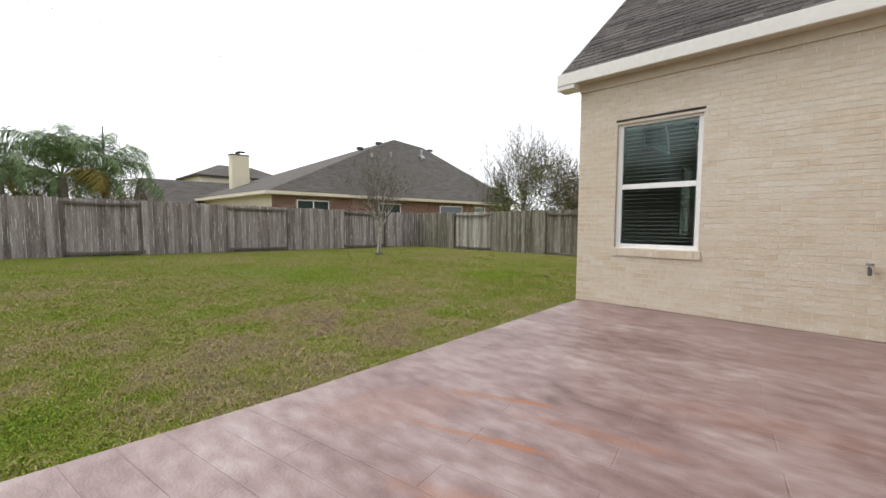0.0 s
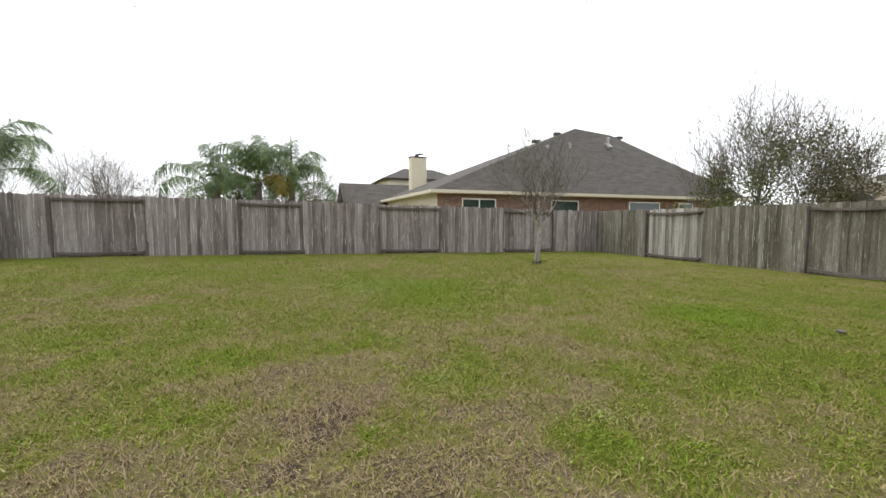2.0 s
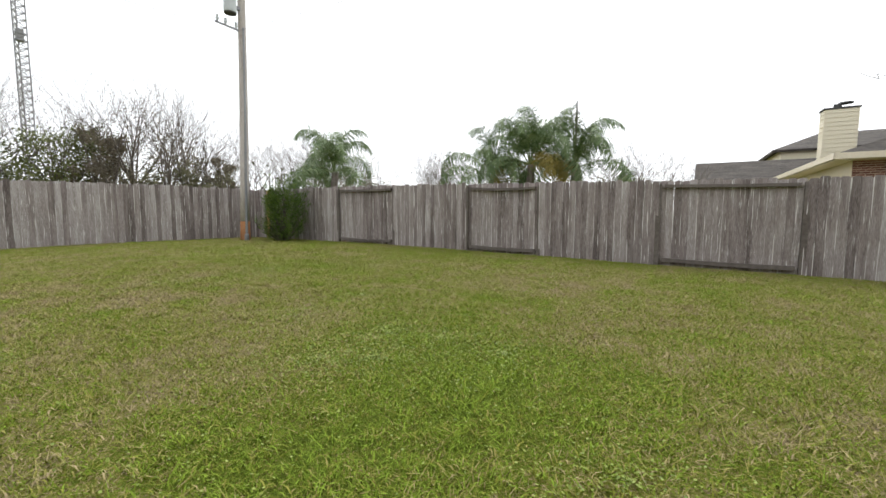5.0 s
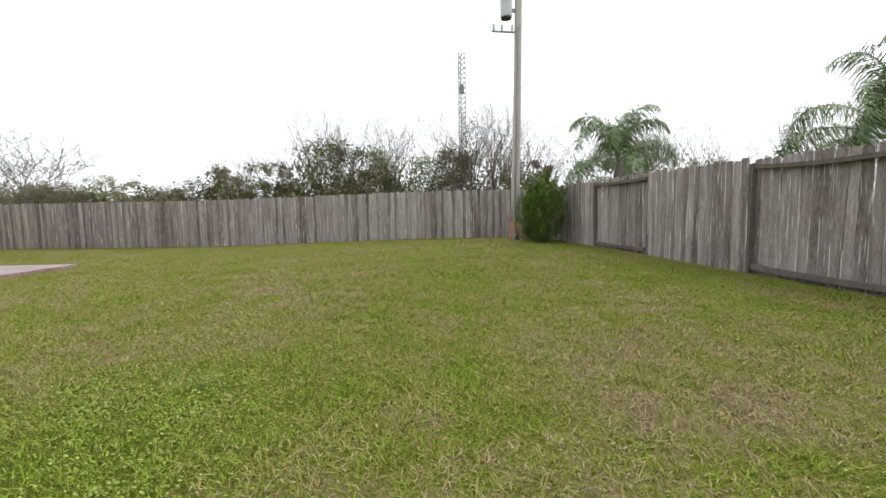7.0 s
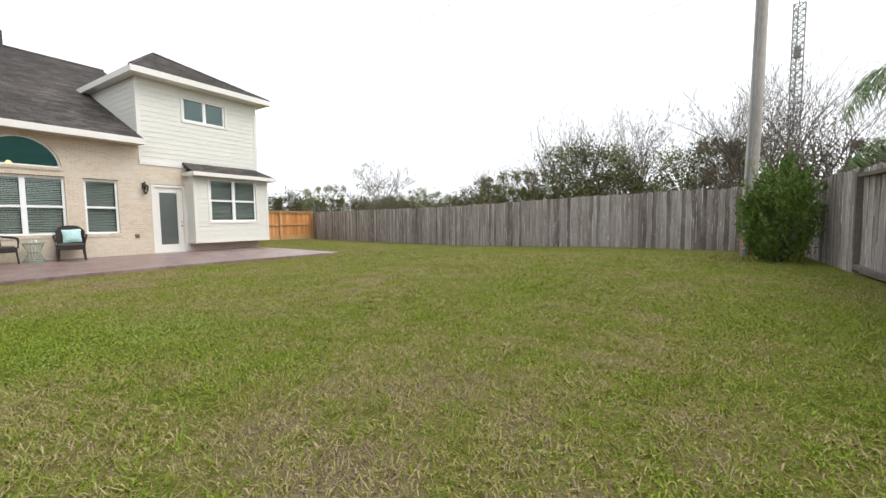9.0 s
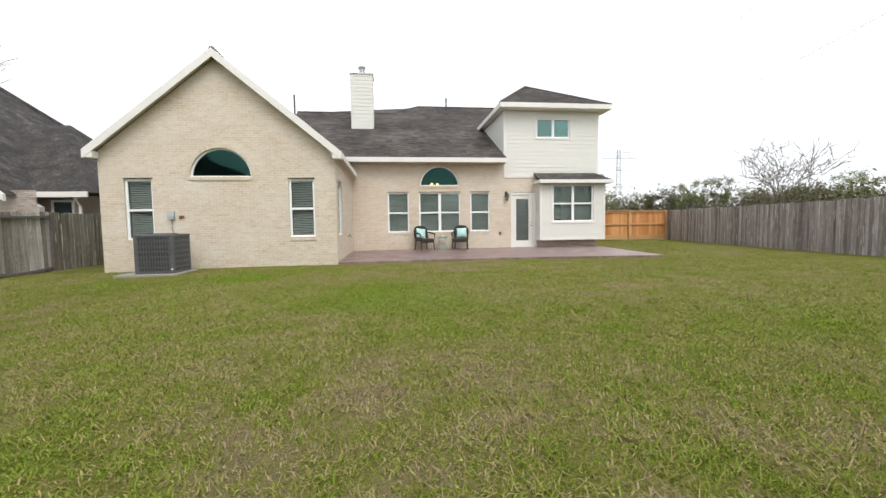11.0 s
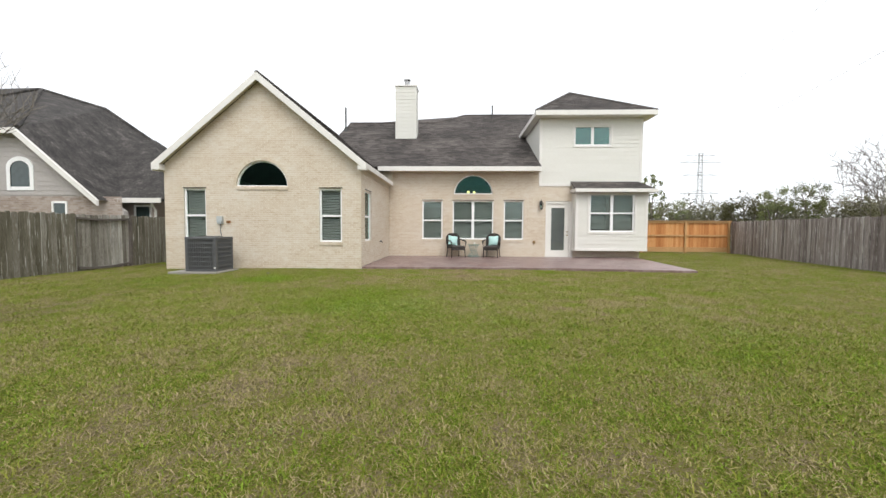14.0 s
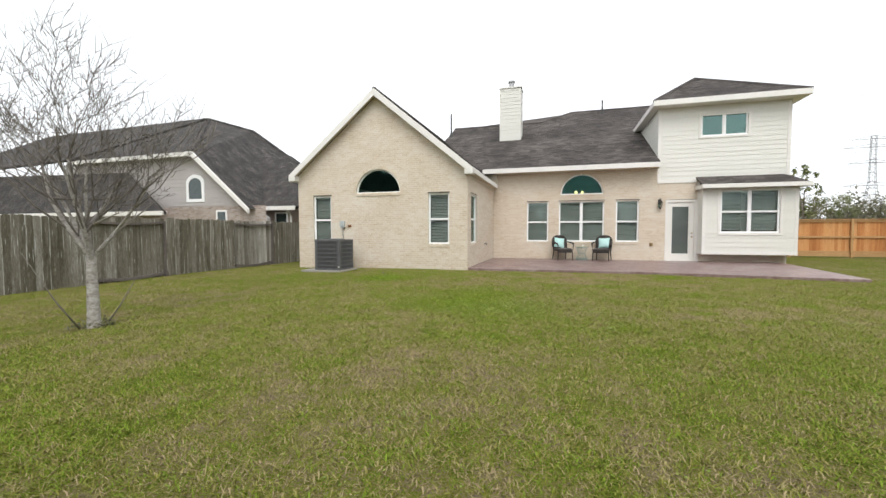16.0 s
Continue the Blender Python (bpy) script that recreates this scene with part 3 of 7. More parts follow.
roof("roof_main", "long main roof of stained dark shingles", [
    ([(3.05, EY0 + 0.9, 3.95), (3.05, -0.28, 3.95), (7.2, -0.28, main_z(7.2)), (7.2, -2.6, main_z(7.2)), (12.9, -2.6, zr2), (12.9, 2.95, zr2), (10.84, 4.72, zr1), (10.84, 10.2, zr1), (6.6, PEAK_Y + 0.4, main_z(6.6))], (0, 1, 0)),
    ([(10.84, 10.2, zr1), (6.6, PEAK_Y + 0.4, main_z(6.6)), (8.5, EY1, 3.3), (12.0, EY1, 3.3)], None),
    ([(12.9, -2.6, zr2), (20.9, -5.2, 3.9), (20.9, EY1, 3.9), (12.9, 2.95, zr2)], None),
    ([(12.9, 2.95, zr2), (20.9, EY1, 3.9), (12.0, EY1, 3.3), (10.84, 10.2, zr1), (10.84, 4.72, zr1)], None)])
UE = (3.07, 0.0, -5.14, 6.36)
AP = (7.4, -2.57, 8.50)
roof("roof_upper", "hip roof of grey shingles over the upper storey", [
    ([(UE[0], UE[2], UE[3]), (UE[0], UE[1], UE[3]), AP], (0, 1, 0)),
    ([(UE[0], UE[1], UE[3]), (13.5, UE[1], UE[3]), (13.5, AP[1], AP[2]), AP], (1, 0, 0)),
    ([(UE[0], UE[2], UE[3]), AP, (13.5, AP[1], AP[2]), (13.5, UE[2], UE[3])], (1, 0, 0))])
roof("roof_bay", "small shed roof of grey shingles over the bay", [
    ([(2.72, -5.08, 2.98), (2.72, -1.66, 2.98), (3.56, -1.66, 3.38), (3.56, -4.62, 3.38)], (0, 1, 0)),
    ([(2.72, -5.08, 2.98), (3.56, -4.62, 3.38), (3.56, -5.08, 2.98)], None)])

# eaves: fascia boards and soffits
def fascia(name, geo, label="white painted fascia board"):
    return single(name, geo, M_TRIM, label, "fascia", kind="structure", bevel=0.006)


def rake_board(y_out, z_out, y_in, z_in, x0, x1, h):
    a = [(x0, y_out, z_out - h), (x0, y_out, z_out), (x0, y_in, z_in), (x0, y_in, z_in - h)]
    if y_out > y_in:
        a = a[::-1]
    return Geo().slab(a, x1 - x0)


fascia("trim_rake_left", rake_board(EY1, wing_e + 0.02, PEAK_Y, PEAK_Z + 0.02, xf - 0.03, xf + 0.0, 0.25), "white painted rake board on the gable")
fascia("trim_rake_right", rake_board(EY0, wing_e + 0.02, PEAK_Y, PEAK_Z + 0.02, xf - 0.03, xf + 0.0, 0.25), "white painted rake board on the gable")
fascia("trim_eave_wing", Geo().box(xf - 0.02, EY0 - 0.03, wing_e - 0.15, 3.3, EY0, wing_e + 0.015))
fascia("trim_eave_wing_left", Geo().box(xf - 0.02, EY1, wing_e - 0.22, 9.0, EY1 + 0.03, wing_e + 0.015))
fascia("trim_eave_main", Geo().box(3.02, -0.27, 3.77, 3.05, 6.9, 3.97))
fascia("trim_eave_upper", Geo().box(UE[0] - 0.03, UE[2] - 0.03, 6.17, UE[0], UE[1] + 0.03, 6.38).box(UE[0], UE[1], 6.17, 8.3, UE[1] + 0.03, 6.38).box(UE[0], UE[2] - 0.03, 6.17, 13.4, UE[2], 6.38))
fascia("trim_eave_bay", Geo().box(2.69, -5.11, 2.84, 2.72, -1.63, 2.99).box(2.72, -5.11, 2.84, 3.55, -5.08, 2.99).box(2.72, -1.66, 2.84, 3.55, -1.63, 2.99))
single("trim_soffit_wing", Geo().box(xf, EY0, wing_e - 0.14, 3.3, YW - 0.004, wing_e - 0.12).box(XG, YW - 0.03, wing_e - 0.26, 3.5, YW - 0.005, wing_e - 0.14), M_SOFFIT, "beige painted soffit under the wing eave", "soffit", kind="structure")
single("trim_soffit_main", Geo().box(3.05, -0.27, 3.78, XB - 0.004, 6.4, 3.80), M_SOFFIT, "beige painted soffit under the main eave", "soffit", kind="structure")
single("trim_soffit_upper", Geo().box(UE[0], UE[2], 6.175, XB, UE[1], 6.195).box(XB, -0.28, 6.175, 8.2, UE[1], 6.195).box(XB, UE[2], 6.175, 13.4, -4.76, 6.195), M_TRIM, "cream soffit under the upper eave", "soffit", kind="structure")
gs = Geo()
for s in (1, -1):
    yo = PEAK_Y + s * (PEAK_Y - EY0)
    q = [(xf, yo, wing_e - 0.10), (XG - 0.004, yo, wing_e - 0.10), (XG - 0.004, PEAK_Y, PEAK_Z - 0.10), (xf, PEAK_Y, PEAK_Z - 0.10)]
    gs.slab(q if s < 0 else q[::-1], 0.02)
single("trim_soffit_gable", gs, M_SOFFIT, "beige painted soffit under the gable overhang", "soffit", kind="structure")
# boxed eave returns at the gable's feet
for yy in (EY0, EY1):
    a, b = (yy - 0.02, yy + 0.24) if yy < 9 else (yy - 0.24, yy + 0.02)
    fascia("trim_eave_return", Geo().box(xf - 0.022, a, wing_e - 0.21, XG - 0.003, b, wing_e - 0.02), "white boxed eave return")

single("wall_valley_infill", Geo().box(3.38, 6.3, 3.2, 3.6, 7.4, 3.8), M_SOFFIT, "beige board closing the corner under the eaves", "wall", kind="structure")
single("wall_corner_core", Geo().box(XG + 0.0016, YW + 0.0016, -0.15, XG + 0.12, YW + 0.12, 3.2), M_MORTAR, "mortar core of the brick corner", "wall", kind="structure")
# ridge and hip caps
for i, (p, q) in enumerate((((UE[0], UE[2], UE[3]), AP), ((UE[0], UE[1], UE[3]), AP), (AP, (13.5, AP[1], AP[2])), ((xf, PEAK_Y, PEAK_Z), (meet, PEAK_Y, PEAK_Z)), ((10.84, 4.72, zr1), (10.84, 10.2, zr1)), ((10.84, 4.72, zr1), (12.9, 2.95, zr2)), ((12.9, -2.6, zr2), (12.9, 2.95, zr2)))):
    single("trim_ridge_cap_%d" % (i + 1), Geo().tube([p, q], 0.075, 6), M_SHINGLE, "overlapping shingle cap along the ridge", "ridge cap", kind="structure")

# ---- siding ----
def siding(name, label, origin, u, out, u0, u1, z0, z1, rects=(), lap=0.178, clip=None):
    """Lap boards one above another, each tipped out at its lower edge."""
    w = thing(name, label, "siding", kind="structure", at=origin)
    o, u, out = Vector(origin), Vector(u), Vector(out)
    z = z0
    while z < z1 - 0.01:
        zt = min(z + lap, z1)
        spans = [(u0, u1)]
        for a, b, r0, r1 in rects:
            if z < r1 and zt > r0 and (z + zt) / 2 > r0 and (z + zt) / 2 < r1:
                spans = cut(spans, a, b)
        if clip:
            lim = clip((z + zt) / 2)
            spans = [(max(a, lim[0]), min(b, lim[1])) for a, b in spans if min(b, lim[1]) > max(a, lim[0])]
        for a, b in spans:
            p = []
            for d in (0.0, 1.0):
                for uu in (a, b):
                    for zz, t in ((z, 0.017), (zt + 0.012, 0.006)):
                        p.append(o + u * uu + Vector((0, 0, zz)) + out * (t if d else -0.02))
            part("board", Geo().add(p, [(4, 6, 7, 5), (0, 1, 3, 2), (4, 0, 2, 6), (5, 7, 3, 1), (4, 5, 1, 0), (6, 2, 3, 7)]), M_SIDING, w)
        z = zt
    return w


UW = (-3.39, -1.79, 4.96, 5.85)
BAYW = (-4.27, -2.35, 1.14, 2.79)
siding("wall_upper_siding", "cream painted lap siding of the upper storey", (XB, 0, 0), (0, -1, 0), (-1, 0, 0), 0.28, 4.76, 3.27, 6.18, [(-UW[1], -UW[0], UW[2], UW[3])])
siding("wall_upper_side", "cream painted lap siding on the upper side wall", (0, -0.28, 0), (1, 0, 0), (0, 1, 0), XB, 8.2, 3.9, 6.15, clip=lambda z: (XB, max(XB + 0.02, 3.05 + (z + 0.1 - 3.95) / 0.5)))
siding("wall_bay_front", "cream painted lap siding of the bay", (3.02, 0, 0), (0, -1, 0), (-1, 0, 0), 1.86, 4.74, 0.42, 2.86, [(-BAYW[1], -BAYW[0], BAYW[2], BAYW[3])])
siding("wall_bay_side", "cream painted lap siding on the bay's side", (0, -1.77, 0), (1, 0, 0), (0, 1, 0), 3.06, XB - 0.02, 0.42, 2.86)
siding("wall_bay_far_side", "cream painted lap siding on the bay's far side", (0, -4.82, 0), (1, 0, 0), (0, -1, 0), 3.06, XB, 0.42, 2.86)
def sheet(x, y0, y1, z0, z1, hole, d=0.08):
    """A backing sheet facing west with one opening."""
    a, b, h0, h1 = hole
    return Geo().box(x, y0, z0, x + d, a, z1).box(x, b, z0, x + d, y1, z1).box(x, a, z0, x + d, b, h0).box(x, a, h1, x + d, b, z1)


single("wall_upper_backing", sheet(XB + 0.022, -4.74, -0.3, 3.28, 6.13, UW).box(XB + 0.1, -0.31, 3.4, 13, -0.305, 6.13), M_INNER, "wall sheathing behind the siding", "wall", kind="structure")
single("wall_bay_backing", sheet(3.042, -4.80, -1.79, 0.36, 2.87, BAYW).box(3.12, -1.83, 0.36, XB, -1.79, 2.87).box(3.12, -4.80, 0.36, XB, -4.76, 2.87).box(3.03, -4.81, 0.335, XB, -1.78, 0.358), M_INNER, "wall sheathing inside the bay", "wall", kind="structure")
corner = lambda x0, y0, z0, x1, y1, z1: single("trim_corner", Geo().box(x0, y0, z0, x1, y1, z1), M_TRIM, "cream painted corner board", "trim", kind="structure", bevel=0.004)
corner(XB - 0.024, -0.37, 3.27, XB + 0.02, -0.257, 6.13)
corner(XB - 0.024, -4.785, 3.27, XB + 0.02, -4.67, 6.13)
corner(2.995, -1.86, 0.36, 3.04, -1.745, 2.86)
corner(2.995, -4.845, 0.36, 3.04, -4.74, 2.86)
single("trim_bay_foot", Geo().box(2.99, -4.85, 0.31, XB - 0.005, -1.74, 0.42), M_TRIM, "cream painted skirt board under the bay", "trim", kind="structure", bevel=0.005)
single("trim_belly_band", Geo().box(XB - 0.03, -1.70, 3.16, XB - 0.005, -0.262, 3.285), M_TRIM, "cream painted band board over the door wall", "trim", kind="structure", bevel=0.004)
single("trim_door_side", Geo().box(XB - 0.03, -1.80, 0.0, XB + 0.05, -1.722, 3.16), M_TRIM, "cream painted board beside the patio door", "trim", kind="structure", bevel=0.004)


# ---- windows and the patio door ----
class Face:
    """Maps along, out and up of a wall face to the world."""

    def __init__(self, origin, u, out):
        self.o, self.u, self.n = Vector(origin), Vector(u), Vector(out)

    def at(self, a, d, z):
        return self.o + self.u * a + self.n * d + Vector((0, 0, z))

    def box(self, geo, a0, d0, z0, a1, d1, z1):
        p = [self.at(a, d, z) for z in (z0, z1) for d in (d0, d1) for a in (a0, a1)]
        return geo.add(p, [(1, 3, 2, 0), (6, 7, 5, 4), (4, 5, 1, 0), (3, 7, 6, 2), (2, 6, 4, 0), (5, 7, 3, 1)])


WEST = lambda x: Face((x, 0, 0), (0, -1, 0), (-1, 0, 0))
SOUTH = lambda y: Face((0, y, 0), (1, 0, 0), (0, -1, 0))


def sash_window(name, label, face, a0, a1, z0, z1, lights=1, deep=0.055, blind=True, sill=True, slider=False, glass=None, trim=0.0, tilt=38):
    """A vinyl window set back in its opening: frame, meeting rails, panes, and a slatted blind behind."""
    w = thing(name, label, "window", kind="structure", at=face.at((a0 + a1) / 2, -deep, z0))
    f = 0.062
    fr = Geo()
    for (p, q, r, s) in ((a0, z0, a1, z0 + f), (a0, z1 - f, a1, z1), (a0, z0 + f, a0 + f, z1 - f), (a1 - f, z0 + f, a1, z1 - f)):
        face.box(fr, p, -deep - 0.05, q, r, -deep, s)
    part("window_frame", fr, M_VINYL, w, bevel=0.004)
    step = (a1 - a0) / lights
    zm = z0 + (z1 - z0) * 0.49
    for k in range(lights):
        l, r = a0 + k * step + (f if k == 0 else f), a0 + (k + 1) * step - (f if k == lights - 1 else f)
        if k:
            part("mullion", face.box(Geo(), a0 + k * step - f * 1.0, -deep - 0.05, z0 + f, a0 + k * step + f * 1.0, -deep + 0.004, z1 - f), M_VINYL, w)
        pane_rows = [(z0 + f, z1 - f)] if slider else [(z0 + f, zm - 0.03), (zm + 0.03, z1 - f)]
        if not slider:
            part("meeting_rail", face.box(Geo(), l, -deep - 0.045, zm - 0.034, r, -deep - 0.002, zm + 0.034), M_VINYL, w, bevel=0.003)
        for (p, q) in pane_rows:
            ob = part("pane", face.box(Geo(), l, -deep - 0.034, p, r, -deep - 0.030, q), glass or M_GLASS, w)
            ob.visible_shadow = False
        if blind:
            face_mid = face.at((l + r) / 2, -deep - 0.10, 0)
            slat = Geo()
            c, s = math.cos(radians(tilt)), math.sin(radians(tilt))
            hw = 0.024
            q = [face.u * a + face.n * (d * hw * c) + Vector((0, 0, -d * hw * s + t)) for t in (-0.0012, 0.0012) for a, d in ((l - (l + r) / 2 + 0.006, -1), (r - (l + r) / 2 - 0.006, -1), (r - (l + r) / 2 - 0.006, 1), (l - (l + r) / 2 + 0.006, 1))]
            slat.add(q, [(0, 1, 2, 3), (7, 6, 5, 4), (0, 4, 5, 1), (2, 6, 7, 3)])
            me = slat.mesh("slat", M_BLIND)
            zz = z1 - f - 0.05
            while zz > z0 + f + 0.02:
                piece("slat", me, Matrix.Translation(face_mid + Vector((0, 0, zz))) @ pose(0, 0, 0, random.uniform(-1.5, 1.5), random.uniform(-0.25, 0.25), 0), w)
                zz -= 0.052
            part("head_rail", face.box(Geo(), l, -deep - 0.13, z1 - f - 0.035, r, -deep - 0.075, z1 - f), M_BLIND, w)
    if sill:
        s = Geo()
        n = max(2, int((a1 - a0 + 0.06) / 0.075))
        wd = (a1 - a0 + 0.06) / n
        for k in range(n):
            face.box(s, a0 - 0.03 + k * wd + 0.0015, -0.10, z0 - 0.10, a0 - 0.03 + (k + 1) * wd - 0.0015, 0.022 + random.uniform(0, 0.003), z0 - 0.005)
        part("window_sill", s, M_BRICK, w, "sill of pale bricks on edge")
        # black strip stands for the shadow line under the steel window head
        part("lintel", face.box(Geo(), a0 - 0.02, -0.11, z1 + 0.001, a1 + 0.02, 0.004, z1 + 0.03), M_HEAD_SHADOW, w, "black strip with the shadow line over the window")
    if trim:
        t = Geo()
        for (p, q, r, s) in ((a0 - trim, z0 - trim, a1 + trim, z0 - 0.002), (a0 - trim, z1 + 0.002, a1 + trim, z1 + trim), (a0 - trim, z0, a0 - 0.002, z1), (a1 + 0.002, z0, a1 + trim, z1)):
            face.box(t, p, -0.03, q, r, 0.034, s)
        part("casing", t, M_TRIM, w, bevel=0.004)
    return w


def arch_window(name, label, face, c, r, z0, deep=0.075):
    """A half-round fixed light with a vinyl frame and a brick sill."""
    w = thing(name, label, "window", kind="structure", at=face.at(c, -deep, z0))
    n = 28
    f = 0.05
    fr, gl = Geo(), Geo()
    ring = lambda rr, d, zo=0.0: [face.at(c + rr * math.cos(math.pi * k / n), d, z0 + zo + rr * math.sin(math.pi * k / n)) for k in range(n + 1)]
    p = ring(r, -deep) + ring(r - f, -deep) + ring(r, -deep - 0.05) + ring(r - f, -deep - 0.05)
    m = n + 1
    faces = []
    for k in range(n):
        faces += [(k, k + 1, m + k + 1, m + k), (2 * m + k, 3 * m + k, 3 * m + k + 1, 2 * m + k + 1), (m + k, m + k + 1, 3 * m + k + 1, 3 * m + k), (k, 2 * m + k, 2 * m + k + 1, k + 1)]
    fr.add(p, faces)
    face.box(fr, c - r, -deep - 0.05, z0, c + r, -deep + 0.002, z0 + f)
    part("window_frame", fr, M_VINYL, w)
    g = [face.at(c, -deep - 0.03, z0 + f)] + ring(r - f * 0.8, -deep - 0.03)
    gl.add(g, [(0, k + 1, k + 2) for k in range(n)])
    ob = part("pane", gl, M_GLASS_SKY, w)
    ob.visible_shadow = False
    # moulded brick ring proud of the wall
    ringo = Geo()
    for k in range(0, 38):
        a, b = math.pi * (k + 0.015) / 38, math.pi * (k + 0.985) / 38
        q = [face.at(c + rr * math.cos(t), d, z0 + rr * math.sin(t)) for d in (0.012, -0.06) for rr, t in ((r, a), (r + 0.10, a), (r + 0.10, b), (r, b))]
        ringo.add(q, [(0, 3, 2, 1), (0, 1, 5, 4), (1, 2, 6, 5), (2, 3, 7, 6), (3, 0, 4, 7)])
    part("brick_arch", ringo, M_BRICK, w, "ring of pale bricks on end")
    s = Geo()
    for k in range(int(2.06 * r / 0.075)):
        a = c - 1.03 * r + k * 0.075
        face.box(s, a + 0.003, -0.10, z0 - 0.09, a + 0.072, 0.03, z0 - 0.004)
    part("window_sill", s, M_BRICK, w, "sill of pale bricks on edge")
    return w


wg, wr, ws = WEST(XG), WEST(XB), SOUTH(YW)
for i, (a, b, z0, z1) in enumerate(GW):
    sash_window("window_%d" % (i + 1), "white vinyl sash window with closed blinds in the gable", wg, -b, -a, z0, z1)
arch_window("window_3", "half-round window high in the gable", wg, -GARCH[0], GARCH[1], GARCH[2])
sash_window("window_4", "white vinyl sash window with half-open blinds beside the patio", ws, SW[0][0], SW[0][1], SW[0][2], SW[0][3], tilt=2)
for i, (a, b, z0, z1) in enumerate(BW):
    sash_window("window_%d" % (5 + i), "white vinyl sash window with closed blinds behind the chairs" if i == 1 else "narrow white vinyl sash window with closed blinds", wr, -b, -a, z0, z1, lights=2 if i == 1 else 1)
arch_window("window_8", "half-round window over the double window", wr, -BARCH[0], BARCH[1], BARCH[2])
sash_window("window_9", "white double sash window in the bay", WEST(3.02), -BAYW[1], -BAYW[0], BAYW[2], BAYW[3], lights=2, deep=0.02, sill=False, trim=0.085)
sash_window("window_10", "wide sliding window of the upper storey", WEST(XB), -UW[1], -UW[0], UW[2], UW[3], lights=2, deep=0.02, blind=False, sill=False, slider=True, glass=M_GLASS_COAT, trim=0.08)

# patio door: full-light door with a blind inside the glass
M_DOOR = material("cream_door_paint", [(0.74, 0.72, 0.67), (0.80, 0.78, 0.73)], 0.4, (2, 20))
M_BRASS = material("worn_brass", [(0.35, 0.26, 0.13), (0.45, 0.34, 0.18)], 0.35, metal=1.0)
door = thing("door_1", "cream full-light patio door with a closed inner blind", "door", kind="structure", at=(XB, -1.15, 0))
d = Geo()
a0, a1, zt = -DOOR[1], -DOOR[0], DOOR[3]
for (p, q, r, s) in ((a0, 0, a0 + 0.09, zt), (a1 - 0.09, 0, a1, zt), (a0 + 0.09, zt - 0.09, a1 - 0.09, zt)):
    wr.box(d, p, -0.10, q, r, 0.012, s)
part("door_frame", d, M_DOOR, door, bevel=0.004)
part("threshold", wr.box(Geo(), a0 + 0.09, -0.10, 0.0, a1 - 0.09, 0.03, 0.035), M_TRIM, door)
l, r = a0 + 0.095, a1 - 0.095
leaf = Geo()
for (p, q, rr, s) in ((l, 0.04, l + 0.17, zt - 0.095), (r - 0.19, 0.04, r, zt - 0.095), (l + 0.17, 0.04, r - 0.19, 0.30), (l + 0.17, zt - 0.28, r - 0.19, zt - 0.095)):
    wr.box(leaf, p, -0.075, q, rr, -0.035, s)
part("door_leaf", leaf, M_DOOR, door, bevel=0.005)
ob = part("pane", wr.box(Geo(), l + 0.17, -0.056, 0.30, r - 0.19, -0.052, zt - 0.28), M_GLASS, door)
ob.visible_shadow = False
part("inner_blind", wr.box(Geo(), l + 0.17, -0.072, 0.30, r - 0.19, -0.068, zt - 0.28), material("grey_door_blind", [(0.18, 0.165, 0.17), (0.26, 0.24, 0.245)], 0.7, (1, 8), 0.6, 22, stretch=(0.2, 0.2, 6)), door, "grey blind between the panes")
for z, rad in ((0.98, 0.03), (1.13, 0.026)):
    k = Geo()
    k.tube([wr.at(r - 0.07, -0.035, z), wr.at(r - 0.07, -0.01, z), wr.at(r - 0.07, 0.012, z), wr.at(r - 0.07, 0.03, z)], [rad, rad * 0.5, rad * 0.9, rad * 0.8], 12)
    part("door_handle" if z < 1.1 else "deadbolt", k, M_BRASS, door, smooth=True)


# ---- fences: dog-eared cedar pickets, face side and rail side by turns ----
def picket_mesh(w, h, seed, mat, t=0.016):
    r = random.Random(seed)
    e = 0.028
    a, b = -w / 2, w / 2
    j = [r.uniform(-0.004, 0.004) for _ in range(6)]
    bow = r.uniform(-0.006, 0.006)
    prof = [(a, 0), (b, 0), (b + j[0], h * 0.5), (b + j[1], h - e), (b - e, h + j[2]), (a + e, h + j[3]), (a + j[4], h - e), (a + j[5], h * 0.5)]
    f = [(x, -t / 2 + (bow if 0.3 * h < z < 0.7 * h else 0), z) for x, z in prof]
    bk = [(x, y + t, z) for x, y, z in f]
    n = len(prof)
    return Geo().add(f + bk, [(0, 1, 2, 7), (7, 2, 3, 4, 5, 6), (n + 7, n + 2, n + 1, n), (n + 6, n + 5, n + 4, n + 3, n + 2, n + 7)] + [(i, n + i, n + (i + 1) % n, (i + 1) % n) for i in range(n)]).mesh("picket", mat)


PICKETS = [picket_mesh(w, 1.76, 11 + i, M_CEDAR_GREY) for i, w in enumerate((0.146, 0.143, 0.147, 0.144, 0.139, 0.146))]
PICKETS_PALE = [picket_mesh(w, 1.76, 71 + i, M_CEDAR_PALE) for i, w in enumerate((0.146, 0.143, 0.147, 0.139))]
PICKETS_MOSS = [picket_mesh(w, 1.76, 31 + i, M_CEDAR_MOSS) for i, w in enumerate((0.146, 0.143, 0.147, 0.144, 0.139, 0.146))]


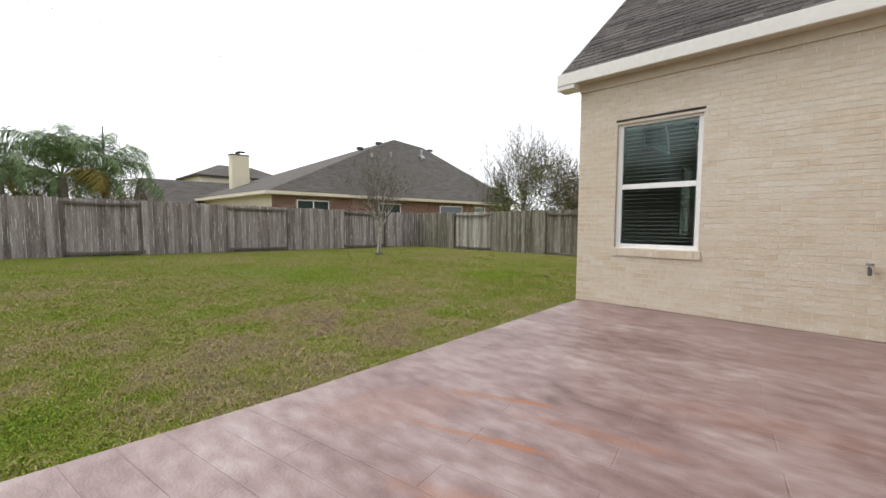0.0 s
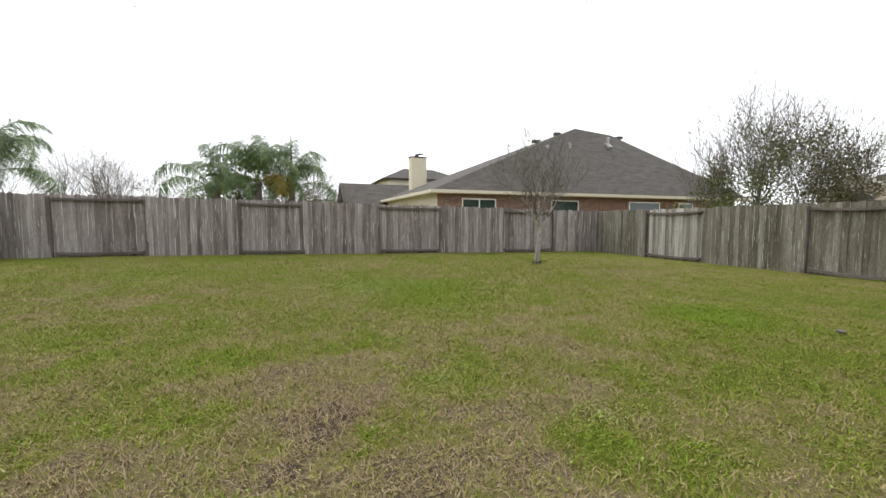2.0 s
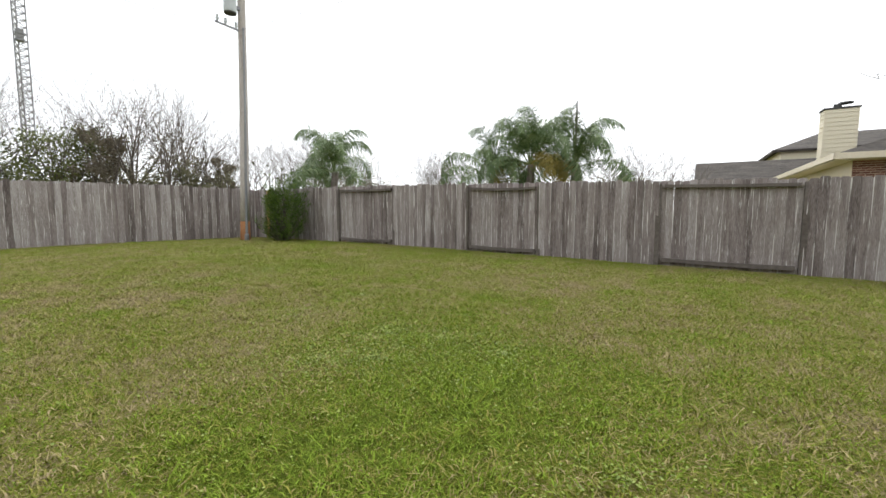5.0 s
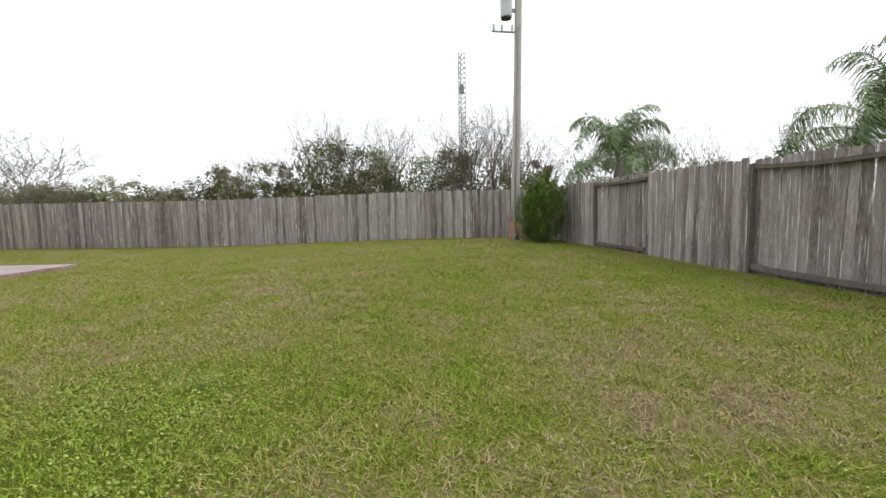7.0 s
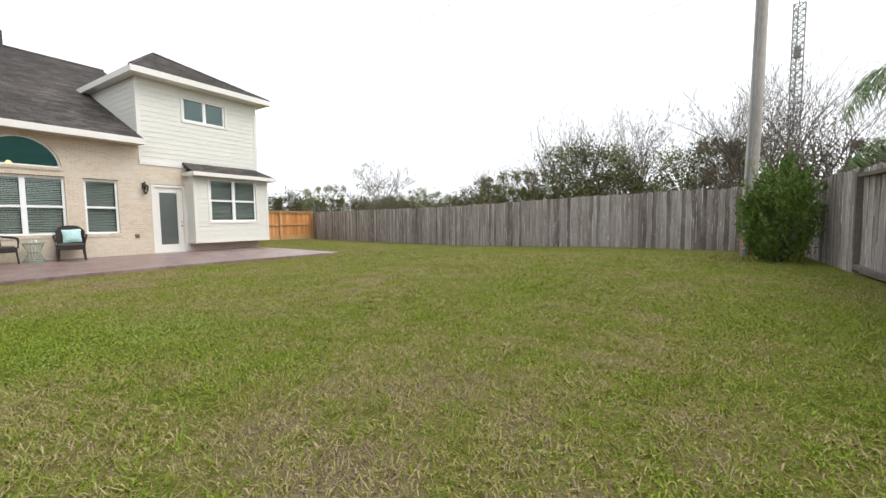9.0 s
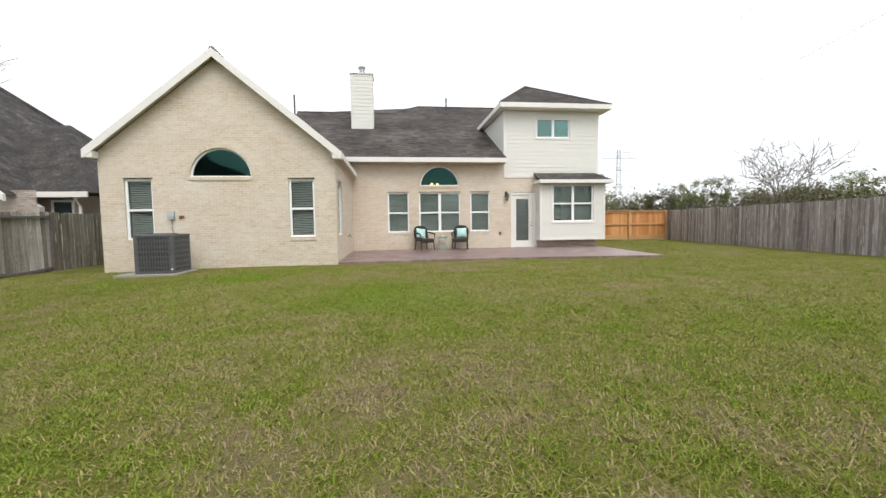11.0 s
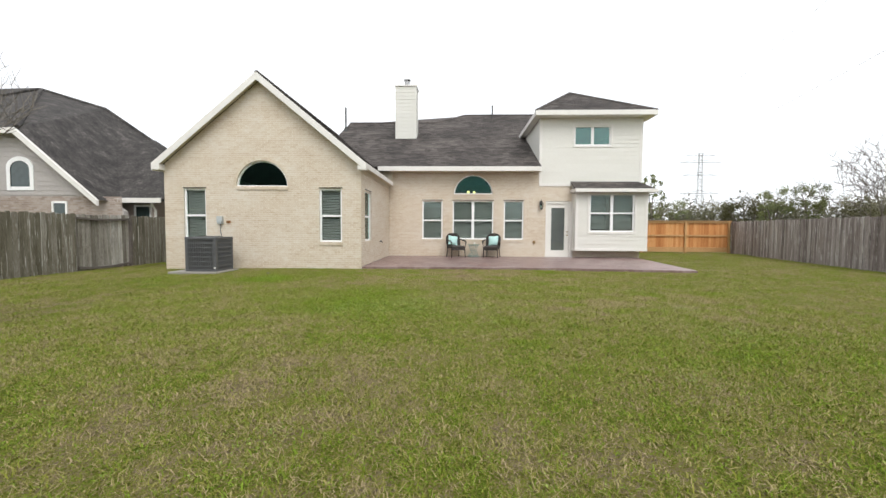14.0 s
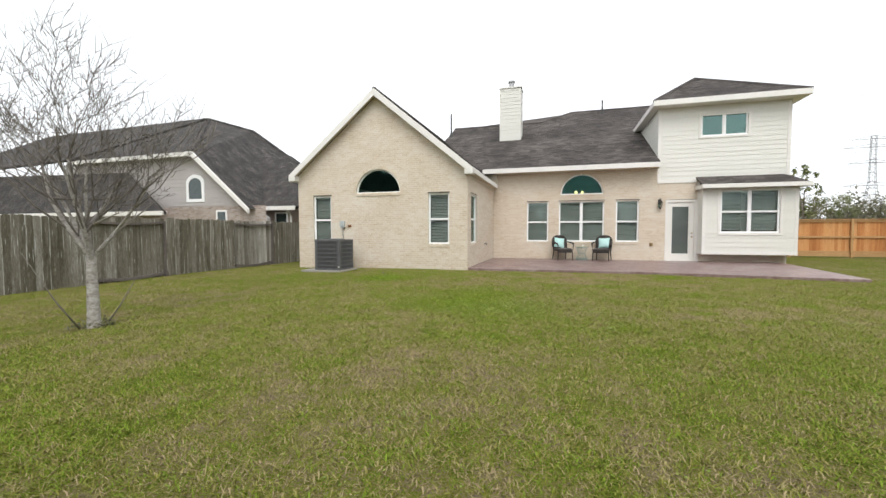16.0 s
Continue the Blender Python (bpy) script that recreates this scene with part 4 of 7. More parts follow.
def fence_run(name, label, start, end, bays, meshes, bay_meshes=None, height=1.80, side=1, sag=0.03, seed=0, lean=1.0, post_out=0.0, rail_mat=None, group="garden fence"):
    """A fence from start to end. bays: (from, to, 1 with rails showing or 2 with rails and paler boards) in metres along it; side: which hand the yard lies on."""
    s, e = Vector((*start, 0)), Vector((*end, 0))
    u = (e - s).normalized()
    yard = Vector((-u.y, u.x, 0)) * side
    rng = random.Random(seed)
    rail_mat = rail_mat or M_CEDAR_DARK
    f = thing(name, label, "fence", group=group, at=(s.x, s.y, ground_z(s.x, s.y)))
    turn = math.degrees(math.atan2(u.y, u.x))
    for k, (b0, b1, rails) in enumerate(bays):
        face = 0.045 if not rails else -0.045
        for edge in (b0, b1) if rails else ():
            p = s + u * edge
            z = float(ground_z(p.x, p.y))
            post = Geo().obox(Matrix.Translation((p.x, p.y, z + 0.82)) @ pose(0, 0, 0, rng.uniform(-0.5, 0.5), rng.uniform(-0.5, 0.5), turn), 0.085, 0.105, 1.76)
            part("post", post, rail_mat, f)
        if rails:
            for hgt, big in ((height - 0.15, 0.06), (0.12, 0.075)):
                dip = rng.uniform(0.3, 1.6) * sag
                n = 8
                q = []
                for i in range(n + 1):
                    t = b0 + 0.1 + (b1 - b0 - 0.2) * i / n
                    p = s + u * t
                    z = float(ground_z(p.x, p.y)) + hgt - dip * math.sin(math.pi * (t - b0) / (b1 - b0))
                    q += [p + yard * dd + Vector((0, 0, z + hh)) for dd, hh in ((-0.034, -big / 2), (-0.034, big / 2), (0.062, big / 2), (0.062, -big / 2))]
                fs = [(4 * i + k, 4 * i + 4 + k, 4 * i + 4 + (k + 1) % 4, 4 * i + (k + 1) % 4) for i in range(n) for k in range(4)]
                part("rail", Geo().add(q, fs + [(0, 1, 2, 3), (4 * n + 3, 4 * n + 2, 4 * n + 1, 4 * n)]), rail_mat, f)
        n = max(1, round((b1 - b0) / 0.141))
        for i in range(n):
            x = b0 + (b1 - b0) * (i + 0.5) / n + rng.uniform(-0.002, 0.002)
            p = s + u * x + yard * (face + rng.uniform(-0.006, 0.006))
            z = float(ground_z(p.x, p.y))
            sc = (height - 0.02 + rng.uniform(-0.022, 0.022)) / 1.76
            piece("picket", rng.choice(bay_meshes if rails == 2 else meshes), Matrix.Translation((p.x, p.y, z - 0.01)) @ pose(0, 0, 0, rng.uniform(-0.7, 0.7) * lean, rng.uniform(-0.28, 0.28) * lean, turn + rng.uniform(-1.5, 1.5)) @ Matrix.Diagonal((1, 1, sc, 1)), f)
    return f


XF = -15.32
CS, CN = (XF, -7.7), (XF, 15.6)
fence_run("back_fence", "weathered grey cedar fence along the back of the yard", CS, CN,
          [(a + 7.7, b + 7.7, r) for a, b, r in ((-7.7, -6.0, 0), (-6.0, -3.3, 0), (-3.3, -1.03, 1), (-1.03, 1.39, 0), (1.39, 3.36, 1), (3.36, 5.9, 0), (5.9, 8.26, 1), (8.26, 10.87, 0), (10.87, 13.3, 1), (13.3, 15.6, 0))],
          PICKETS, side=-1, seed=4)
CE = (9.0, -12.4)
side_len = math.hypot(CE[0] - CS[0], CE[1] - CS[1])
fence_run("side_fence", "weathered grey cedar fence along the side of the yard", CS, CE, [(i * side_len / 10, (i + 1) * side_len / 10, 0) for i in range(10)], PICKETS, side=1, seed=9, height=1.84)
nx = lambda x: x - XF
fence_run("north_fence", "mossy weathered cedar fence towards the neighbour's house", CN, (6.0, 14.7), [(nx(a) , nx(b), r) for a, b, r in ((-15.3, -14.0, 0), (-14.0, -12.6, 0), (-12.6, -10.2, 2), (-10.2, -7.4, 0), (-7.4, -5.35, 1), (-5.35, -2.83, 0), (-2.83, -0.80, 2), (-0.80, 1.5, 0), (1.5, 5.9, 0))],
          PICKETS_MOSS, PICKETS_PALE, side=-1, seed=14, sag=0.05)

# new cedar fence behind the house: boards framed by rails
NEW_BOARDS = [picket_mesh(0.14, 1.62, 51 + i, M_CEDAR_NEW) for i in range(4)]
nf = thing("cedar_fence", "new orange cedar fence with a cap rail", "fence", group="garden fence", at=(9.0, -9.0, 0))
M_NEW_RAIL = material("new_cedar_rail", [(0.42, 0.24, 0.10), (0.55, 0.34, 0.16)], 0.8, (1, 12), 0.2, 40)
yy = -4.9
rng = random.Random(5)
while yy > -12.3:
    piece("board", rng.choice(NEW_BOARDS), Matrix.Translation((9.03, yy, 0.12)) @ pose(0, 0, 0, 0, rng.uniform(-0.3, 0.3), 90), nf)
    yy -= 0.143
for z, h, t in ((1.76, 0.035, 0.14), (1.68, 0.09, 0.04), (0.92, 0.09, 0.04), (0.06, 0.16, 0.04), (0.2, 0.09, 0.04)):
    part("cap_rail" if t > 0.1 else "rail", Geo().box(8.98 - t / 2, -12.35, z - h / 2, 8.98 + t / 2, -4.8, z + h / 2), M_NEW_RAIL, nf, bevel=0.003)
for y in (-4.9, -7.3, -9.75, -12.2):
    part("post", Geo().box(8.90, y - 0.045, -0.1, 8.98, y + 0.045, 1.74), M_NEW_RAIL, nf, bevel=0.003)


# ---- neighbouring houses ----
M_RED_BRICK = material("dark_red_brick", [(0.13, 0.06, 0.045), (0.21, 0.10, 0.075), (0.27, 0.15, 0.12)], 0.9, (2, 30), 0.3, 60, random_by="island", spread=0.35)
M_TAN_TRIM = material("tan_fascia_paint", [(0.62, 0.55, 0.42), (0.70, 0.63, 0.50)], 0.6, (1, 12))
M_GREY_SIDING = material("grey_lap_siding_paint", [(0.40, 0.37, 0.35), (0.48, 0.45, 0.43)], 0.7, (0.8, 15), random_by="island", spread=0.12)
M_TAN_BRICK = material("tan_grey_brick", [(0.30, 0.24, 0.20), (0.40, 0.33, 0.28), (0.46, 0.40, 0.36)], 0.9, (2, 30), 0.3, 60, random_by="island", spread=0.35)
M_CREAM = material("cream_chimney_siding", [(0.66, 0.60, 0.44), (0.74, 0.68, 0.52)], 0.6, (1, 15), random_by="island", spread=0.1)
M_METAL = material("galvanised_metal", [(0.30, 0.30, 0.30), (0.45, 0.45, 0.45)], 0.45, (3, 30), metal=0.8)


def bricks_on(house, face, a0, a1, z0, z1, mat, name="brickwork"):
    """Courses of bricks on a far wall, joined."""
    g = Geo()
    z, r = z0, 0
    while z < z1 - 0.02:
        a = a0 - (0.1 if r % 2 else 0)
        while a < a1:
            l, q = max(a + 0.005, a0), min(a + 0.198, a1)
            if q - l > 0.02:
                face.box(g, l, 0.0, z + 0.005, q, 0.008, min(z + 0.0625, z1))
            a += 0.203
        z += 0.0675
        r += 1
    return tagged(part(name, g, mat, house), kind="stuff")


def far_window(house, face, a0, a1, z0, z1, lights=1):
    w = Geo()
    f = 0.07
    for (p, q, r, s) in ((a0, z0, a1, z0 + f), (a0, z1 - f, a1, z1), (a0, z0 + f, a0 + f, z1 - f), (a1 - f, z0 + f, a1, z1 - f)):
        face.box(w, p, 0.0, q, r, 0.045, s)
    for k in range(1, lights):
        m = a0 + (a1 - a0) * k / lights
        face.box(w, m - f / 2, 0, z0 + f, m + f / 2, 0.045, z1 - f)
    win = part("window", w, M_VINYL, house)
    part("pane", face.box(Geo(), a0 + f, 0.009, z0 + f, a1 - f, 0.018, z1 - f), M_FAR_PANE, win)


M_FAR_PANE = material("far_window_pane", [(0.03, 0.045, 0.043), (0.05, 0.075, 0.07)], 0.05, (1, 6), spec=0.8)
EAST = lambda x: Face((x, 0, 0), (0, 1, 0), (1, 0, 0))

# low red-brick house behind the back fence
h = thing("brick_house", "single-storey red brick house with a brown hip roof", "house", at=(-30, 22, -0.1))
part("wall", Geo().box(-37.5, 10.7, -0.2, -22.6, 34.5, 2.72), M_TAN_TRIM, h, "red brick walls")
bricks_on(h, EAST(-22.6), 10.7, 34.5, 1.2, 2.72, M_RED_BRICK)
r = Geo()
E0, E1, ZE = -22.05, -38.0, 2.86
P, Q = (-30, 25.8, 9.0), (-30, 29.6, 8.72)
for poly in ([(E0, 10.2, ZE), (E0, 36, ZE), Q, P], [(E1, 10.2, ZE), (E0, 10.2, ZE), P], [(E0, 36, ZE), (E1, 36, ZE), Q], [(E1, 36, ZE), (E1, 10.2, ZE), P, Q]):
    r.slab(poly, 0.12)
part("roof", r, M_ROOF_FAR, h, "weathered brown shingle hip roof")
part("fascia", Geo().box(E0, 10.15, 2.70, E0 + 0.04, 36, 2.88).box(E1, 10.12, 2.70, E0 + 0.04, 10.16, 2.88), M_TAN_TRIM, h)
part("soffit", Geo().box(-22.6, 10.2, 2.68, E0, 36, 2.71).box(E1, 10.2, 2.68, -22.6, 10.7, 2.71), M_TAN_TRIM, h)
for a0, a1, n in ((12.2, 14.4, 2), (18.3, 20.4, 1), (24.6, 27.4, 1), (29.2, 30.6, 1)):
    far_window(h, EAST(-22.592), a0, a1, 1.35, 2.45, n)
for x, y, z in ((-26.9, 20.9, 6.15), (-27.4, 23.3, 6.6), (-27.6, 27.2, 7.3)):
    k = part("roof_vent", Geo().tube([(x, y, z - 0.3), (x, y, z + 0.45)], 0.09, 10), M_METAL, h)
    part("flashing", Geo().obox(Matrix.Translation((x + 0.1, y, z - 0.02)) @ pose(0, 0, 0, 0, 38, 0), 0.55, 0.5, 0.03), M_METAL, k)
    part("vent_cap", Geo().tube([(x, y, z + 0.45), (x, y, z + 0.62)], [0.15, 0.12], 10), M_METAL, k)
for y, z in ((21.9, 7.6), (24.0, 8.35), (30.6, 8.5)):
    part("ridge_vent", Geo().obox(Matrix.Translation((-30.0, y, z + 0.05)), 0.4, 0.5, 0.22), M_DARK, h)

# two-storey house with a chimney farther off
h = thing("chimney_house", "far two-storey house with grey roofs and a cream chimney", "house", at=(-40, 14, -0.1))
part("wall", Geo().box(-46, 11.8, -0.2, -40.4, 19.6, 5.3), M_CREAM, h)
r = Geo()
for poly in ([(-40, 11.3, 5.3), (-40, 20.2, 5.3), (-43.2, 17.4, 6.65), (-43.2, 14.2, 6.65)], [(-46.5, 11.3, 5.3), (-40, 11.3, 5.3), (-43.2, 14.2, 6.65)], [(-40, 20.2, 5.3), (-46.5, 20.2, 5.3), (-43.2, 17.4, 6.65)], [(-46.5, 20.2, 5.3), (-46.5, 11.3, 5.3), (-43.2, 14.2, 6.65), (-43.2, 17.4, 6.65)]):
    r.slab(poly, 0.15)
r.slab([(-35.0, 7.0, 2.4), (-35.0, 16.5, 2.4), (-38.5, 16.5, 4.5), (-38.5, 7.0, 4.5)], 0.15)
r.slab([(-38.5, 7.0, 4.5), (-38.5, 16.5, 4.5), (-42.0, 16.5, 2.4), (-42.0, 7.0, 2.4)], 0.15)
part("roof", r, M_ROOF_FAR, h)
part("lower_wall", Geo().box(-41.5, 7.2, -0.2, -35.5, 16.3, 2.4), M_TAN_BRICK, h)
ch = part("chimney", Geo().box(-34.77, 12.45, 1.5, -34.01, 13.72, 6.445), M_CREAM, h, "cream lap-sided chimney")
z = 1.5
while z < 6.35:
    part("board", Geo().box(-34.8, 12.42, z, -33.98, 13.75, z + 0.19), M_CREAM, ch)
    z += 0.215
part("chimney_base", Geo().box(-34.8, 12.42, -0.2, -33.98, 13.75, 1.5), M_CREAM, ch)
part("chimney_cap", Geo().box(-34.85, 12.37, z, -33.93, 13.8, z + 0.07).tube([(-34.4, 13.0, z), (-34.4, 13.0, z + 0.3)], 0.16, 10).tube([(-34.4, 13.3, z + 0.3), (-34.4, 13.3, z + 0.36)], 0.3, 10), M_DARK, ch)

# grey house beyond the north fence
h = thing("grey_house", "grey sided house with a steep dark shingle roof", "house", at=(4, 20, -0.2))
fw = WEST(0.0)
part("wall", Geo().slab([(0.0, 29, -0.3), (0.0, 15.9, -0.3), (0.0, 15.9, 1.85), (0.0, 16.9, 2.45), (0.0, 19.6, 4.72), (0.0, 27.5, 4.68), (0.0, 29, 3.4)], 0.2), M_GREY_SIDING, h)
s = Geo()
z = 2.42
while z < 4.6:
    lo = 16.95 + (z - 2.42) * 1.17
    fw.box(s, -28.4, 0.0, z, -lo, 0.02, z + 0.165)
    z += 0.18
tagged(part("lap_siding", s, M_GREY_SIDING, h), kind="stuff")
bricks_on(h, fw, -28.9, -15.95, 0.9, 2.40, M_TAN_BRICK)
part("rake_trim", Geo().slab([(-0.32, 16.55, 2.02), (-0.32, 16.55, 2.22), (-0.32, 19.6, 4.86), (-0.32, 27.6, 4.80), (-0.32, 27.6, 4.62), (-0.32, 19.65, 4.66)][::-1], 0.10), M_TRIM, h, "white rake and eave boards")
r = Geo()
A, B, C = (6, 25.2, 8.4), (6, 21.8, 7.38), (6, 18.7, 5.3)
for poly in ([(-0.3, 16.55, 2.22), (-0.3, 19.6, 4.86), (-0.3, 27.6, 4.80), A, B, C, (6, 15.2, 2.4)],):
    base = [Vector(q) for q in poly]
    r.add(base, [(0, 1, 4), (1, 2, 3), (1, 3, 4), (0, 4, 5), (0, 5, 6)])
r.slab([(-0.3, 27.6, 4.8), (-0.3, 40, 4.4), (6, 40, 8.2), A], 0.1)
r.slab([A, (6, 40, 8.2), (14, 40, 3), (14, 15, 3), (6, 15.2, 2.4), C, B], 0.1)
M_ROOF_DARK = material("streaked_dark_shingle", [(0.014, 0.013, 0.012), (0.034, 0.031, 0.029), (0.060, 0.054, 0.050), (0.14, 0.128, 0.117)], 0.95, (1.4, 8), 0.6, 25, stretch=(2.2, 1.4, 0.6))
part("roof", r, M_ROOF_DARK, h, "streaked dark shingle roof")
for p, q in (((-0.3, 19.6, 4.9), A), (A, B), (B, C)):
    part("hip_cap", Geo().tube([p, q], 0.10, 6), M_ROOF_DARK, h)
r = Geo()
r.slab([(-1.3, 20.3, 2.12), (-1.3, 34, 2.12), (-0.1, 34, 4.3), (-0.1, 23.9, 4.12)][::-1], 0.1)
r.slab([(-1.3, 20.3, 2.12), (-0.1, 23.9, 4.12), (-0.1, 21.5, 2.12)][::-1], 0.1)
part("lower_roof", r, M_ROOF_DARK, h, "dark lower hip roof")
part("lower_eave", Geo().box(-1.34, 20.25, 1.95, -1.28, 34, 2.14), M_TRIM, h)
part("lower_wall", Geo().box(-1.0, 21.2, -0.3, 0, 33.5, 2.05), M_TAN_BRICK, h)
r = Geo().slab([(0.4, 14.75, 2.34), (0.4, 17.4, 2.34), (4.05, 19.6, 5.34), (4.05, 17.66, 5.34)][::-1], 0.08)
r.slab([(0.4, 14.75, 2.34), (4.05, 17.66, 5.34), (8.0, 15.0, 2.5)][::-1], 0.08)
part("porch_roof", r, M_ROOF_DARK, h)
part("porch_eave", Geo().box(0.36, 14.75, 2.18, 0.42, 17.6, 2.36), M_TRIM, h)
fp = WEST(0.9)
part("porch_wall", Geo().box(0.9, 15.4, -0.3, 4.4, 18.0, 2.3), M_TAN_BRICK, h)
far_window(h, fp, -17.6, -16.7, 1.2, 2.12)
far_window(h, fp, -16.2, -15.5, 1.2, 2.12)
part("downpipe", Geo().tube([(0.45, 15.2, 2.2), (0.7, 15.2, 1.9), (0.7, 15.2, 0.1)], 0.045, 8), M_TRIM, h)
far_window(h, fw, -18.65, -18.05, 1.25, 2.2)
far_window(h, fw, -22.2, -21.6, 1.25, 2.2)
aw = Geo()
n = 14
pts = [(-20.35, 2.6), (-19.3, 2.6)] + [(-19.825 + 0.525 * math.cos(math.pi * k / n), 3.45 + 0.42 * math.sin(math.pi * k / n)) for k in range(n + 1)]
ring_o = [fw.at(a, 0.05, z) for a, z in pts]
ring_i = [fw.at(-19.825 + (a + 19.825) * 0.72, 0.05, 3.2 + (z - 3.2) * 0.76) for a, z in pts]
m = len(pts)
aw.add(ring_o + ring_i + [p + Vector((0.05, 0, 0)) for p in ring_o], [(k, (k + 1) % m, m + (k + 1) % m, m + k) for k in range(m)] + [(k, 2 * m + k, 2 * m + (k + 1) % m, (k + 1) % m) for k in range(m)])
win = part("arched_window", aw, M_VINYL, h)
part("pane", Geo().add([p + Vector((0.02, 0, 0)) for p in ring_i], [tuple(range(m))]), M_FAR_PANE, win)

# stone-fronted house seen past the north fence
h = thing("stone_house", "far pale stone house with a dark hip roof", "house", at=(-25, 64, 0))
part("wall", Geo().box(-29.5, 63.5, -0.3, -12, 75, 4.6), M_CREAM, h)
part("stone_gable", Geo().slab([(-31.2, 62.4, -0.3), (-24.6, 62.4, -0.3), (-24.6, 62.4, 4.4), (-27.9, 62.4, 6.4), (-31.2, 62.4, 4.4)], 1.0), M_TAN_BRICK, h)
part("gable_trim", Geo().slab([(-31.7, 62.35, 4.2), (-27.9, 62.35, 6.5), (-24.1, 62.35, 4.2), (-24.1, 62.35, 4.5), (-27.9, 62.35, 6.85), (-31.7, 62.35, 4.5)], 0.2), M_TRIM, h)
# flat dark panel on the gable stands for the arch's shaded hollow
ar = Geo()
q = [(-28.9, 62.38, 2.6), (-26.0, 62.38, 2.6)] + [(-27.45 + 1.45 * math.cos(math.pi * k / 10), 62.38, 3.3 + 1.0 * math.sin(math.pi * k / 10)) for k in range(11)]
ar.slab(q, 0.05)
part("archway", ar, M_DARK, h)
r = Geo()
for poly in ([(-30, 63, 4.5), (-11, 63, 4.5), (-17, 69, 9.0), (-23, 69, 9.0)], [(-30, 76, 4.5), (-30, 63, 4.5), (-23, 69, 9.0)], [(-11, 63, 4.5), (-11, 76, 4.5), (-17, 69, 9.0)]):
    r.slab(poly, 0.2)
part("roof", r, M_ROOF_FAR, h)
for a in (-22.5, -20.0):
    far_window(h, SOUTH(63.49), a, a + 1.4, 3.0, 4.2)


# ---- trees, palms and shrubs ----
M_BARK_PALE = material("pale_mottled_bark", [(0.14, 0.12, 0.10), (0.28, 0.255, 0.225), (0.40, 0.38, 0.345), (0.52, 0.50, 0.46)], 0.95, (9, 30), 0.6, 50, stretch=(0.8, 0.8, 1.6))
M_TWIG = material("grey_brown_twigs", [(0.10, 0.088, 0.074), (0.20, 0.178, 0.15)], 0.95, (2, 20))
M_TWIG_FAR = material("far_winter_twigs", [(0.105, 0.09, 0.078), (0.20, 0.172, 0.15)], 0.95, (1, 8))
M_LEAF = material("dark_evergreen_leaves", [(0.07, 0.085, 0.027), (0.13, 0.15, 0.045), (0.20, 0.22, 0.08)], 0.6, (0.7, 7), random_by="island", spread=0.35)
M_LEAF_OLIVE = material("olive_winter_leaves", [(0.075, 0.075, 0.035), (0.12, 0.115, 0.055), (0.17, 0.155, 0.08)], 0.7, (0.7, 7), random_by="island", spread=0.35)
M_LEAF_BROWN = material("dry_brown_vines", [(0.16, 0.14, 0.105), (0.25, 0.215, 0.165), (0.34, 0.30, 0.235)], 0.8, (0.7, 7), random_by="island", spread=0.3)
# leaf colours greyed so that they hold the haze of distance
M_WOODS_FAR = material("hazed_far_woods", [(0.10, 0.098, 0.07), (0.16, 0.158, 0.115), (0.235, 0.225, 0.175)], 0.8, (0.5, 4), random_by="island", spread=0.35)
M_CONIFER = material("juniper_foliage", [(0.065, 0.12, 0.022), (0.135, 0.215, 0.042), (0.21, 0.30, 0.075)], 0.6, (2, 14), random_by="island", spread=0.35)
M_PALM = material("palm_leaflets", [(0.065, 0.115, 0.036), (0.13, 0.195, 0.068), (0.23, 0.29, 0.135)], 0.5, (0.8, 6), random_by="island", spread=0.3)
M_PALM_DRY = material("yellowed_palm_leaflets", [(0.20, 0.16, 0.03), (0.30, 0.24, 0.05)], 0.6, (1, 8), random_by="island", spread=0.25)
M_PALM_BARK = material("palm_trunk_bark", [(0.14, 0.12, 0.10), (0.25, 0.22, 0.19)], 0.95, (3, 20), 0.6, 20, stretch=(1, 1, 6))


def grow(rng, wood, twigs, p, d, r, length, level, top, spread, rise, thin, least):
    """One limb with side shoots, drawn as tapered tubes; thin limbs go to the twigs."""
    n = 3 if level < 2 else 2
    pts, rad = [p.copy()], [r]
    tips = []
    for i in range(n):
        d = (d + Vector((rng.gauss(0, 0.16), rng.gauss(0, 0.16), rng.gauss(rise, 0.10)))).normalized()
        p = p + d * (length / n)
        pts.append(p.copy())
        rad.append(r * (1 - 0.55 * (i + 1) / n))
        tips.append((p.copy(), d.copy(), rad[-1]))
    (twigs if r < thin else wood).tube(pts, rad, 7 if r > 0.05 else (4 if r > 0.012 else 3), cap=False)
    if level >= top:
        return
    for i, (q, dd, rr) in enumerate(tips):
        for _ in range(rng.choice((1, 2, 2)) if i < n - 1 else 2):
            side = Vector((rng.gauss(0, 1), rng.gauss(0, 1), rng.gauss(0.15, 0.5))).normalized()
            nd = (dd + side * spread * rng.uniform(0.6, 1.2)).normalized()
            grow(rng, wood, twigs, q, nd, max(rr * rng.uniform(0.5, 0.72), least), length * rng.uniform(0.5, 0.74), level + 1, top, spread, rise, thin, least)


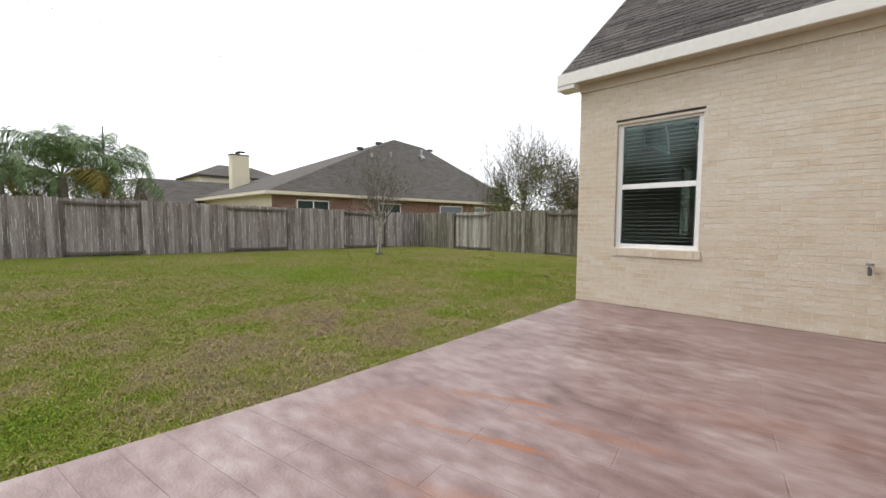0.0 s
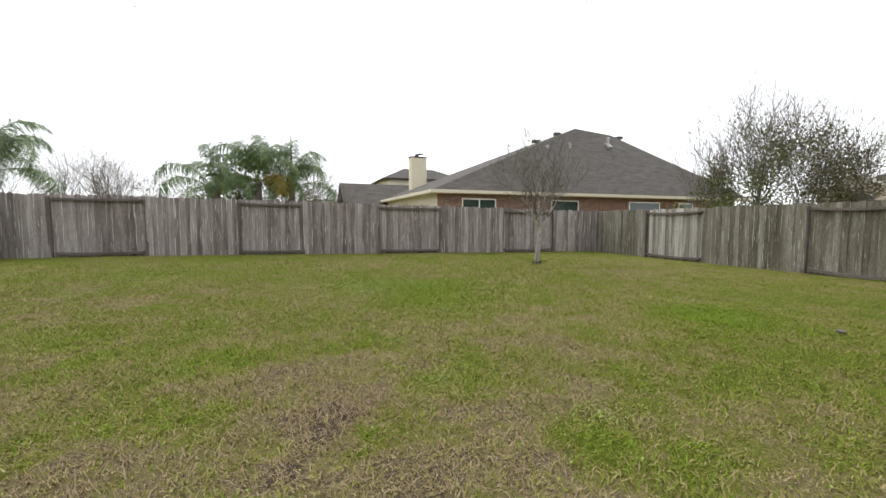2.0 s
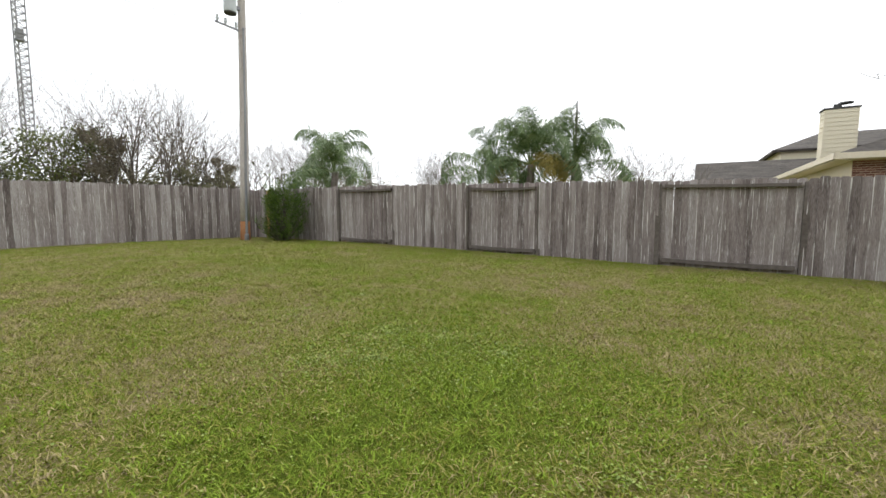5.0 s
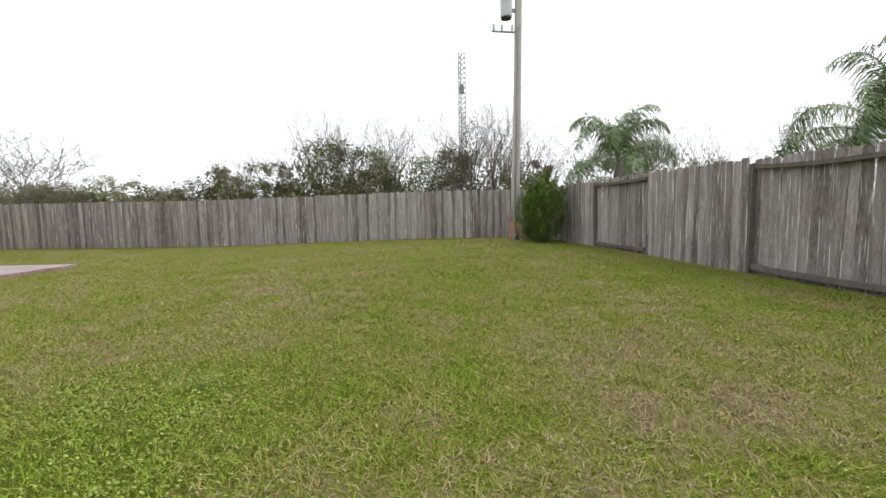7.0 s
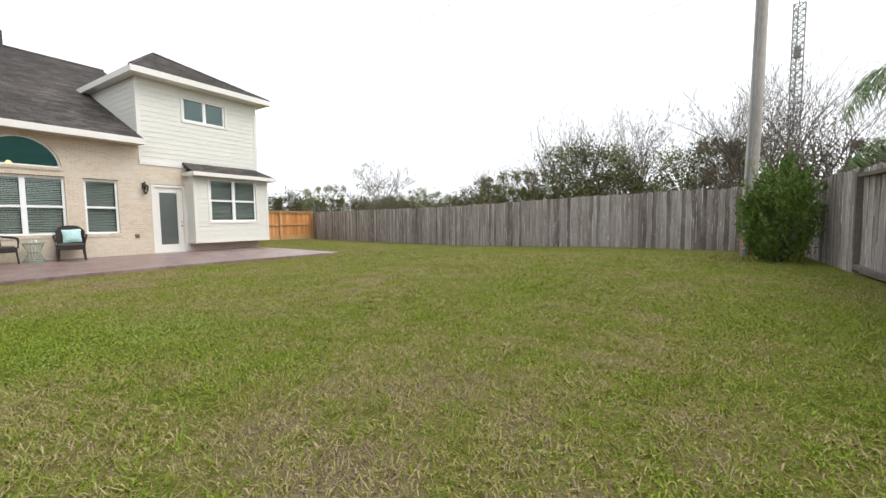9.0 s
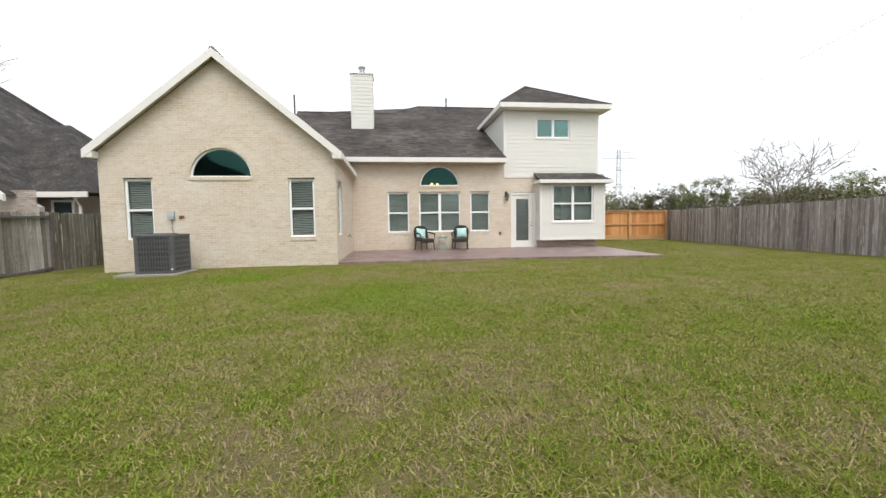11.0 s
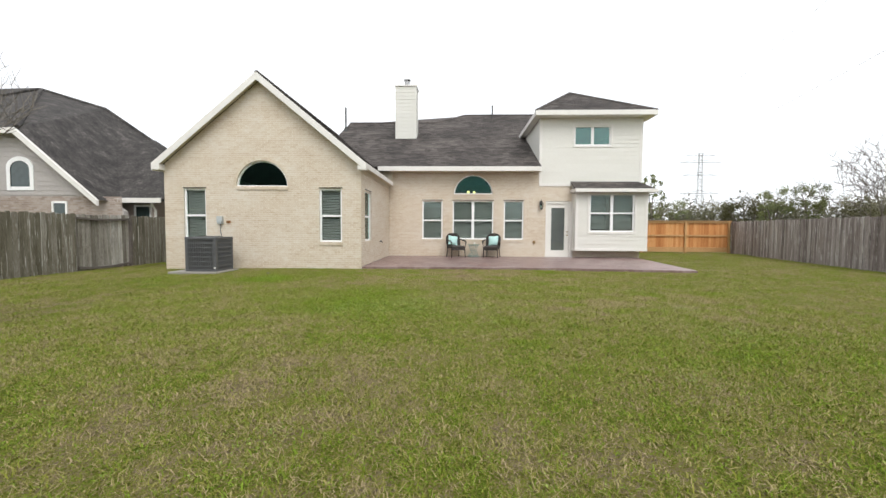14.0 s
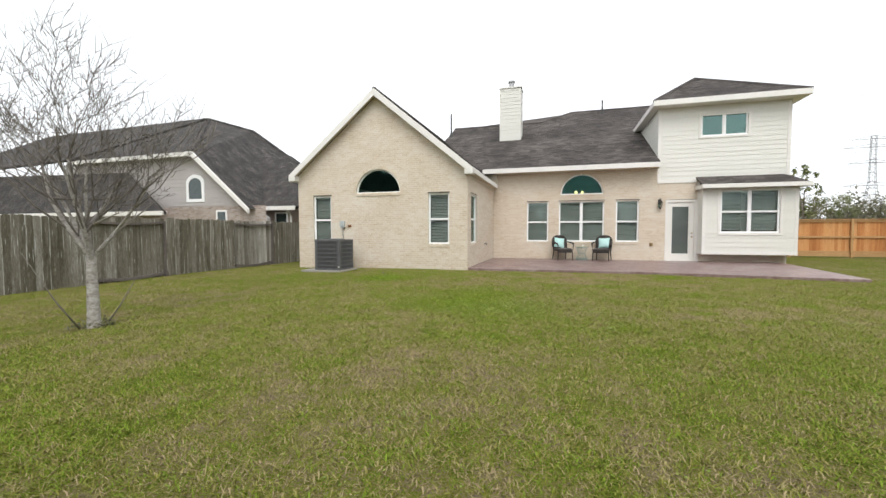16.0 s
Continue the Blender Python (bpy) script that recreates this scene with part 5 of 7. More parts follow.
def leaf_cloud(rng, geo, clumps, count, size):
    """Small bent leaves scattered through uneven clumps (centre, radii)."""
    for _ in range(count):
        c, rr = rng.choice(clumps)
        v = Vector((rng.gauss(0, 0.62), rng.gauss(0, 0.62), rng.gauss(0, 0.62)))
        p = Vector(c) + Vector((v.x * rr[0], v.y * rr[1], v.z * rr[2]))
        a = Vector((rng.gauss(0, 1), rng.gauss(0, 1), rng.gauss(0.2, 0.7))).normalized()
        b = a.orthogonal().normalized()
        s = size * rng.uniform(0.6, 1.3)
        geo.add([p - a * s, p + b * s * 0.45 + Vector((0, 0, s * 0.2)), p + a * s, p - b * s * 0.45 + Vector((0, 0, s * 0.2))], [(0, 1, 2), (0, 2, 3)])


def bare_tree(name, label, seed, height, trunk_r, at, spread=0.75, rise=0.09, top=4, mat=None, trunk_h=0.3, leaves=0, leaf_mat=None, leaf_size=0.09, leaf_top=0.5, multi=1, category="tree", group="", least=0.0035):
    rng = random.Random(seed)
    t = thing(name, label, category, group=group, at=at)
    wood, twigs = Geo(), Geo()
    base = Vector(at)
    for s in range(multi):
        d = Vector((rng.gauss(0, 0.05 + 0.28 * (multi > 1)), rng.gauss(0, 0.05 + 0.28 * (multi > 1)), 1)).normalized()
        th = height * trunk_h * rng.uniform(0.85, 1.15)
        p1 = base + d * th * 0.5
        p2 = base + d * th
        wood.tube([base - Vector((0, 0, 0.15)), base + d * 0.12, p1, p2], [trunk_r * 1.45, trunk_r * 1.1, trunk_r * 0.95, trunk_r * 0.8], 9, cap=False)
        limbs = 7 if multi == 1 else 4
        for k in range(limbs):
            a = 2 * math.pi * (k + rng.uniform(-0.25, 0.25)) / limbs
            out = rng.uniform(0.35, 0.85) * spread
            nd = Vector((math.cos(a) * out, math.sin(a) * out, 1)).normalized() if k else Vector((0.05, 0.02, 1)).normalized()
            grow(rng, wood, twigs, base + d * th * rng.uniform(0.82, 1.0), nd, trunk_r * rng.uniform(0.35, 0.55), height * rng.uniform(0.36, 0.44) * (1.12 if multi > 1 else 1), 1, top, spread, rise, 0.02, least)
    part("trunk", wood, M_BARK_PALE if mat is None else mat, t, smooth=True)
    part("branchwork", twigs, M_TWIG if mat is None else mat, t)
    if leaves:
        g = Geo()
        clumps = [(base + Vector((rng.gauss(0, height * 0.11), rng.gauss(0, height * 0.11), height * rng.uniform(0.2, leaf_top))), (height * rng.uniform(0.06, 0.14),) * 2 + (height * rng.uniform(0.06, 0.15),)) for _ in range(16)]
        leaf_cloud(rng, g, clumps, leaves, leaf_size)
        part("crown", g, leaf_mat or M_LEAF, t)
    return t


# small bare tree in the lawn
ty = (-10.95, 9.62)
bare_tree("yard_tree", "small leafless tree with pale mottled bark in the lawn", 21, 3.25, 0.07, (ty[0], ty[1], float(ground_z(*ty))), spread=0.95, rise=0.13, top=5, trunk_h=0.29, least=0.004)
g = Geo()
leaf_cloud(random.Random(2), g, [(Vector((ty[0] + a, ty[1] + b, float(ground_z(*ty)) + 0.05)), (0.09, 0.09, 0.05)) for a, b in ((0.1, 0.05), (-0.1, 0.1), (0.0, -0.14), (0.15, -0.1))], 110, 0.035)
single("weeds", g, M_LEAF_OLIVE, "weeds round the foot of the bare tree", "weeds", kind="stuff")

# winter trees behind the fences: a few grown, the rest copied
FAR = "bare trees behind the fence"
kinds = [bare_tree("bare_tree", "leafless grey winter tree behind the fence", 40 + i, hgt, 0.09, at, spread=sp, rise=ri, top=4, mat=M_TWIG_FAR, trunk_h=th, group=FAR, least=0.0045 if i < 3 else 0.022)
         for i, (hgt, at, sp, ri, th) in enumerate(((6.2, (-3.1, -21.3, -0.1), 0.8, 0.07, 0.35), (7.0, (-10.3, -18.2, -0.1), 0.95, 0.05, 0.35), (6.8, (-15.6, -14.5, -0.1), 0.65, 0.14, 0.3), (9.4, (20.9, -33.1, -0.1), 0.9, 0.05, 0.24)))]
rng = random.Random(8)
for k, x, y, hgt in ((0, 0.8, -24.9, 5.8), (0, -17.3, -14.2, 5.6), (2, -19.3, -15.9, 6.1), (1, 9.4, -32.2, 5.1),
                     (1, -28.2, -24.1, 8.6), (2, -30.2, -24.3, 8.2), (0, -26.4, -17.0, 7.7), (1, -26.4, -15.5, 7.0), (2, -36.5, -13.4, 5.5), (0, -36.5, -11.0, 5.1), (1, -32.9, 4.7, 4.7), (0, -41.0, -13.7, 7.9), (2, -36.7, -9.0, 6.6), (1, -38.0, -7.2, 6.6), (0, -22.5, -13.0, 6.2), (2, -24.0, -9.0, 5.4), (1, -21.5, -10.5, 5.6), (2, 6.0, -27.5, 4.8), (0, -30.5, 2.0, 4.2), (2, -34.0, 6.5, 4.4),
                     (0, -23.5, -19.5, 7.4), (1, -21.5, -3.6, 4.6), (2, -24.2, -5.0, 5.0), (0, -27.5, -6.6, 5.4), (1, -25.5, -2.4, 4.4), (0, -29.0, 3.2, 5.4), (2, -27.5, 4.6, 5.0), (1, -31.0, 5.6, 5.6)):
    src = kinds[k]
    s = hgt / (6.2, 7.0, 6.8, 9.4)[k] * 0.88
    copy_thing(src, Matrix.Translation((x, y, -0.1)) @ pose(0, 0, 0, 0, 0, rng.uniform(0, 360)) @ Matrix.Diagonal((s, s, s, 1)))


def evergreen(name, label, seed, at, height, width, leaves, mat, size=0.10, group="evergreens behind the fence"):
    """A leafy tree or thicket: stems under uneven clumps of small leaves."""
    rng = random.Random(seed)
    t = thing(name, label, "tree", group=group, at=at)
    b = Vector(at)
    w, g = Geo(), Geo()
    clumps = []
    for k in range(46):
        a, rr = rng.uniform(0, 6.28), width * 0.5 * math.sqrt(rng.random())
        c = b + Vector((math.cos(a) * rr, math.sin(a) * rr, height * (0.1 + 0.85 * rng.random() ** 0.8) * (1 - 0.3 * rr / width)))
        sz = width * rng.uniform(0.05, 0.14)
        clumps.append((c, (sz, sz, sz * rng.uniform(0.7, 1.5))))
        if k < 9:
            w.tube([b - Vector((0, 0, 0.1)), b.lerp(c, 0.5) + Vector((rng.gauss(0, 0.2), rng.gauss(0, 0.2), 0.2)), c], [0.09, 0.05, 0.02], 5, cap=False)
    leaf_cloud(rng, g, clumps, leaves, size)
    part("trunk", w, M_TWIG_FAR, t)
    part("crown", g, mat, t)
    return t


# bare trees hung with ivy along the side fence
IVY = "ivy-hung trees along the side fence"
ivy = [bare_tree("ivy_tree", "bare tree with its trunk hung with dark ivy", 120, 7.0, 0.10, (-5.3, -20.0, -0.1), spread=0.7, rise=0.08, top=4, mat=M_TWIG_FAR, trunk_h=0.34, leaves=7000, leaf_mat=M_LEAF, leaf_size=0.08, leaf_top=0.8, group=IVY, least=0.005),
       bare_tree("ivy_tree", "bare tree overgrown with brown vines", 121, 7.2, 0.11, (-15.0, -16.2, -0.1), spread=0.6, rise=0.12, top=4, mat=M_TWIG_FAR, trunk_h=0.34, leaves=3800, leaf_mat=M_LEAF_BROWN, leaf_size=0.06, leaf_top=0.75, group=IVY, least=0.005)]
for k, x, y, turn, sc in ((0, -7.4, -19.4, 80, 0.97), (0, -10.2, -18.4, 200, 0.88), (0, -12.4, -17.8, 300, 0.80), (0, 0.9, -23.6, 140, 0.74), (1, -17.0, -15.6, 120, 0.9), (0, -14.4, -19.6, 30, 0.9)):
    copy_thing(ivy[k], Matrix.Translation((x, y, -0.1)) @ pose(0, 0, 0, 0, 0, turn) @ Matrix.Diagonal((sc, sc, sc, 1)))

ever = [evergreen("evergreen_tree", "dark evergreen tree behind the fence", 60, (-2.1, -21.4, -0.1), 5.3, 2.5, 5200, M_LEAF, 0.07),
        evergreen("vine_thicket", "bare trunk overgrown with brown vines", 61, (-13.8, -16.7, -0.1), 5.4, 2.0, 4200, M_LEAF_BROWN, 0.08),
        evergreen("olive_shrub", "olive green thicket along the fence", 62, (-7.5, -18.6, -0.1), 3.8, 4.4, 5200, M_LEAF_OLIVE, 0.08)]
for k, x, y, hgt in ((2, -9.6, -19.3, 4.4), (1, -3.9, -20.8, 5.0), (2, 22.0, -38.0, 5.0), (0, 16.2, -35.2, 5.8), (0, 14.1, -34.9, 5.2), (2, 18.5, -36.5, 4.6), (2, 9.0, -32.0, 3.8), (2, 3.0, -24.2, 4.0), (1, 2.0, -25.0, 5.4), (2, -16.5, -15.5, 4.0), (1, -18.2, -14.8, 4.4), (2, -1.0, -22.5, 3.6),
                     (2, 46.3, -26.1, 5.6), (0, 46.5, -29.5, 6.3), (2, 46.6, -33.7, 5.8), (0, 46.7, -37.0, 6.0), (2, 41.7, -36.7, 6.2), (0, 36.7, -35.9, 7.2), (0, 34.8, -38.4, 7.6), (2, 36.9, -42.9, 6.0), (2, 31.9, -42.7, 5.2), (2, 27.0, -41.0, 5.0), (2, 50.0, -22.0, 5.2), (2, 43.0, -40.5, 5.6), (2, 12.0, -34.0, 4.2), (2, 24.5, -39.5, 4.8), (0, 29.5, -45.0, 5.6),
                     (2, -22.8, 0.2, 3.0), (2, -26.0, 3.6, 3.1), (2, -27.5, -14.0, 4.2), (0, -33.0, -20.0, 5.2)):
    src, s = ever[k], hgt / (5.3, 5.4, 3.8)[k]
    copy_thing(src, Matrix.Translation((x, y, -0.1)) @ pose(0, 0, 0, 0, 0, rng.uniform(0, 360)) @ Matrix.Diagonal((s, s, s, 1)))

# many-stemmed trees past the north fence
for i, (x, y, hgt, lv) in enumerate(((-13.9, 23.6, 8.2, 4200), (-13.0, 26.0, 8.0, 3600), (-15.2, 22.9, 6.0, 4200), (-12.3, 28.0, 6.4, 3000))):
    bare_tree("sparse_tree", "many-stemmed tree with few small leaves", 70 + i, hgt * 0.80, 0.06, (x, y, -0.2), spread=0.66, rise=0.12, top=4, mat=M_TWIG_FAR, trunk_h=0.22, leaves=lv, leaf_mat=M_LEAF_OLIVE if i % 2 else M_LEAF, leaf_size=0.075, leaf_top=0.85, least=0.008, multi=3, group="sparse trees past the fence")
evergreen("leafy_tree", "dark leafy tree showing past the house corner", 66, (15.8, -10.9, -0.1), 6.0, 1.8, 420, M_LEAF, 0.14)


# queen palms behind the back fence
def frond_mesh(seed, length, mat):
    rng = random.Random(seed)
    g = Geo()
    pts = []
    n = 13
    for i in range(n):
        t = i / (n - 1)
        ang = radians(72) - radians(126) * t ** 1.75
        if i:
            pts.append(pts[-1] + Vector((math.cos(ang), 0, math.sin(ang))) * (length / (n - 1)))
        else:
            pts.append(Vector((0, 0, 0)))
    g.tube(pts, [0.030 * (1 - 0.85 * i / (n - 1)) for i in range(n)], 5, cap=False)
    for i in range(105):
        t = 0.16 + 0.84 * i / 105
        k = min(int(t * (n - 1)), n - 2)
        p = pts[k].lerp(pts[k + 1], t * (n - 1) - k)
        d = (pts[k + 1] - pts[k]).normalized()
        ll = 0.62 * math.sin(math.pi * min(t * 0.80 + 0.16, 1)) ** 0.7 * rng.uniform(0.75, 1.15) + 0.08
        for s in (-1, 1):
            out = (Vector((0, s, 0)) * rng.uniform(0.3, 0.75) + d * rng.uniform(0.25, 0.6) + Vector((0, 0, rng.uniform(-0.6, 0.5) - 0.35 * t))).normalized()
            mid = p + out * ll * 0.5
            end = mid + (out * 0.7 + Vector((0, 0, -1.0))).normalized() * ll * 0.6
            w = d * 0.0105
            g.add([p - w, p + w, mid + w * 1.2, mid - w * 1.2, end], [(0, 1, 2, 3), (3, 2, 4)])
    return g.mesh("frond", mat)


FRONDS = [frond_mesh(81, 3.1, M_PALM), frond_mesh(82, 2.7, M_PALM), frond_mesh(83, 3.4, M_PALM)]
FROND_DRY = frond_mesh(84, 2.0, M_PALM_DRY)


def palm(seed, at, trunk, count, scale=1.0, dry=0):
    rng = random.Random(seed)
    t = thing("queen_palm", "queen palm with drooping feathery fronds behind the fence", "palm", group="palms behind the fence", at=at)
    b = Vector(at)
    g = Geo()
    nn = 12
    g.tube([b + Vector((0.04 * math.sin(i), 0.03 * i / nn, trunk * i / (nn - 1) - 0.1 * (i == 0))) for i in range(nn)], [0.15 + 0.012 * (i % 2) - 0.03 * i / nn for i in range(nn)], 10)
    part("trunk", g, M_PALM_BARK, t)
    for k in range(count + dry):
        a = 360 * k * 0.381966 + rng.uniform(-14, 14)
        tip = -16 + 72 * ((k % 6) / 5) + rng.uniform(-9, 9) if k < count else 46
        s = scale * rng.uniform(0.85, 1.1)
        piece("frond", FROND_DRY if k >= count else rng.choice(FRONDS), Matrix.Translation(b + Vector((0, 0, trunk - 0.1 * rng.random()))) @ pose(0, 0, 0, 0, 0, a) @ pose(0, 0, 0, rng.uniform(-12, 12), tip, 0) @ Matrix.Diagonal((s * 0.86, s, s * 1.06, 1)), t)
    return t


palm(1, (-17.3, -5.5, 0), 2.65, 13, 1.0)
palm(2, (-18.9, -7.6, 0), 2.2, 9, 0.8)
palm(3, (-19.9, 0.1, 0), 2.45, 12, 0.93)
palm(4, (-19.5, 1.7, 0), 2.75, 14, 1.0, dry=3)
tall = palm(5, (-20.4, 3.0, 0), 2.65, 12, 0.96, dry=2)
part("spear", Geo().tube([(-20.4, 3.0, 2.6), (-20.4, 3.02, 4.1), (-20.39, 3.03, 4.95)], [0.06, 0.045, 0.02], 7), M_TWIG, tall, "dry upright unopened frond")

# juniper bush in the corner of the yard
jb = thing("juniper_bush", "dense mid green juniper bush in the fence corner", "bush", at=(-14.5, -4.98, 0.05))
rng = random.Random(31)
g, w = Geo(), Geo()
jc = Vector((-14.5, -4.98, 0.05))
for k in range(190):
    axis = rng.randrange(10)
    a, hgt = axis * 0.6283 + rng.gauss(0, 0.13), rng.random() * (0.72, 1.0, 0.84, 1.05, 0.7, 0.95, 0.78, 1.02, 0.66, 0.9)[axis]
    rad = 0.98 * (1 - 0.74 * hgt ** 1.2) * (0.32 + 0.78 * rng.random()) * (0.5 + 0.5 * min(1, hgt * 3.5))
    base = jc + Vector((math.cos(a) * rad * 0.72, math.sin(a) * rad * 0.72, 0.08 + 1.9 * hgt))
    lean = rng.uniform(0.1, 0.75)
    d = Vector((math.cos(a) * lean, math.sin(a) * lean, 1.0)).normalized()
    ln = rng.uniform(0.28, 0.62)
    if k % 4 == 0:
        w.tube([jc, jc.lerp(base, 0.6), base], [0.03, 0.02, 0.008], 4, cap=False)
    for i in range(62):
        t = rng.random()
        r0 = 0.092 * (1 - 0.85 * t)
        q = base + d * ln * t * (0.6 + 0.8 * ((k * 7) % 5) / 5) + Vector((rng.gauss(0, r0), rng.gauss(0, r0), rng.gauss(0, 0.05)))
        q.x = max(q.x, -15.2)
        s = (d + Vector((rng.gauss(0, 0.6), rng.gauss(0, 0.6), rng.gauss(0.3, 0.4)))).normalized()
        e = s.orthogonal().normalized() * 0.02
        g.add([q - e, q + e, q + s * rng.uniform(0.06, 0.12)], [(0, 1, 2)])
part("stem", w, M_TWIG, jb)
part("foliage", g, M_CONIFER, jb)


# undergrowth and far woods, past counting
def woods(name, label, seed, boxes, count, size, mat):
    rng = random.Random(seed)
    g = Geo()
    clumps = []
    for x0, x1, y0, y1, z1 in boxes:
        for _ in range(42):
            t = rng.random()
            hgt = z1 * rng.uniform(0.25, 1.0)
            clumps.append((Vector((x0 + (x1 - x0) * t + rng.gauss(0, 1.2), y0 + (y1 - y0) * t + rng.gauss(0, 1.2), hgt * 0.5)), (rng.uniform(0.5, 1.3), rng.uniform(0.5, 1.3), hgt * 0.5)))
    leaf_cloud(rng, g, clumps, count, size)
    return single(name, g, mat, label, "undergrowth", kind="stuff")


woods("undergrowth_olive", "olive brown undergrowth behind the side fence", 91, [(-22, 6, -13.5, -23, 2.9), (6, 30, -25, -42, 3.6)], 12000, 0.13, M_LEAF_OLIVE)
woods("undergrowth_brown", "dry brown undergrowth behind the fences", 92, [(-40, -24, -16, 4, 3.2), (-24, -20, -12, 4, 2.5)], 6500, 0.09, M_LEAF_BROWN)
woods("far_woods", "far belt of winter woods greyed for haze", 93, [(62, 30, -24, -56, 5.2), (75, 45, -20, -62, 6.4), (60, 20, -45, -70, 5.4)], 16000, 0.30, M_WOODS_FAR)
woods("far_woods_dark", "far dark evergreen belt past the new fence", 94, [(58, 34, -22, -50, 5.0), (40, 14, -40, -58, 4.6)], 10000, 0.24, M_WOODS_FAR)


# ---- utility pole, tower and wires ----
M_POLE = material("weathered_pole_wood", [(0.30, 0.255, 0.225), (0.45, 0.41, 0.375), (0.60, 0.57, 0.54)], 0.95, (1.2, 14), 0.5, 20, stretch=(4, 4, 0.5))
M_POLE_FOOT = material("rust_stained_pole_foot", [(0.30, 0.12, 0.045), (0.38, 0.20, 0.10)], 0.95, (3, 18), 0.4, 25, stretch=(3, 3, 0.6))
M_GREY_PAINT = material("grey_transformer_paint", [(0.42, 0.45, 0.45), (0.52, 0.55, 0.55)], 0.5, (2, 15))
M_STEEL = material("dull_grey_steel", [(0.20, 0.20, 0.21), (0.32, 0.32, 0.33)], 0.6, (1, 10), metal=0.4)
M_WIRE = material("dark_cable", [(0.10, 0.10, 0.10), (0.16, 0.16, 0.16)], 0.7)
px, py = -14.12, -6.5
up = thing("utility_pole", "weathered wooden utility pole with rust-stained foot", "pole", at=(px, py, 0.05))
lean = lambda z: Vector((px - 0.012 * z + 0.01 * math.sin(z), py + 0.016 * z, z))
part("shaft", Geo().tube([lean(z) for z in (0.75, 2, 3.2, 4.5, 6, 8, 11.5)], [0.15, 0.144, 0.138, 0.132, 0.126, 0.118, 0.10], 16), M_POLE, up, smooth=True)
part("foot", Geo().tube([lean(-0.2), lean(0.3), lean(0.75)], [0.164, 0.158, 0.153], 16), M_POLE_FOOT, up, "rust-stained lower end", smooth=True)
part("conduit", Geo().tube([lean(z) + Vector((0.08, 0.195, 0)) for z in (0, 0.3, 0.32, 2.2, 4, 7)], [0.075, 0.07, 0.04, 0.04, 0.035, 0.03], 10), M_STEEL, up, "grey metal conduit")
part("crossarm", Geo().obox(Matrix.Translation(lean(6.95) + Vector((0.42, 0, 0))) @ pose(0, 0, 0, 0, 0, 0), 0.95, 0.045, 0.05), M_STEEL, up)
for k in (0.2, 0.55, 0.82):
    part("insulator", Geo().tube([lean(6.99) + Vector((k, 0, 0)), lean(7.06) + Vector((k, 0, 0)), lean(7.12) + Vector((k, 0, 0)), lean(7.16) + Vector((k, 0, 0))], [0.03, 0.05, 0.035, 0.045], 10), M_GREY_PAINT, up)
tr = thing("transformer", "grey pole-mounted transformer can", "transformer", at=tuple(lean(7.35) + Vector((0.42, 0.05, 0))))
tc = lean(7.35) + Vector((0.42, 0.05, 0))
part("can", Geo().tube([tc, tc + Vector((0, 0, 0.04)), tc + Vector((0, 0, 0.82)), tc + Vector((0, 0, 0.9))], [0.16, 0.19, 0.19, 0.12], 18), M_GREY_PAINT, tr, smooth=False)
part("base_ring", Geo().tube([tc - Vector((0, 0, 0.015)), tc + Vector((0, 0, 0.03))], 0.175, 18), M_DARK, tr)
for z in (0.2, 0.6):
    part("bracket", Geo().box(tc.x - 0.32, tc.y - 0.04, tc.z + z, tc.x - 0.15, tc.y + 0.04, tc.z + z + 0.1), M_STEEL, tr)
part("bushing", Geo().tube([tc + Vector((0.05, 0, 0.88)), tc + Vector((0.07, 0, 1.15))], [0.035, 0.02], 8), M_GREY_PAINT, tr)


def cable(a, b, sag, r=0.006):
    a, b = Vector(a), Vector(b)
    pts = [a.lerp(b, t) - Vector((0, 0, sag * 4 * t * (1 - t))) for t in np.linspace(0, 1, 17)]
    single("cable", Geo().tube(pts, r, 4), M_WIRE, "thin dark overhead cable in the sky", "cable", group="overhead cables")


cable(lean(6.95) + Vector((0.1, 0, 0)), (-17.0, 38, 8.6), 0.6)
cable(lean(10.4), (-17.0, 38, 11.5), 0.5)
cable(lean(6.9), (32, -20, 9.3), 0.7)
cable(lean(10.6), (32, -21, 12.2), 0.5)

lt = thing("radio_mast", "tall grey steel lattice radio mast", "mast", at=(-24.1, -66.8, 0))


def lattice(geo, base, w0, w1, z0, z1, bays, r, tri=True):
    n = 3 if tri else 4
    cs = lambda w: [Vector((w * math.cos(2 * math.pi * k / n + 0.5), w * math.sin(2 * math.pi * k / n + 0.5), 0)) for k in range(n)]
    for i in range(bays):
        za, zb = z0 + (z1 - z0) * i / bays, z0 + (z1 - z0) * (i + 1) / bays
        wa, wb = w0 + (w1 - w0) * i / bays, w0 + (w1 - w0) * (i + 1) / bays
        A, B = [base + c + Vector((0, 0, za)) for c in cs(wa)], [base + c + Vector((0, 0, zb)) for c in cs(wb)]
        for k in range(n):
            m = (k + 1) % n
            geo.tube([A[k], B[k]], r, 4, cap=False)
            geo.tube([A[k], B[m]], r * 0.7, 3, cap=False)
            geo.tube([B[k], B[m]], r * 0.7, 3, cap=False)
    return geo


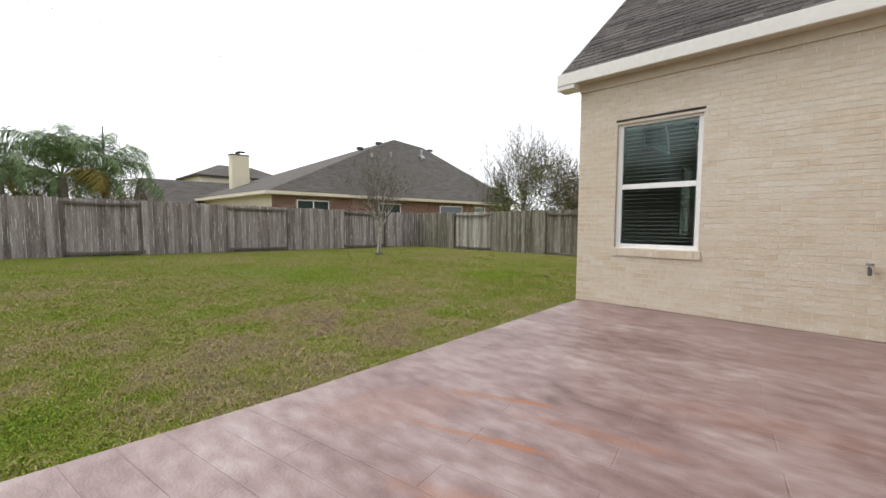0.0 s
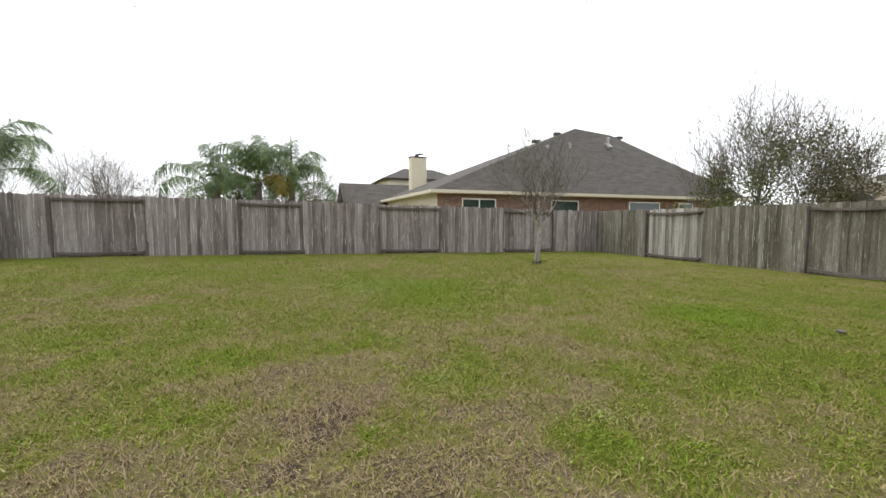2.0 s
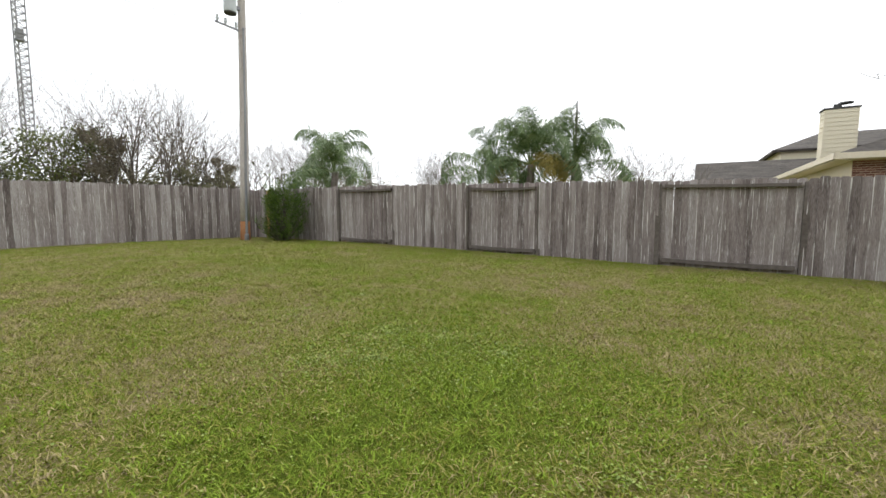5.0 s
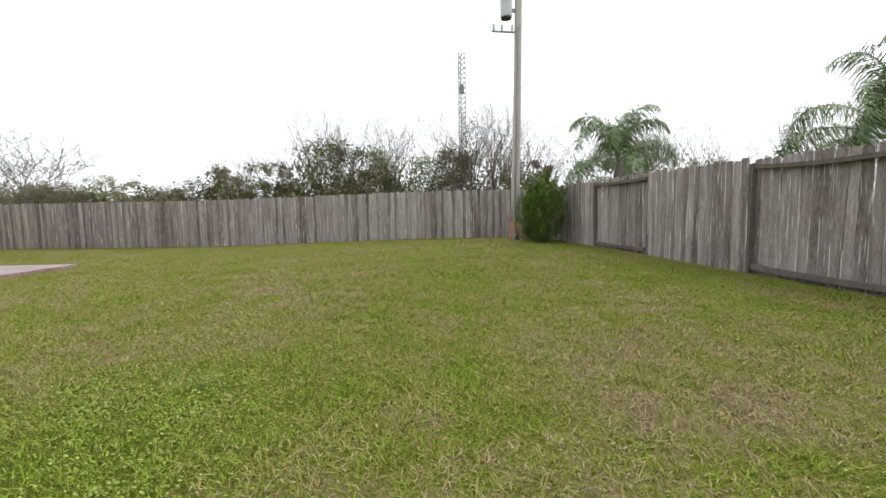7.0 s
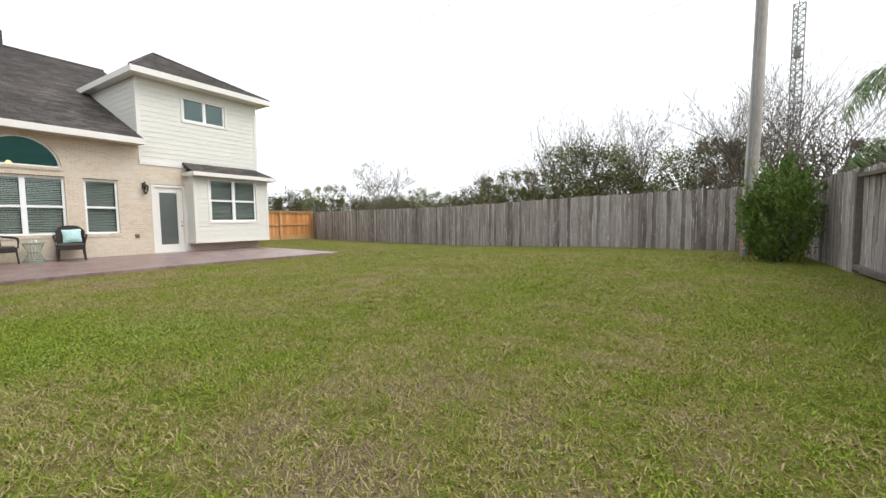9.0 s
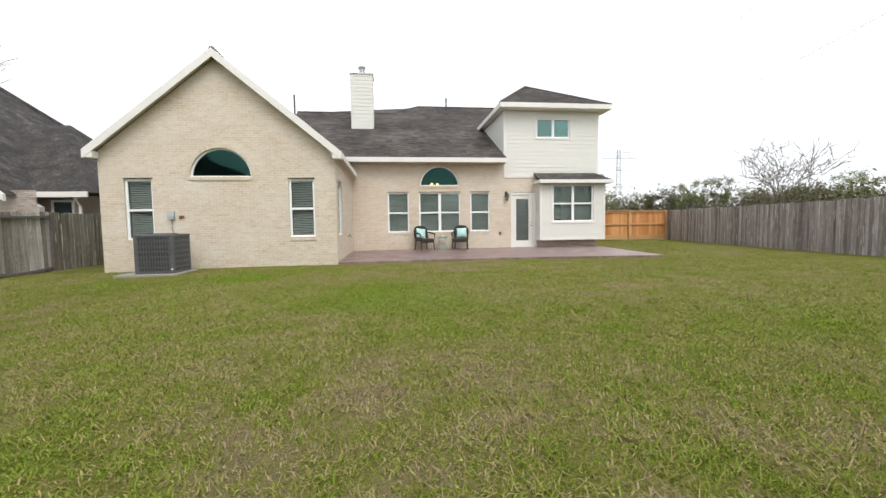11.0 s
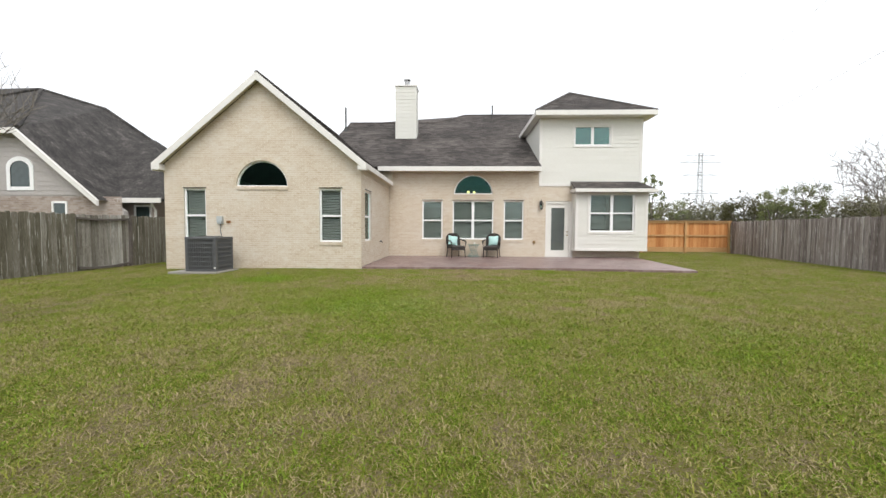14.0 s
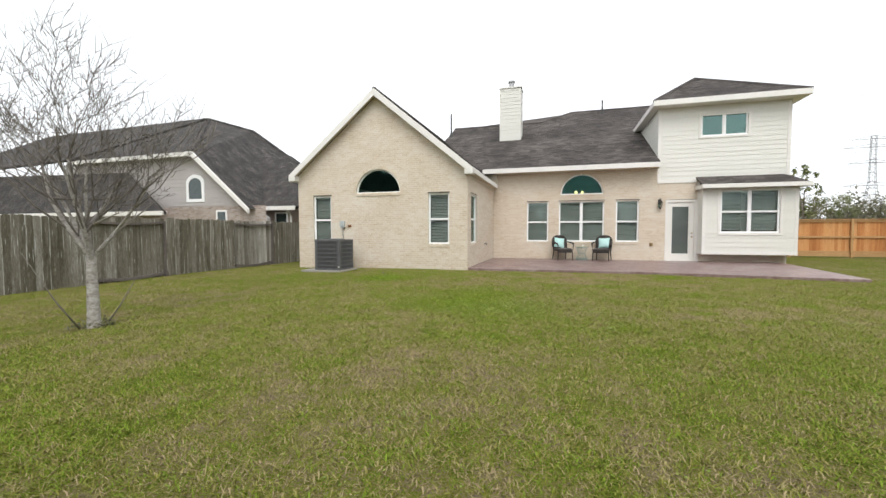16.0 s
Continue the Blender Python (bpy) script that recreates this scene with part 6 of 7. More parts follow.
part("lattice", lattice(Geo(), Vector((-24.1, -66.8, 0)), 0.72, 0.72, 0, 29.5, 34, 0.075), M_STEEL, lt)
part("antenna", Geo().tube([(-24.1, -66.8, 29.3), (-24.1, -66.8, 31.5)], 0.05, 6).box(-24.45, -67.1, 22.5, -23.75, -66.5, 24.0), M_STEEL, lt)
for x, y, s in ((160, -98.9, 1.0), (330, -255, 1.0)):
    pl = thing("power_pylon", "far grey lattice power pylon", "pylon", group="power pylons", at=(x, y, 0))
    b = Vector((x, y, 0))
    part("tower", lattice(lattice(Geo(), b, 4.0 * s, 1.2 * s, 0, 18 * s, 8, 0.075, False), b, 1.2 * s, 0.9 * s, 18 * s, 33.5 * s, 10, 0.07, False), M_STEEL, pl)
    for z, hw in ((16.8, 8.0), (24.5, 7.0), (29.8, 8.6), (32.6, 6.2)):
        arm = Geo()
        for sg in (-1, 1):
            arm.tube([b + Vector((0, 0, z * s)), b + Vector((0, sg * hw * s, z * s - 0.2))], [0.13, 0.06], 4).tube([b + Vector((0, 0, z * s + 1.1)), b + Vector((0, sg * hw * s, z * s - 0.15))], [0.09, 0.05], 4)
        part("crossarm", arm, M_STEEL, pl)
for dz in (16.8, 24.5, 29.8):
    for sg in (-7.5, 7.5):
        cable((160, -98.9 + sg, dz), (330, -255 + sg, dz), 3.0, 0.03)

# ---- chimney and roof pipes ----
cx0, cx1, cy0, cy1 = 7.4, 8.35, 5.66, 6.76
ch = thing("chimney", "cream lap-sided chimney on the main roof", "chimney", at=(7.9, 6.2, 6.2))
part("core", Geo().box(cx0 + 0.01, cy0 + 0.01, 5.6, cx1 - 0.01, cy1 - 0.01, 8.93), M_TRIM, ch)
z = 5.95
while z < 8.85:
    zt = min(z + 0.19, 8.93)
    part("board", Geo().box(cx0 - 0.022, cy0 - 0.022, z, cx1 + 0.022, cy1 + 0.022, zt - 0.016).box(cx0 - 0.004, cy0 - 0.004, zt - 0.016, cx1 + 0.004, cy1 + 0.004, zt), M_SIDING, ch)
    z += 0.19
part("cap", Geo().box(cx0 - 0.06, cy0 - 0.06, 8.93, cx1 + 0.06, cy1 + 0.06, 8.99), M_TRIM, ch, bevel=0.01)
part("flue", Geo().tube([(7.87, 6.2, 8.97), (7.87, 6.2, 9.36)], 0.14, 16), M_METAL, ch)
part("flue_cap", Geo().tube([(7.87, 6.2, 9.38), (7.87, 6.2, 9.45), (7.87, 6.2, 9.50)], [0.19, 0.19, 0.06], 16), M_METAL, ch)
for x, y, z0, z1 in ((9.0, 9.95, 6.9, 8.3), (12.0, 1.15, 8.3, 9.25)):
    v = thing("vent_pipe", "dark metal vent pipe on the roof", "pipe", group="roof pipes", at=(x, y, z0))
    part("pipe", Geo().tube([(x, y, z0 - 0.1), (x, y, z1)], 0.045, 10), M_DARK, v)
    part("flashing", Geo().tube([(x, y, z0 - 0.05), (x, y, z0 + 0.25)], [0.16, 0.06], 10), M_DARK, v)

# ---- air conditioner on its pad ----
M_AC = material("grey_louvred_metal", [(0.085, 0.086, 0.09), (0.14, 0.142, 0.147)], 0.5, (3, 30), metal=0.2)
M_CONC = material("rough_concrete", [(0.25, 0.235, 0.21), (0.36, 0.34, 0.31)], 0.9, (3, 30), 0.4, 60)
gz = float(ground_z(-3.2, 10.6))
ax0, ax1, ay0, ay1 = -3.30, -2.40, 10.38, 11.30
single("ac_pad", Geo().box(ax0 - 0.15, ay0 - 0.12, gz - 0.05, ax1 + 0.1, ay1 + 0.42, gz + 0.05), M_CONC, "rough concrete pad under the air conditioner", "pad", bevel=0.01)
ac = thing("air_conditioner", "dark grey outdoor air conditioner on a concrete pad", "air conditioner", at=(-2.85, 10.84, gz + 0.05))
zb, ztp = gz + 0.05, 0.96
part("core", Geo().box(ax0 + 0.05, ay0 + 0.05, zb + 0.04, ax1 - 0.05, ay1 - 0.05, ztp - 0.05), M_DARK, ac)
part("base_pan", Geo().box(ax0, ay0, zb, ax1, ay1, zb + 0.06), M_AC, ac, bevel=0.008)
part("lid", Geo().box(ax0 - 0.005, ay0 - 0.005, ztp - 0.07, ax1 + 0.005, ay1 + 0.005, ztp), M_AC, ac, bevel=0.012)
for x, y in ((ax0, ay0), (ax0, ay1 - 0.08), (ax1 - 0.08, ay0), (ax1 - 0.08, ay1 - 0.08)):
    part("corner_post", Geo().box(x, y, zb + 0.06, x + 0.08, y + 0.08, ztp - 0.07), M_AC, ac, bevel=0.005)
vm = Geo().box(-0.011, -0.013, 0, 0.011, 0.013, ztp - zb - 0.13).mesh("louvre", M_AC)
for k in range(12):
    t = 0.11 + k * 0.0655
    for x, y, a in ((ax0 + 0.012, ay0 + t, 35), (ax1 - 0.012, ay0 + t, 35), (ax0 + t - 0.01, ay0 + 0.012, 55), (ax0 + t - 0.01, ay1 - 0.012, 55)):
        piece("louvre", vm, Matrix.Translation((x, y, zb + 0.06)) @ pose(0, 0, 0, 0, 0, a), ac)
hm = Geo().box(-0.006, -(ay1 - ay0) / 2 + 0.06, -0.018, 0.006, (ay1 - ay0) / 2 - 0.06, 0.018).mesh("crossbar", M_AC)
for k in range(6):
    z = zb + 0.16 + k * 0.135
    piece("crossbar", hm, Matrix.Translation((ax0 + 0.004, (ay0 + ay1) / 2, z)), ac)
    piece("crossbar", hm, Matrix.Translation(((ax0 + ax1) / 2, ay0 + 0.004, z)) @ pose(0, 0, 0, 0, 0, 90), ac)
part("fan_grille", Geo().tube([(-2.85, 10.84, ztp), (-2.85, 10.84, ztp + 0.02)], [0.36, 0.33], 24), M_DARK, ac)
part("label_plate", Geo().box(ax0 - 0.004, ay0 + 0.02, zb + 0.09, ax0, ay0 + 0.07, zb + 0.13), M_TRIM, ac)

# ---- small things on the walls ----
bx = thing("meter_box", "grey electrical disconnect box on the gable wall", "electrical box", at=(XG, 11.08, 1.36))
part("box", Geo().box(XG - 0.10, 11.0, 1.36, XG, 11.16, 1.60), M_GREY_PAINT, bx, bevel=0.01)
part("lid", Geo().box(XG - 0.115, 10.99, 1.42, XG - 0.10, 11.17, 1.61), M_GREY_PAINT, bx, bevel=0.005)
part("conduit", Geo().tube([(XG - 0.05, 11.08, 1.36), (XG - 0.05, 11.08, 1.1), (XG - 0.05, 11.0, 0.8), (-2.41, 11.0, 0.5)], 0.014, 8), M_STEEL, bx)
sp = thing("wall_spigot", "brass pipe stub on the gable wall", "pipe", at=(XG, 10.83, 1.42))
part("plate", Geo().box(XG - 0.02, 10.76, 1.38, XG, 10.90, 1.47), M_POLE_FOOT, sp, bevel=0.006)
part("stub", Geo().tube([(XG, 10.83, 1.43), (XG - 0.09, 10.83, 1.43)], 0.02, 8), M_BRASS, sp)
hb = thing("hose_tap", "small dark hose tap on the patio wall", "tap", at=(1.2, YW, 0.72))
part("pipe", Geo().tube([(1.2, YW, 0.72), (1.2, YW - 0.10, 0.72), (1.2, YW - 0.13, 0.66)], 0.014, 8), M_DARK, hb)
part("wheel", Geo().tube([(1.2, YW - 0.07, 0.75), (1.2, YW - 0.07, 0.77)], 0.03, 10), M_STEEL, hb)
ot = thing("outlet_cover", "small brown weatherproof outlet by the door", "outlet", at=(XB, -0.08, 0.6))
part("cover", Geo().box(XB - 0.04, -0.14, 0.60, XB, -0.02, 0.72), M_POLE_FOOT, ot, bevel=0.008)
part("flap", Geo().box(XB - 0.05, -0.13, 0.61, XB - 0.04, -0.03, 0.71), M_BRASS, ot)
M_BLACK = material("black_lantern_metal", [(0.02, 0.019, 0.018), (0.045, 0.042, 0.04)], 0.5, (4, 40))
M_SEEDY = glass_pane("lantern_glass", (0.8, 0.8, 0.78), 1.5)
ln = thing("wall_lantern", "black metal wall lantern beside the patio door", "lamp", at=(XB, -0.36, 2.2))
part("backplate", Geo().box(XB - 0.02, -0.42, 2.28, XB, -0.30, 2.52), M_BLACK, ln, bevel=0.006)
part("arm", Geo().tube([(XB - 0.01, -0.36, 2.48), (XB - 0.08, -0.36, 2.56), (XB - 0.15, -0.36, 2.53), (XB - 0.15, -0.36, 2.46)], 0.012, 8), M_BLACK, ln)
part("roof", Geo().tube([(XB - 0.15, -0.36, 2.38), (XB - 0.15, -0.36, 2.43), (XB - 0.15, -0.36, 2.48)], [0.105, 0.07, 0.012], 6), M_BLACK, ln)
part("glass", Geo().tube([(XB - 0.15, -0.36, 2.17), (XB - 0.15, -0.36, 2.38)], [0.06, 0.085], 6), M_SEEDY, ln)
fr = Geo()
for k in range(6):
    a = math.pi * k / 3
    fr.tube([(XB - 0.15 + 0.062 * math.cos(a), -0.36 + 0.062 * math.sin(a), 2.16), (XB - 0.15 + 0.088 * math.cos(a), -0.36 + 0.088 * math.sin(a), 2.39)], 0.006, 4)
part("cage", fr, M_BLACK, ln)
part("finial", Geo().tube([(XB - 0.15, -0.36, 2.10), (XB - 0.15, -0.36, 2.14), (XB - 0.15, -0.36, 2.17)], [0.012, 0.04, 0.06], 6), M_BLACK, ln)

# lamps seen through the windows
M_BULB = glow("warm_bulb", (1.0, 0.60, 0.22), 3.0)
for x, y, z, r in ((5.4, 2.75, 3.05, 0.12), (5.2, -2.05, 5.55, 0.07)):
    pd = thing("pendant_lamp", "warm glowing pendant lamp inside the house", "lamp", group="indoor lamps", at=(x, y, z))
    for k in range(3):
        a = 2.1 * k + 0.5
        part("bulb", Geo().tube([(x + 1.3 * r * math.cos(a), y + 1.6 * r * math.sin(a), z - 0.05), (x + 1.3 * r * math.cos(a), y + 1.6 * r * math.sin(a), z), (x + 1.3 * r * math.cos(a), y + 1.6 * r * math.sin(a), z + 0.07)], [0.05, 0.08, 0.03], 10), M_BULB, pd)
    part("rod", Geo().tube([(x, y, z + 0.05), (x, y, z + 1.0 if z < 4 else z + 0.5)], 0.012, 6).tube([(x - 1.3 * r, y - 1.6 * r, z + 0.06), (x + 1.3 * r, y + 1.6 * r, z + 0.06)], 0.012, 6), M_BLACK, pd)

# ---- patio chairs and table ----
M_WICKER = material("dark_brown_wicker", [(0.022, 0.017, 0.014), (0.05, 0.04, 0.034)], 0.6, (20, 120), 0.7, 120)
M_SEAT = material("taupe_seat_fabric", [(0.09, 0.08, 0.075), (0.13, 0.12, 0.11)], 0.9, (8, 80), 0.4, 150)
M_TEAL = material("pale_teal_cushion", [(0.30, 0.55, 0.53), (0.46, 0.68, 0.65), (0.60, 0.78, 0.75)], 0.9, (5, 18), 0.3, 60)
M_TABLE = material("pale_green_wire", [(0.22, 0.30, 0.27), (0.33, 0.41, 0.38)], 0.5, (6, 40))


def pillow_geo(m, w, h, t):
    g = Geo()
    n = 9
    for s in (1, -1):
        vs = []
        for j in range(n):
            for i in range(n):
                u, v = 2 * i / (n - 1) - 1, 2 * j / (n - 1) - 1
                bulge = max(0.0, (1 - u * u) * (1 - v * v)) ** 0.45
                pin = 1 - 0.07 * (1 - abs(u)) * (abs(v) > 0.9) - 0.07 * (1 - abs(v)) * (abs(u) > 0.9)
                vs.append(m @ Vector((u * w / 2 * pin, s * t / 2 * bulge, v * h / 2 * pin)))
        fs = [(j * n + i, j * n + i + 1, (j + 1) * n + i + 1, (j + 1) * n + i) for j in range(n - 1) for i in range(n - 1)]
        g.add(vs, fs if s < 0 else [f[::-1] for f in fs])
    return g


def patio_chair():
    """Built facing -y at the origin: woven tub chair with arched back and curved arms."""
    c = thing("patio_chair", "dark woven patio armchair on the patio", "chair", group="patio chairs")
    for (x, y, x2, y2) in ((-0.27, -0.26, -0.29, -0.29), (0.27, -0.26, 0.29, -0.29), (-0.24, 0.24, -0.27, 0.33), (0.24, 0.24, 0.27, 0.33)):
        part("leg", Geo().tube([(x, y, 0.40), (x2, y2, 0.0)], [0.022, 0.017], 8), M_WICKER, c)
    part("seat_frame", Geo().box(-0.29, -0.29, 0.36, 0.29, 0.27, 0.42), M_WICKER, c, bevel=0.015)
    part("apron", Geo().box(-0.28, -0.285, 0.29, 0.28, -0.262, 0.36), M_WICKER, c, bevel=0.006)
    part("seat", Geo().box(-0.265, -0.27, 0.42, 0.265, 0.25, 0.455), M_SEAT, c, bevel=0.014)
    n = 12
    vs, fs = [], []
    for k in range(n + 1):
        u = 2 * k / n - 1
        x = 0.29 * u
        y = 0.30 - 0.07 * u * u
        ztop = 0.93 - 0.13 * u ** 4 - 0.02 * u * u
        for t in (0.0, 0.028):
            vs += [(x, y - 0.03 + t, 0.40), (x, y + 0.04 + t, 0.68), (x * 0.97, y + 0.08 + t, ztop)]
    for k in range(n):
        a, b = 6 * k, 6 * (k + 1)
        fs += [(a, b, b + 1, a + 1), (a + 1, b + 1, b + 2, a + 2), (a + 4, b + 4, b + 3, a + 3), (a + 5, b + 5, b + 4, a + 4), (a + 2, b + 2, b + 5, a + 5)]
    part("backrest", Geo().add(vs, fs), M_WICKER, c, smooth=False)
    part("back_rim", Geo().tube([(-0.28, 0.30, 0.5)] + [(0.285 * (2 * k / n - 1), 0.395 - 0.07 * (2 * k / n - 1) ** 2, 0.93 - 0.13 * (2 * k / n - 1) ** 4 - 0.02 * (2 * k / n - 1) ** 2) for k in range(n + 1)] + [(0.28, 0.30, 0.5)], 0.022, 8), M_WICKER, c)
    for s in (-1, 1):
        part("arm", Geo().tube([(s * 0.29, 0.30, 0.70), (s * 0.32, 0.15, 0.68), (s * 0.33, -0.10, 0.66), (s * 0.32, -0.25, 0.64), (s * 0.30, -0.31, 0.57), (s * 0.285, -0.30, 0.40)], [0.02, 0.028, 0.032, 0.03, 0.024, 0.02], 8), M_WICKER, c, smooth=True)
    return c


chair = patio_chair()
# facing the lawn, turned a little towards the table
chair.matrix_basis = pose(3.02, 3.44, 0.0, 0, 0, -90 + 22) @ Matrix.Diagonal((1.1, 1.1, 1.1, 1))
chair_b = copy_thing(chair, pose(3.0, 1.86, 0.0, 0, 0, -90 - 16))
for ch_ob, dx in ((chair, -0.06), (chair_b, 0.03)):
    m = ch_ob.matrix_basis @ pose(dx, 0.17, 0.66, -16, 8 if dx < 0 else -3, 0)
    single("throw_pillow", pillow_geo(m, 0.40, 0.38, 0.14), M_TEAL, "square pale teal throw pillow on a patio chair", "pillow", group="throw pillows", smooth=True)

tb = thing("wire_side_table", "pale green hourglass wire side table with glass top", "table", at=(3.08, 2.66, 0))
for z, r in ((0.0, 0.24), (0.05, 0.235), (0.27, 0.13), (0.50, 0.22), (0.54, 0.23)):
    part("hoop", Geo().tube([(3.08 + r * math.cos(t), 2.66 + r * math.sin(t), z + 0.012) for t in np.linspace(0, 2 * math.pi, 25)], 0.009, 6), M_TABLE, tb)
for k in range(14):
    a = 2 * math.pi * k / 14
    part("wire", Geo().tube([(3.08 + r * math.cos(a + tw), 2.66 + r * math.sin(a + tw), z) for z, r, tw in ((0.01, 0.24, 0), (0.14, 0.175, 0.1), (0.27, 0.13, 0.2), (0.40, 0.17, 0.3), (0.54, 0.23, 0.4))], 0.006, 5), M_TABLE, tb)
tp = part("tabletop", Geo().tube([(3.08, 2.66, 0.552), (3.08, 2.66, 0.562)], 0.27, 28), glass_pane("table_glass", (0.75, 0.86, 0.82), 1.5), tb, "round clear glass top")
single("small_jar", Geo().tube([(3.06, 2.62, 0.562), (3.06, 2.62, 0.60), (3.06, 2.62, 0.64), (3.06, 2.62, 0.66)], [0.03, 0.035, 0.03, 0.02], 12), M_TRIM, "small pale jar on the side table", "jar", smooth=True)

# a new plank nailed to the fence by the pole, and bits lying in the lawn
single("fence_plank", Geo().obox(Matrix.Translation((-15.22, -6.75, 0.95)) @ pose(0, 0, 0, 0, 1.5, 90), 0.14, 0.03, 1.8), M_NEW_RAIL, "new yellow plank nailed to the old fence", "plank", bevel=0.003)
# thin shoots from the foot of the bare tree
for k, (dx, dy, hh) in enumerate(((-0.35, 0.28, 1.05), (0.30, -0.18, 0.75))):
    zb = float(ground_z(*ty))
    single("sucker_shoot", Geo().tube([(ty[0] + dx * 0.3, ty[1] + dy * 0.3, zb - 0.02), (ty[0] + dx * 0.8, ty[1] + dy * 0.8, zb + hh * 0.35), (ty[0] + dx * 1.5, ty[1] + dy * 1.5, zb + hh)], [0.012, 0.009, 0.003], 6), M_TWIG, "thin bare shoot beside the foot of the tree", "shoot", group="shoots by the tree", smooth=True)
for x, y in ((-3.6, 8.7),):
    z = float(ground_z(x, y))
    single("dirt_clod", Geo().tube([(x - 0.05, y, z + 0.02), (x - 0.02, y + 0.01, z + 0.035), (x + 0.03, y, z + 0.035), (x + 0.06, y - 0.01, z + 0.02)], [0.01, 0.024, 0.02, 0.008], 7), M_TWIG, "small dark clod lying in the grass", "clod", group="clods in the grass", smooth=True)


# ---- loose bricks of the patio wall ----
for wall, unit, o, u, out, cells in LOOSE:
    for a, z, j in cells[:300]:
        piece("brick", unit, Matrix.Translation(o + u * a + Vector((0, 0, z)) + out * j), wall)

# ---- lawn grass ----
gen = np.random.default_rng(12)


def lawn_points(count):
    """Points on the lawn: inside the fences, off the house and patio."""
    x = gen.uniform(-15.25, 9.0, count * 4)
    y = gen.uniform(-12.2, 15.3, count * 4)
    south = -7.7 + (x - XF) * (-4.7 / 24.32)
    north = 15.6 + (x - XF) * (-0.9 / 21.3)
    edge = np.interp(y, [-3.95, 0.6, 2.0, 6.48], [-2.25, -1.69, -1.65, -1.80])
    ok = (y > south + 0.04) & (y < north - 0.04)
    ok &= ~((x > edge) & (y > -3.95 - (x + 2.3) * 0.114) & (y < 12.98))
    ok &= ~((x > -3.46) & (x < -2.29) & (y > 10.25) & (y < 11.73))
    keep = gen.random(count * 4) < np.where(x > -1.7, 0.2, np.where((y < -2.0) | (y > 9.5), 0.36, 1.0))
    ok &= keep
    return x[ok][:count], y[ok][:count]


def blades(name, count, hgt, width, lean, mat, label, x=None, y=None, tuft=1.0):
    if x is None:
        x, y = lawn_points(count)
    n = len(x)
    patch = np.sin(x * 1.3 + np.sin(y * 0.9) * 1.7) * np.sin(y * 1.1 + np.sin(x * 0.7) * 2.1)
    z = lawn_z(x, y) - 0.006
    a = gen.uniform(0, 2 * np.pi, n)
    h = hgt * gen.uniform(0.5, 1.2, n) * (1 + 0.2 * patch) * tuft
    b = gen.uniform(0, 2 * np.pi, n)
    ln = lean * gen.random(n) ** 0.7 * h * 1.6
    w = width * gen.uniform(0.7, 1.3, n)
    co = np.empty((n, 3, 3))
    co[:, 0] = np.stack([x - np.cos(a) * w, y - np.sin(a) * w, z], 1)
    co[:, 1] = np.stack([x + np.cos(a) * w, y + np.sin(a) * w, z], 1)
    co[:, 2] = np.stack([x + np.cos(b) * ln, y + np.sin(b) * ln, z + h], 1)
    me = bpy.data.meshes.new(name)
    me.vertices.add(3 * n)
    me.vertices.foreach_set("co", co.ravel())
    me.loops.add(3 * n)
    me.loops.foreach_set("vertex_index", np.arange(3 * n, dtype=np.int32))
    me.polygons.add(n)
    me.polygons.foreach_set("loop_start", np.arange(0, 3 * n, 3, dtype=np.int32))
    me.materials.append(mat)
    me.update(calc_edges=True)
    return tagged(new(name, me), label, "grass", kind="stuff")


# tufts: most blades gather round tuft centres
tx, ty2 = lawn_points(100000)
k = gen.integers(0, len(tx), 1350000)
blades("lawn_grass", 0, 0.033, 0.0031, 1.4, M_GRASS, "short winter lawn grass, green mixed with straw", tx[k] + gen.normal(0, 0.027, len(k)), ty2[k] + gen.normal(0, 0.027, len(k)), tuft=(0.40 + 1.3 * gen.random(len(tx)) ** 1.8)[k])
blades("lawn_grass_thin", 520000, 0.022, 0.0036, 2.2, M_GRASS, "low matted lawn grass and straw")


def broad_blades(count):
    """Long bent blades of the coarse grass that stand out of the turf one by one, in loose tufts."""
    ox, oy = lawn_points(count // 5)
    i = gen.integers(0, len(ox), count)
    x, y = ox[i] + gen.normal(0, 0.05, count), oy[i] + gen.normal(0, 0.05, count)
    z = lawn_z(x, y) - 0.004
    a = gen.uniform(0, 2 * np.pi, count)
    w, h = gen.uniform(0.0020, 0.0036, count), gen.uniform(0.014, 0.033, count)
    reach = h * gen.uniform(0.4, 1.8, count)
    dx, dy = np.cos(a), np.sin(a)
    co = np.empty((count, 5, 3))
    for j, (side, along, up) in enumerate(((-1, 0, 0), (1, 0, 0), (1.1, 0.45, 0.8), (-1.1, 0.45, 0.8), (0, 1.25, 0.75))):
        co[:, j] = np.stack([x - dy * w * side + dx * reach * along, y + dx * w * side + dy * reach * along, z + h * up], 1)
    idx = np.arange(count)[:, None] * 5
    me = bpy.data.meshes.new("coarse_grass")
    me.vertices.add(5 * count)
    me.vertices.foreach_set("co", co.ravel())
    me.loops.add(7 * count)
    me.loops.foreach_set("vertex_index", (idx + np.array([0, 1, 2, 3, 3, 2, 4])).ravel().astype(np.int32))
    me.polygons.add(2 * count)
    me.polygons.foreach_set("loop_start", (np.arange(count)[:, None] * 7 + np.array([0, 4])).ravel().astype(np.int32))
    me.materials.append(M_GRASS)
    me.update(calc_edges=True)
    return tagged(new("coarse_grass", me), "coarse bent grass blades standing in the turf", "grass", kind="stuff")


broad_blades(190000)

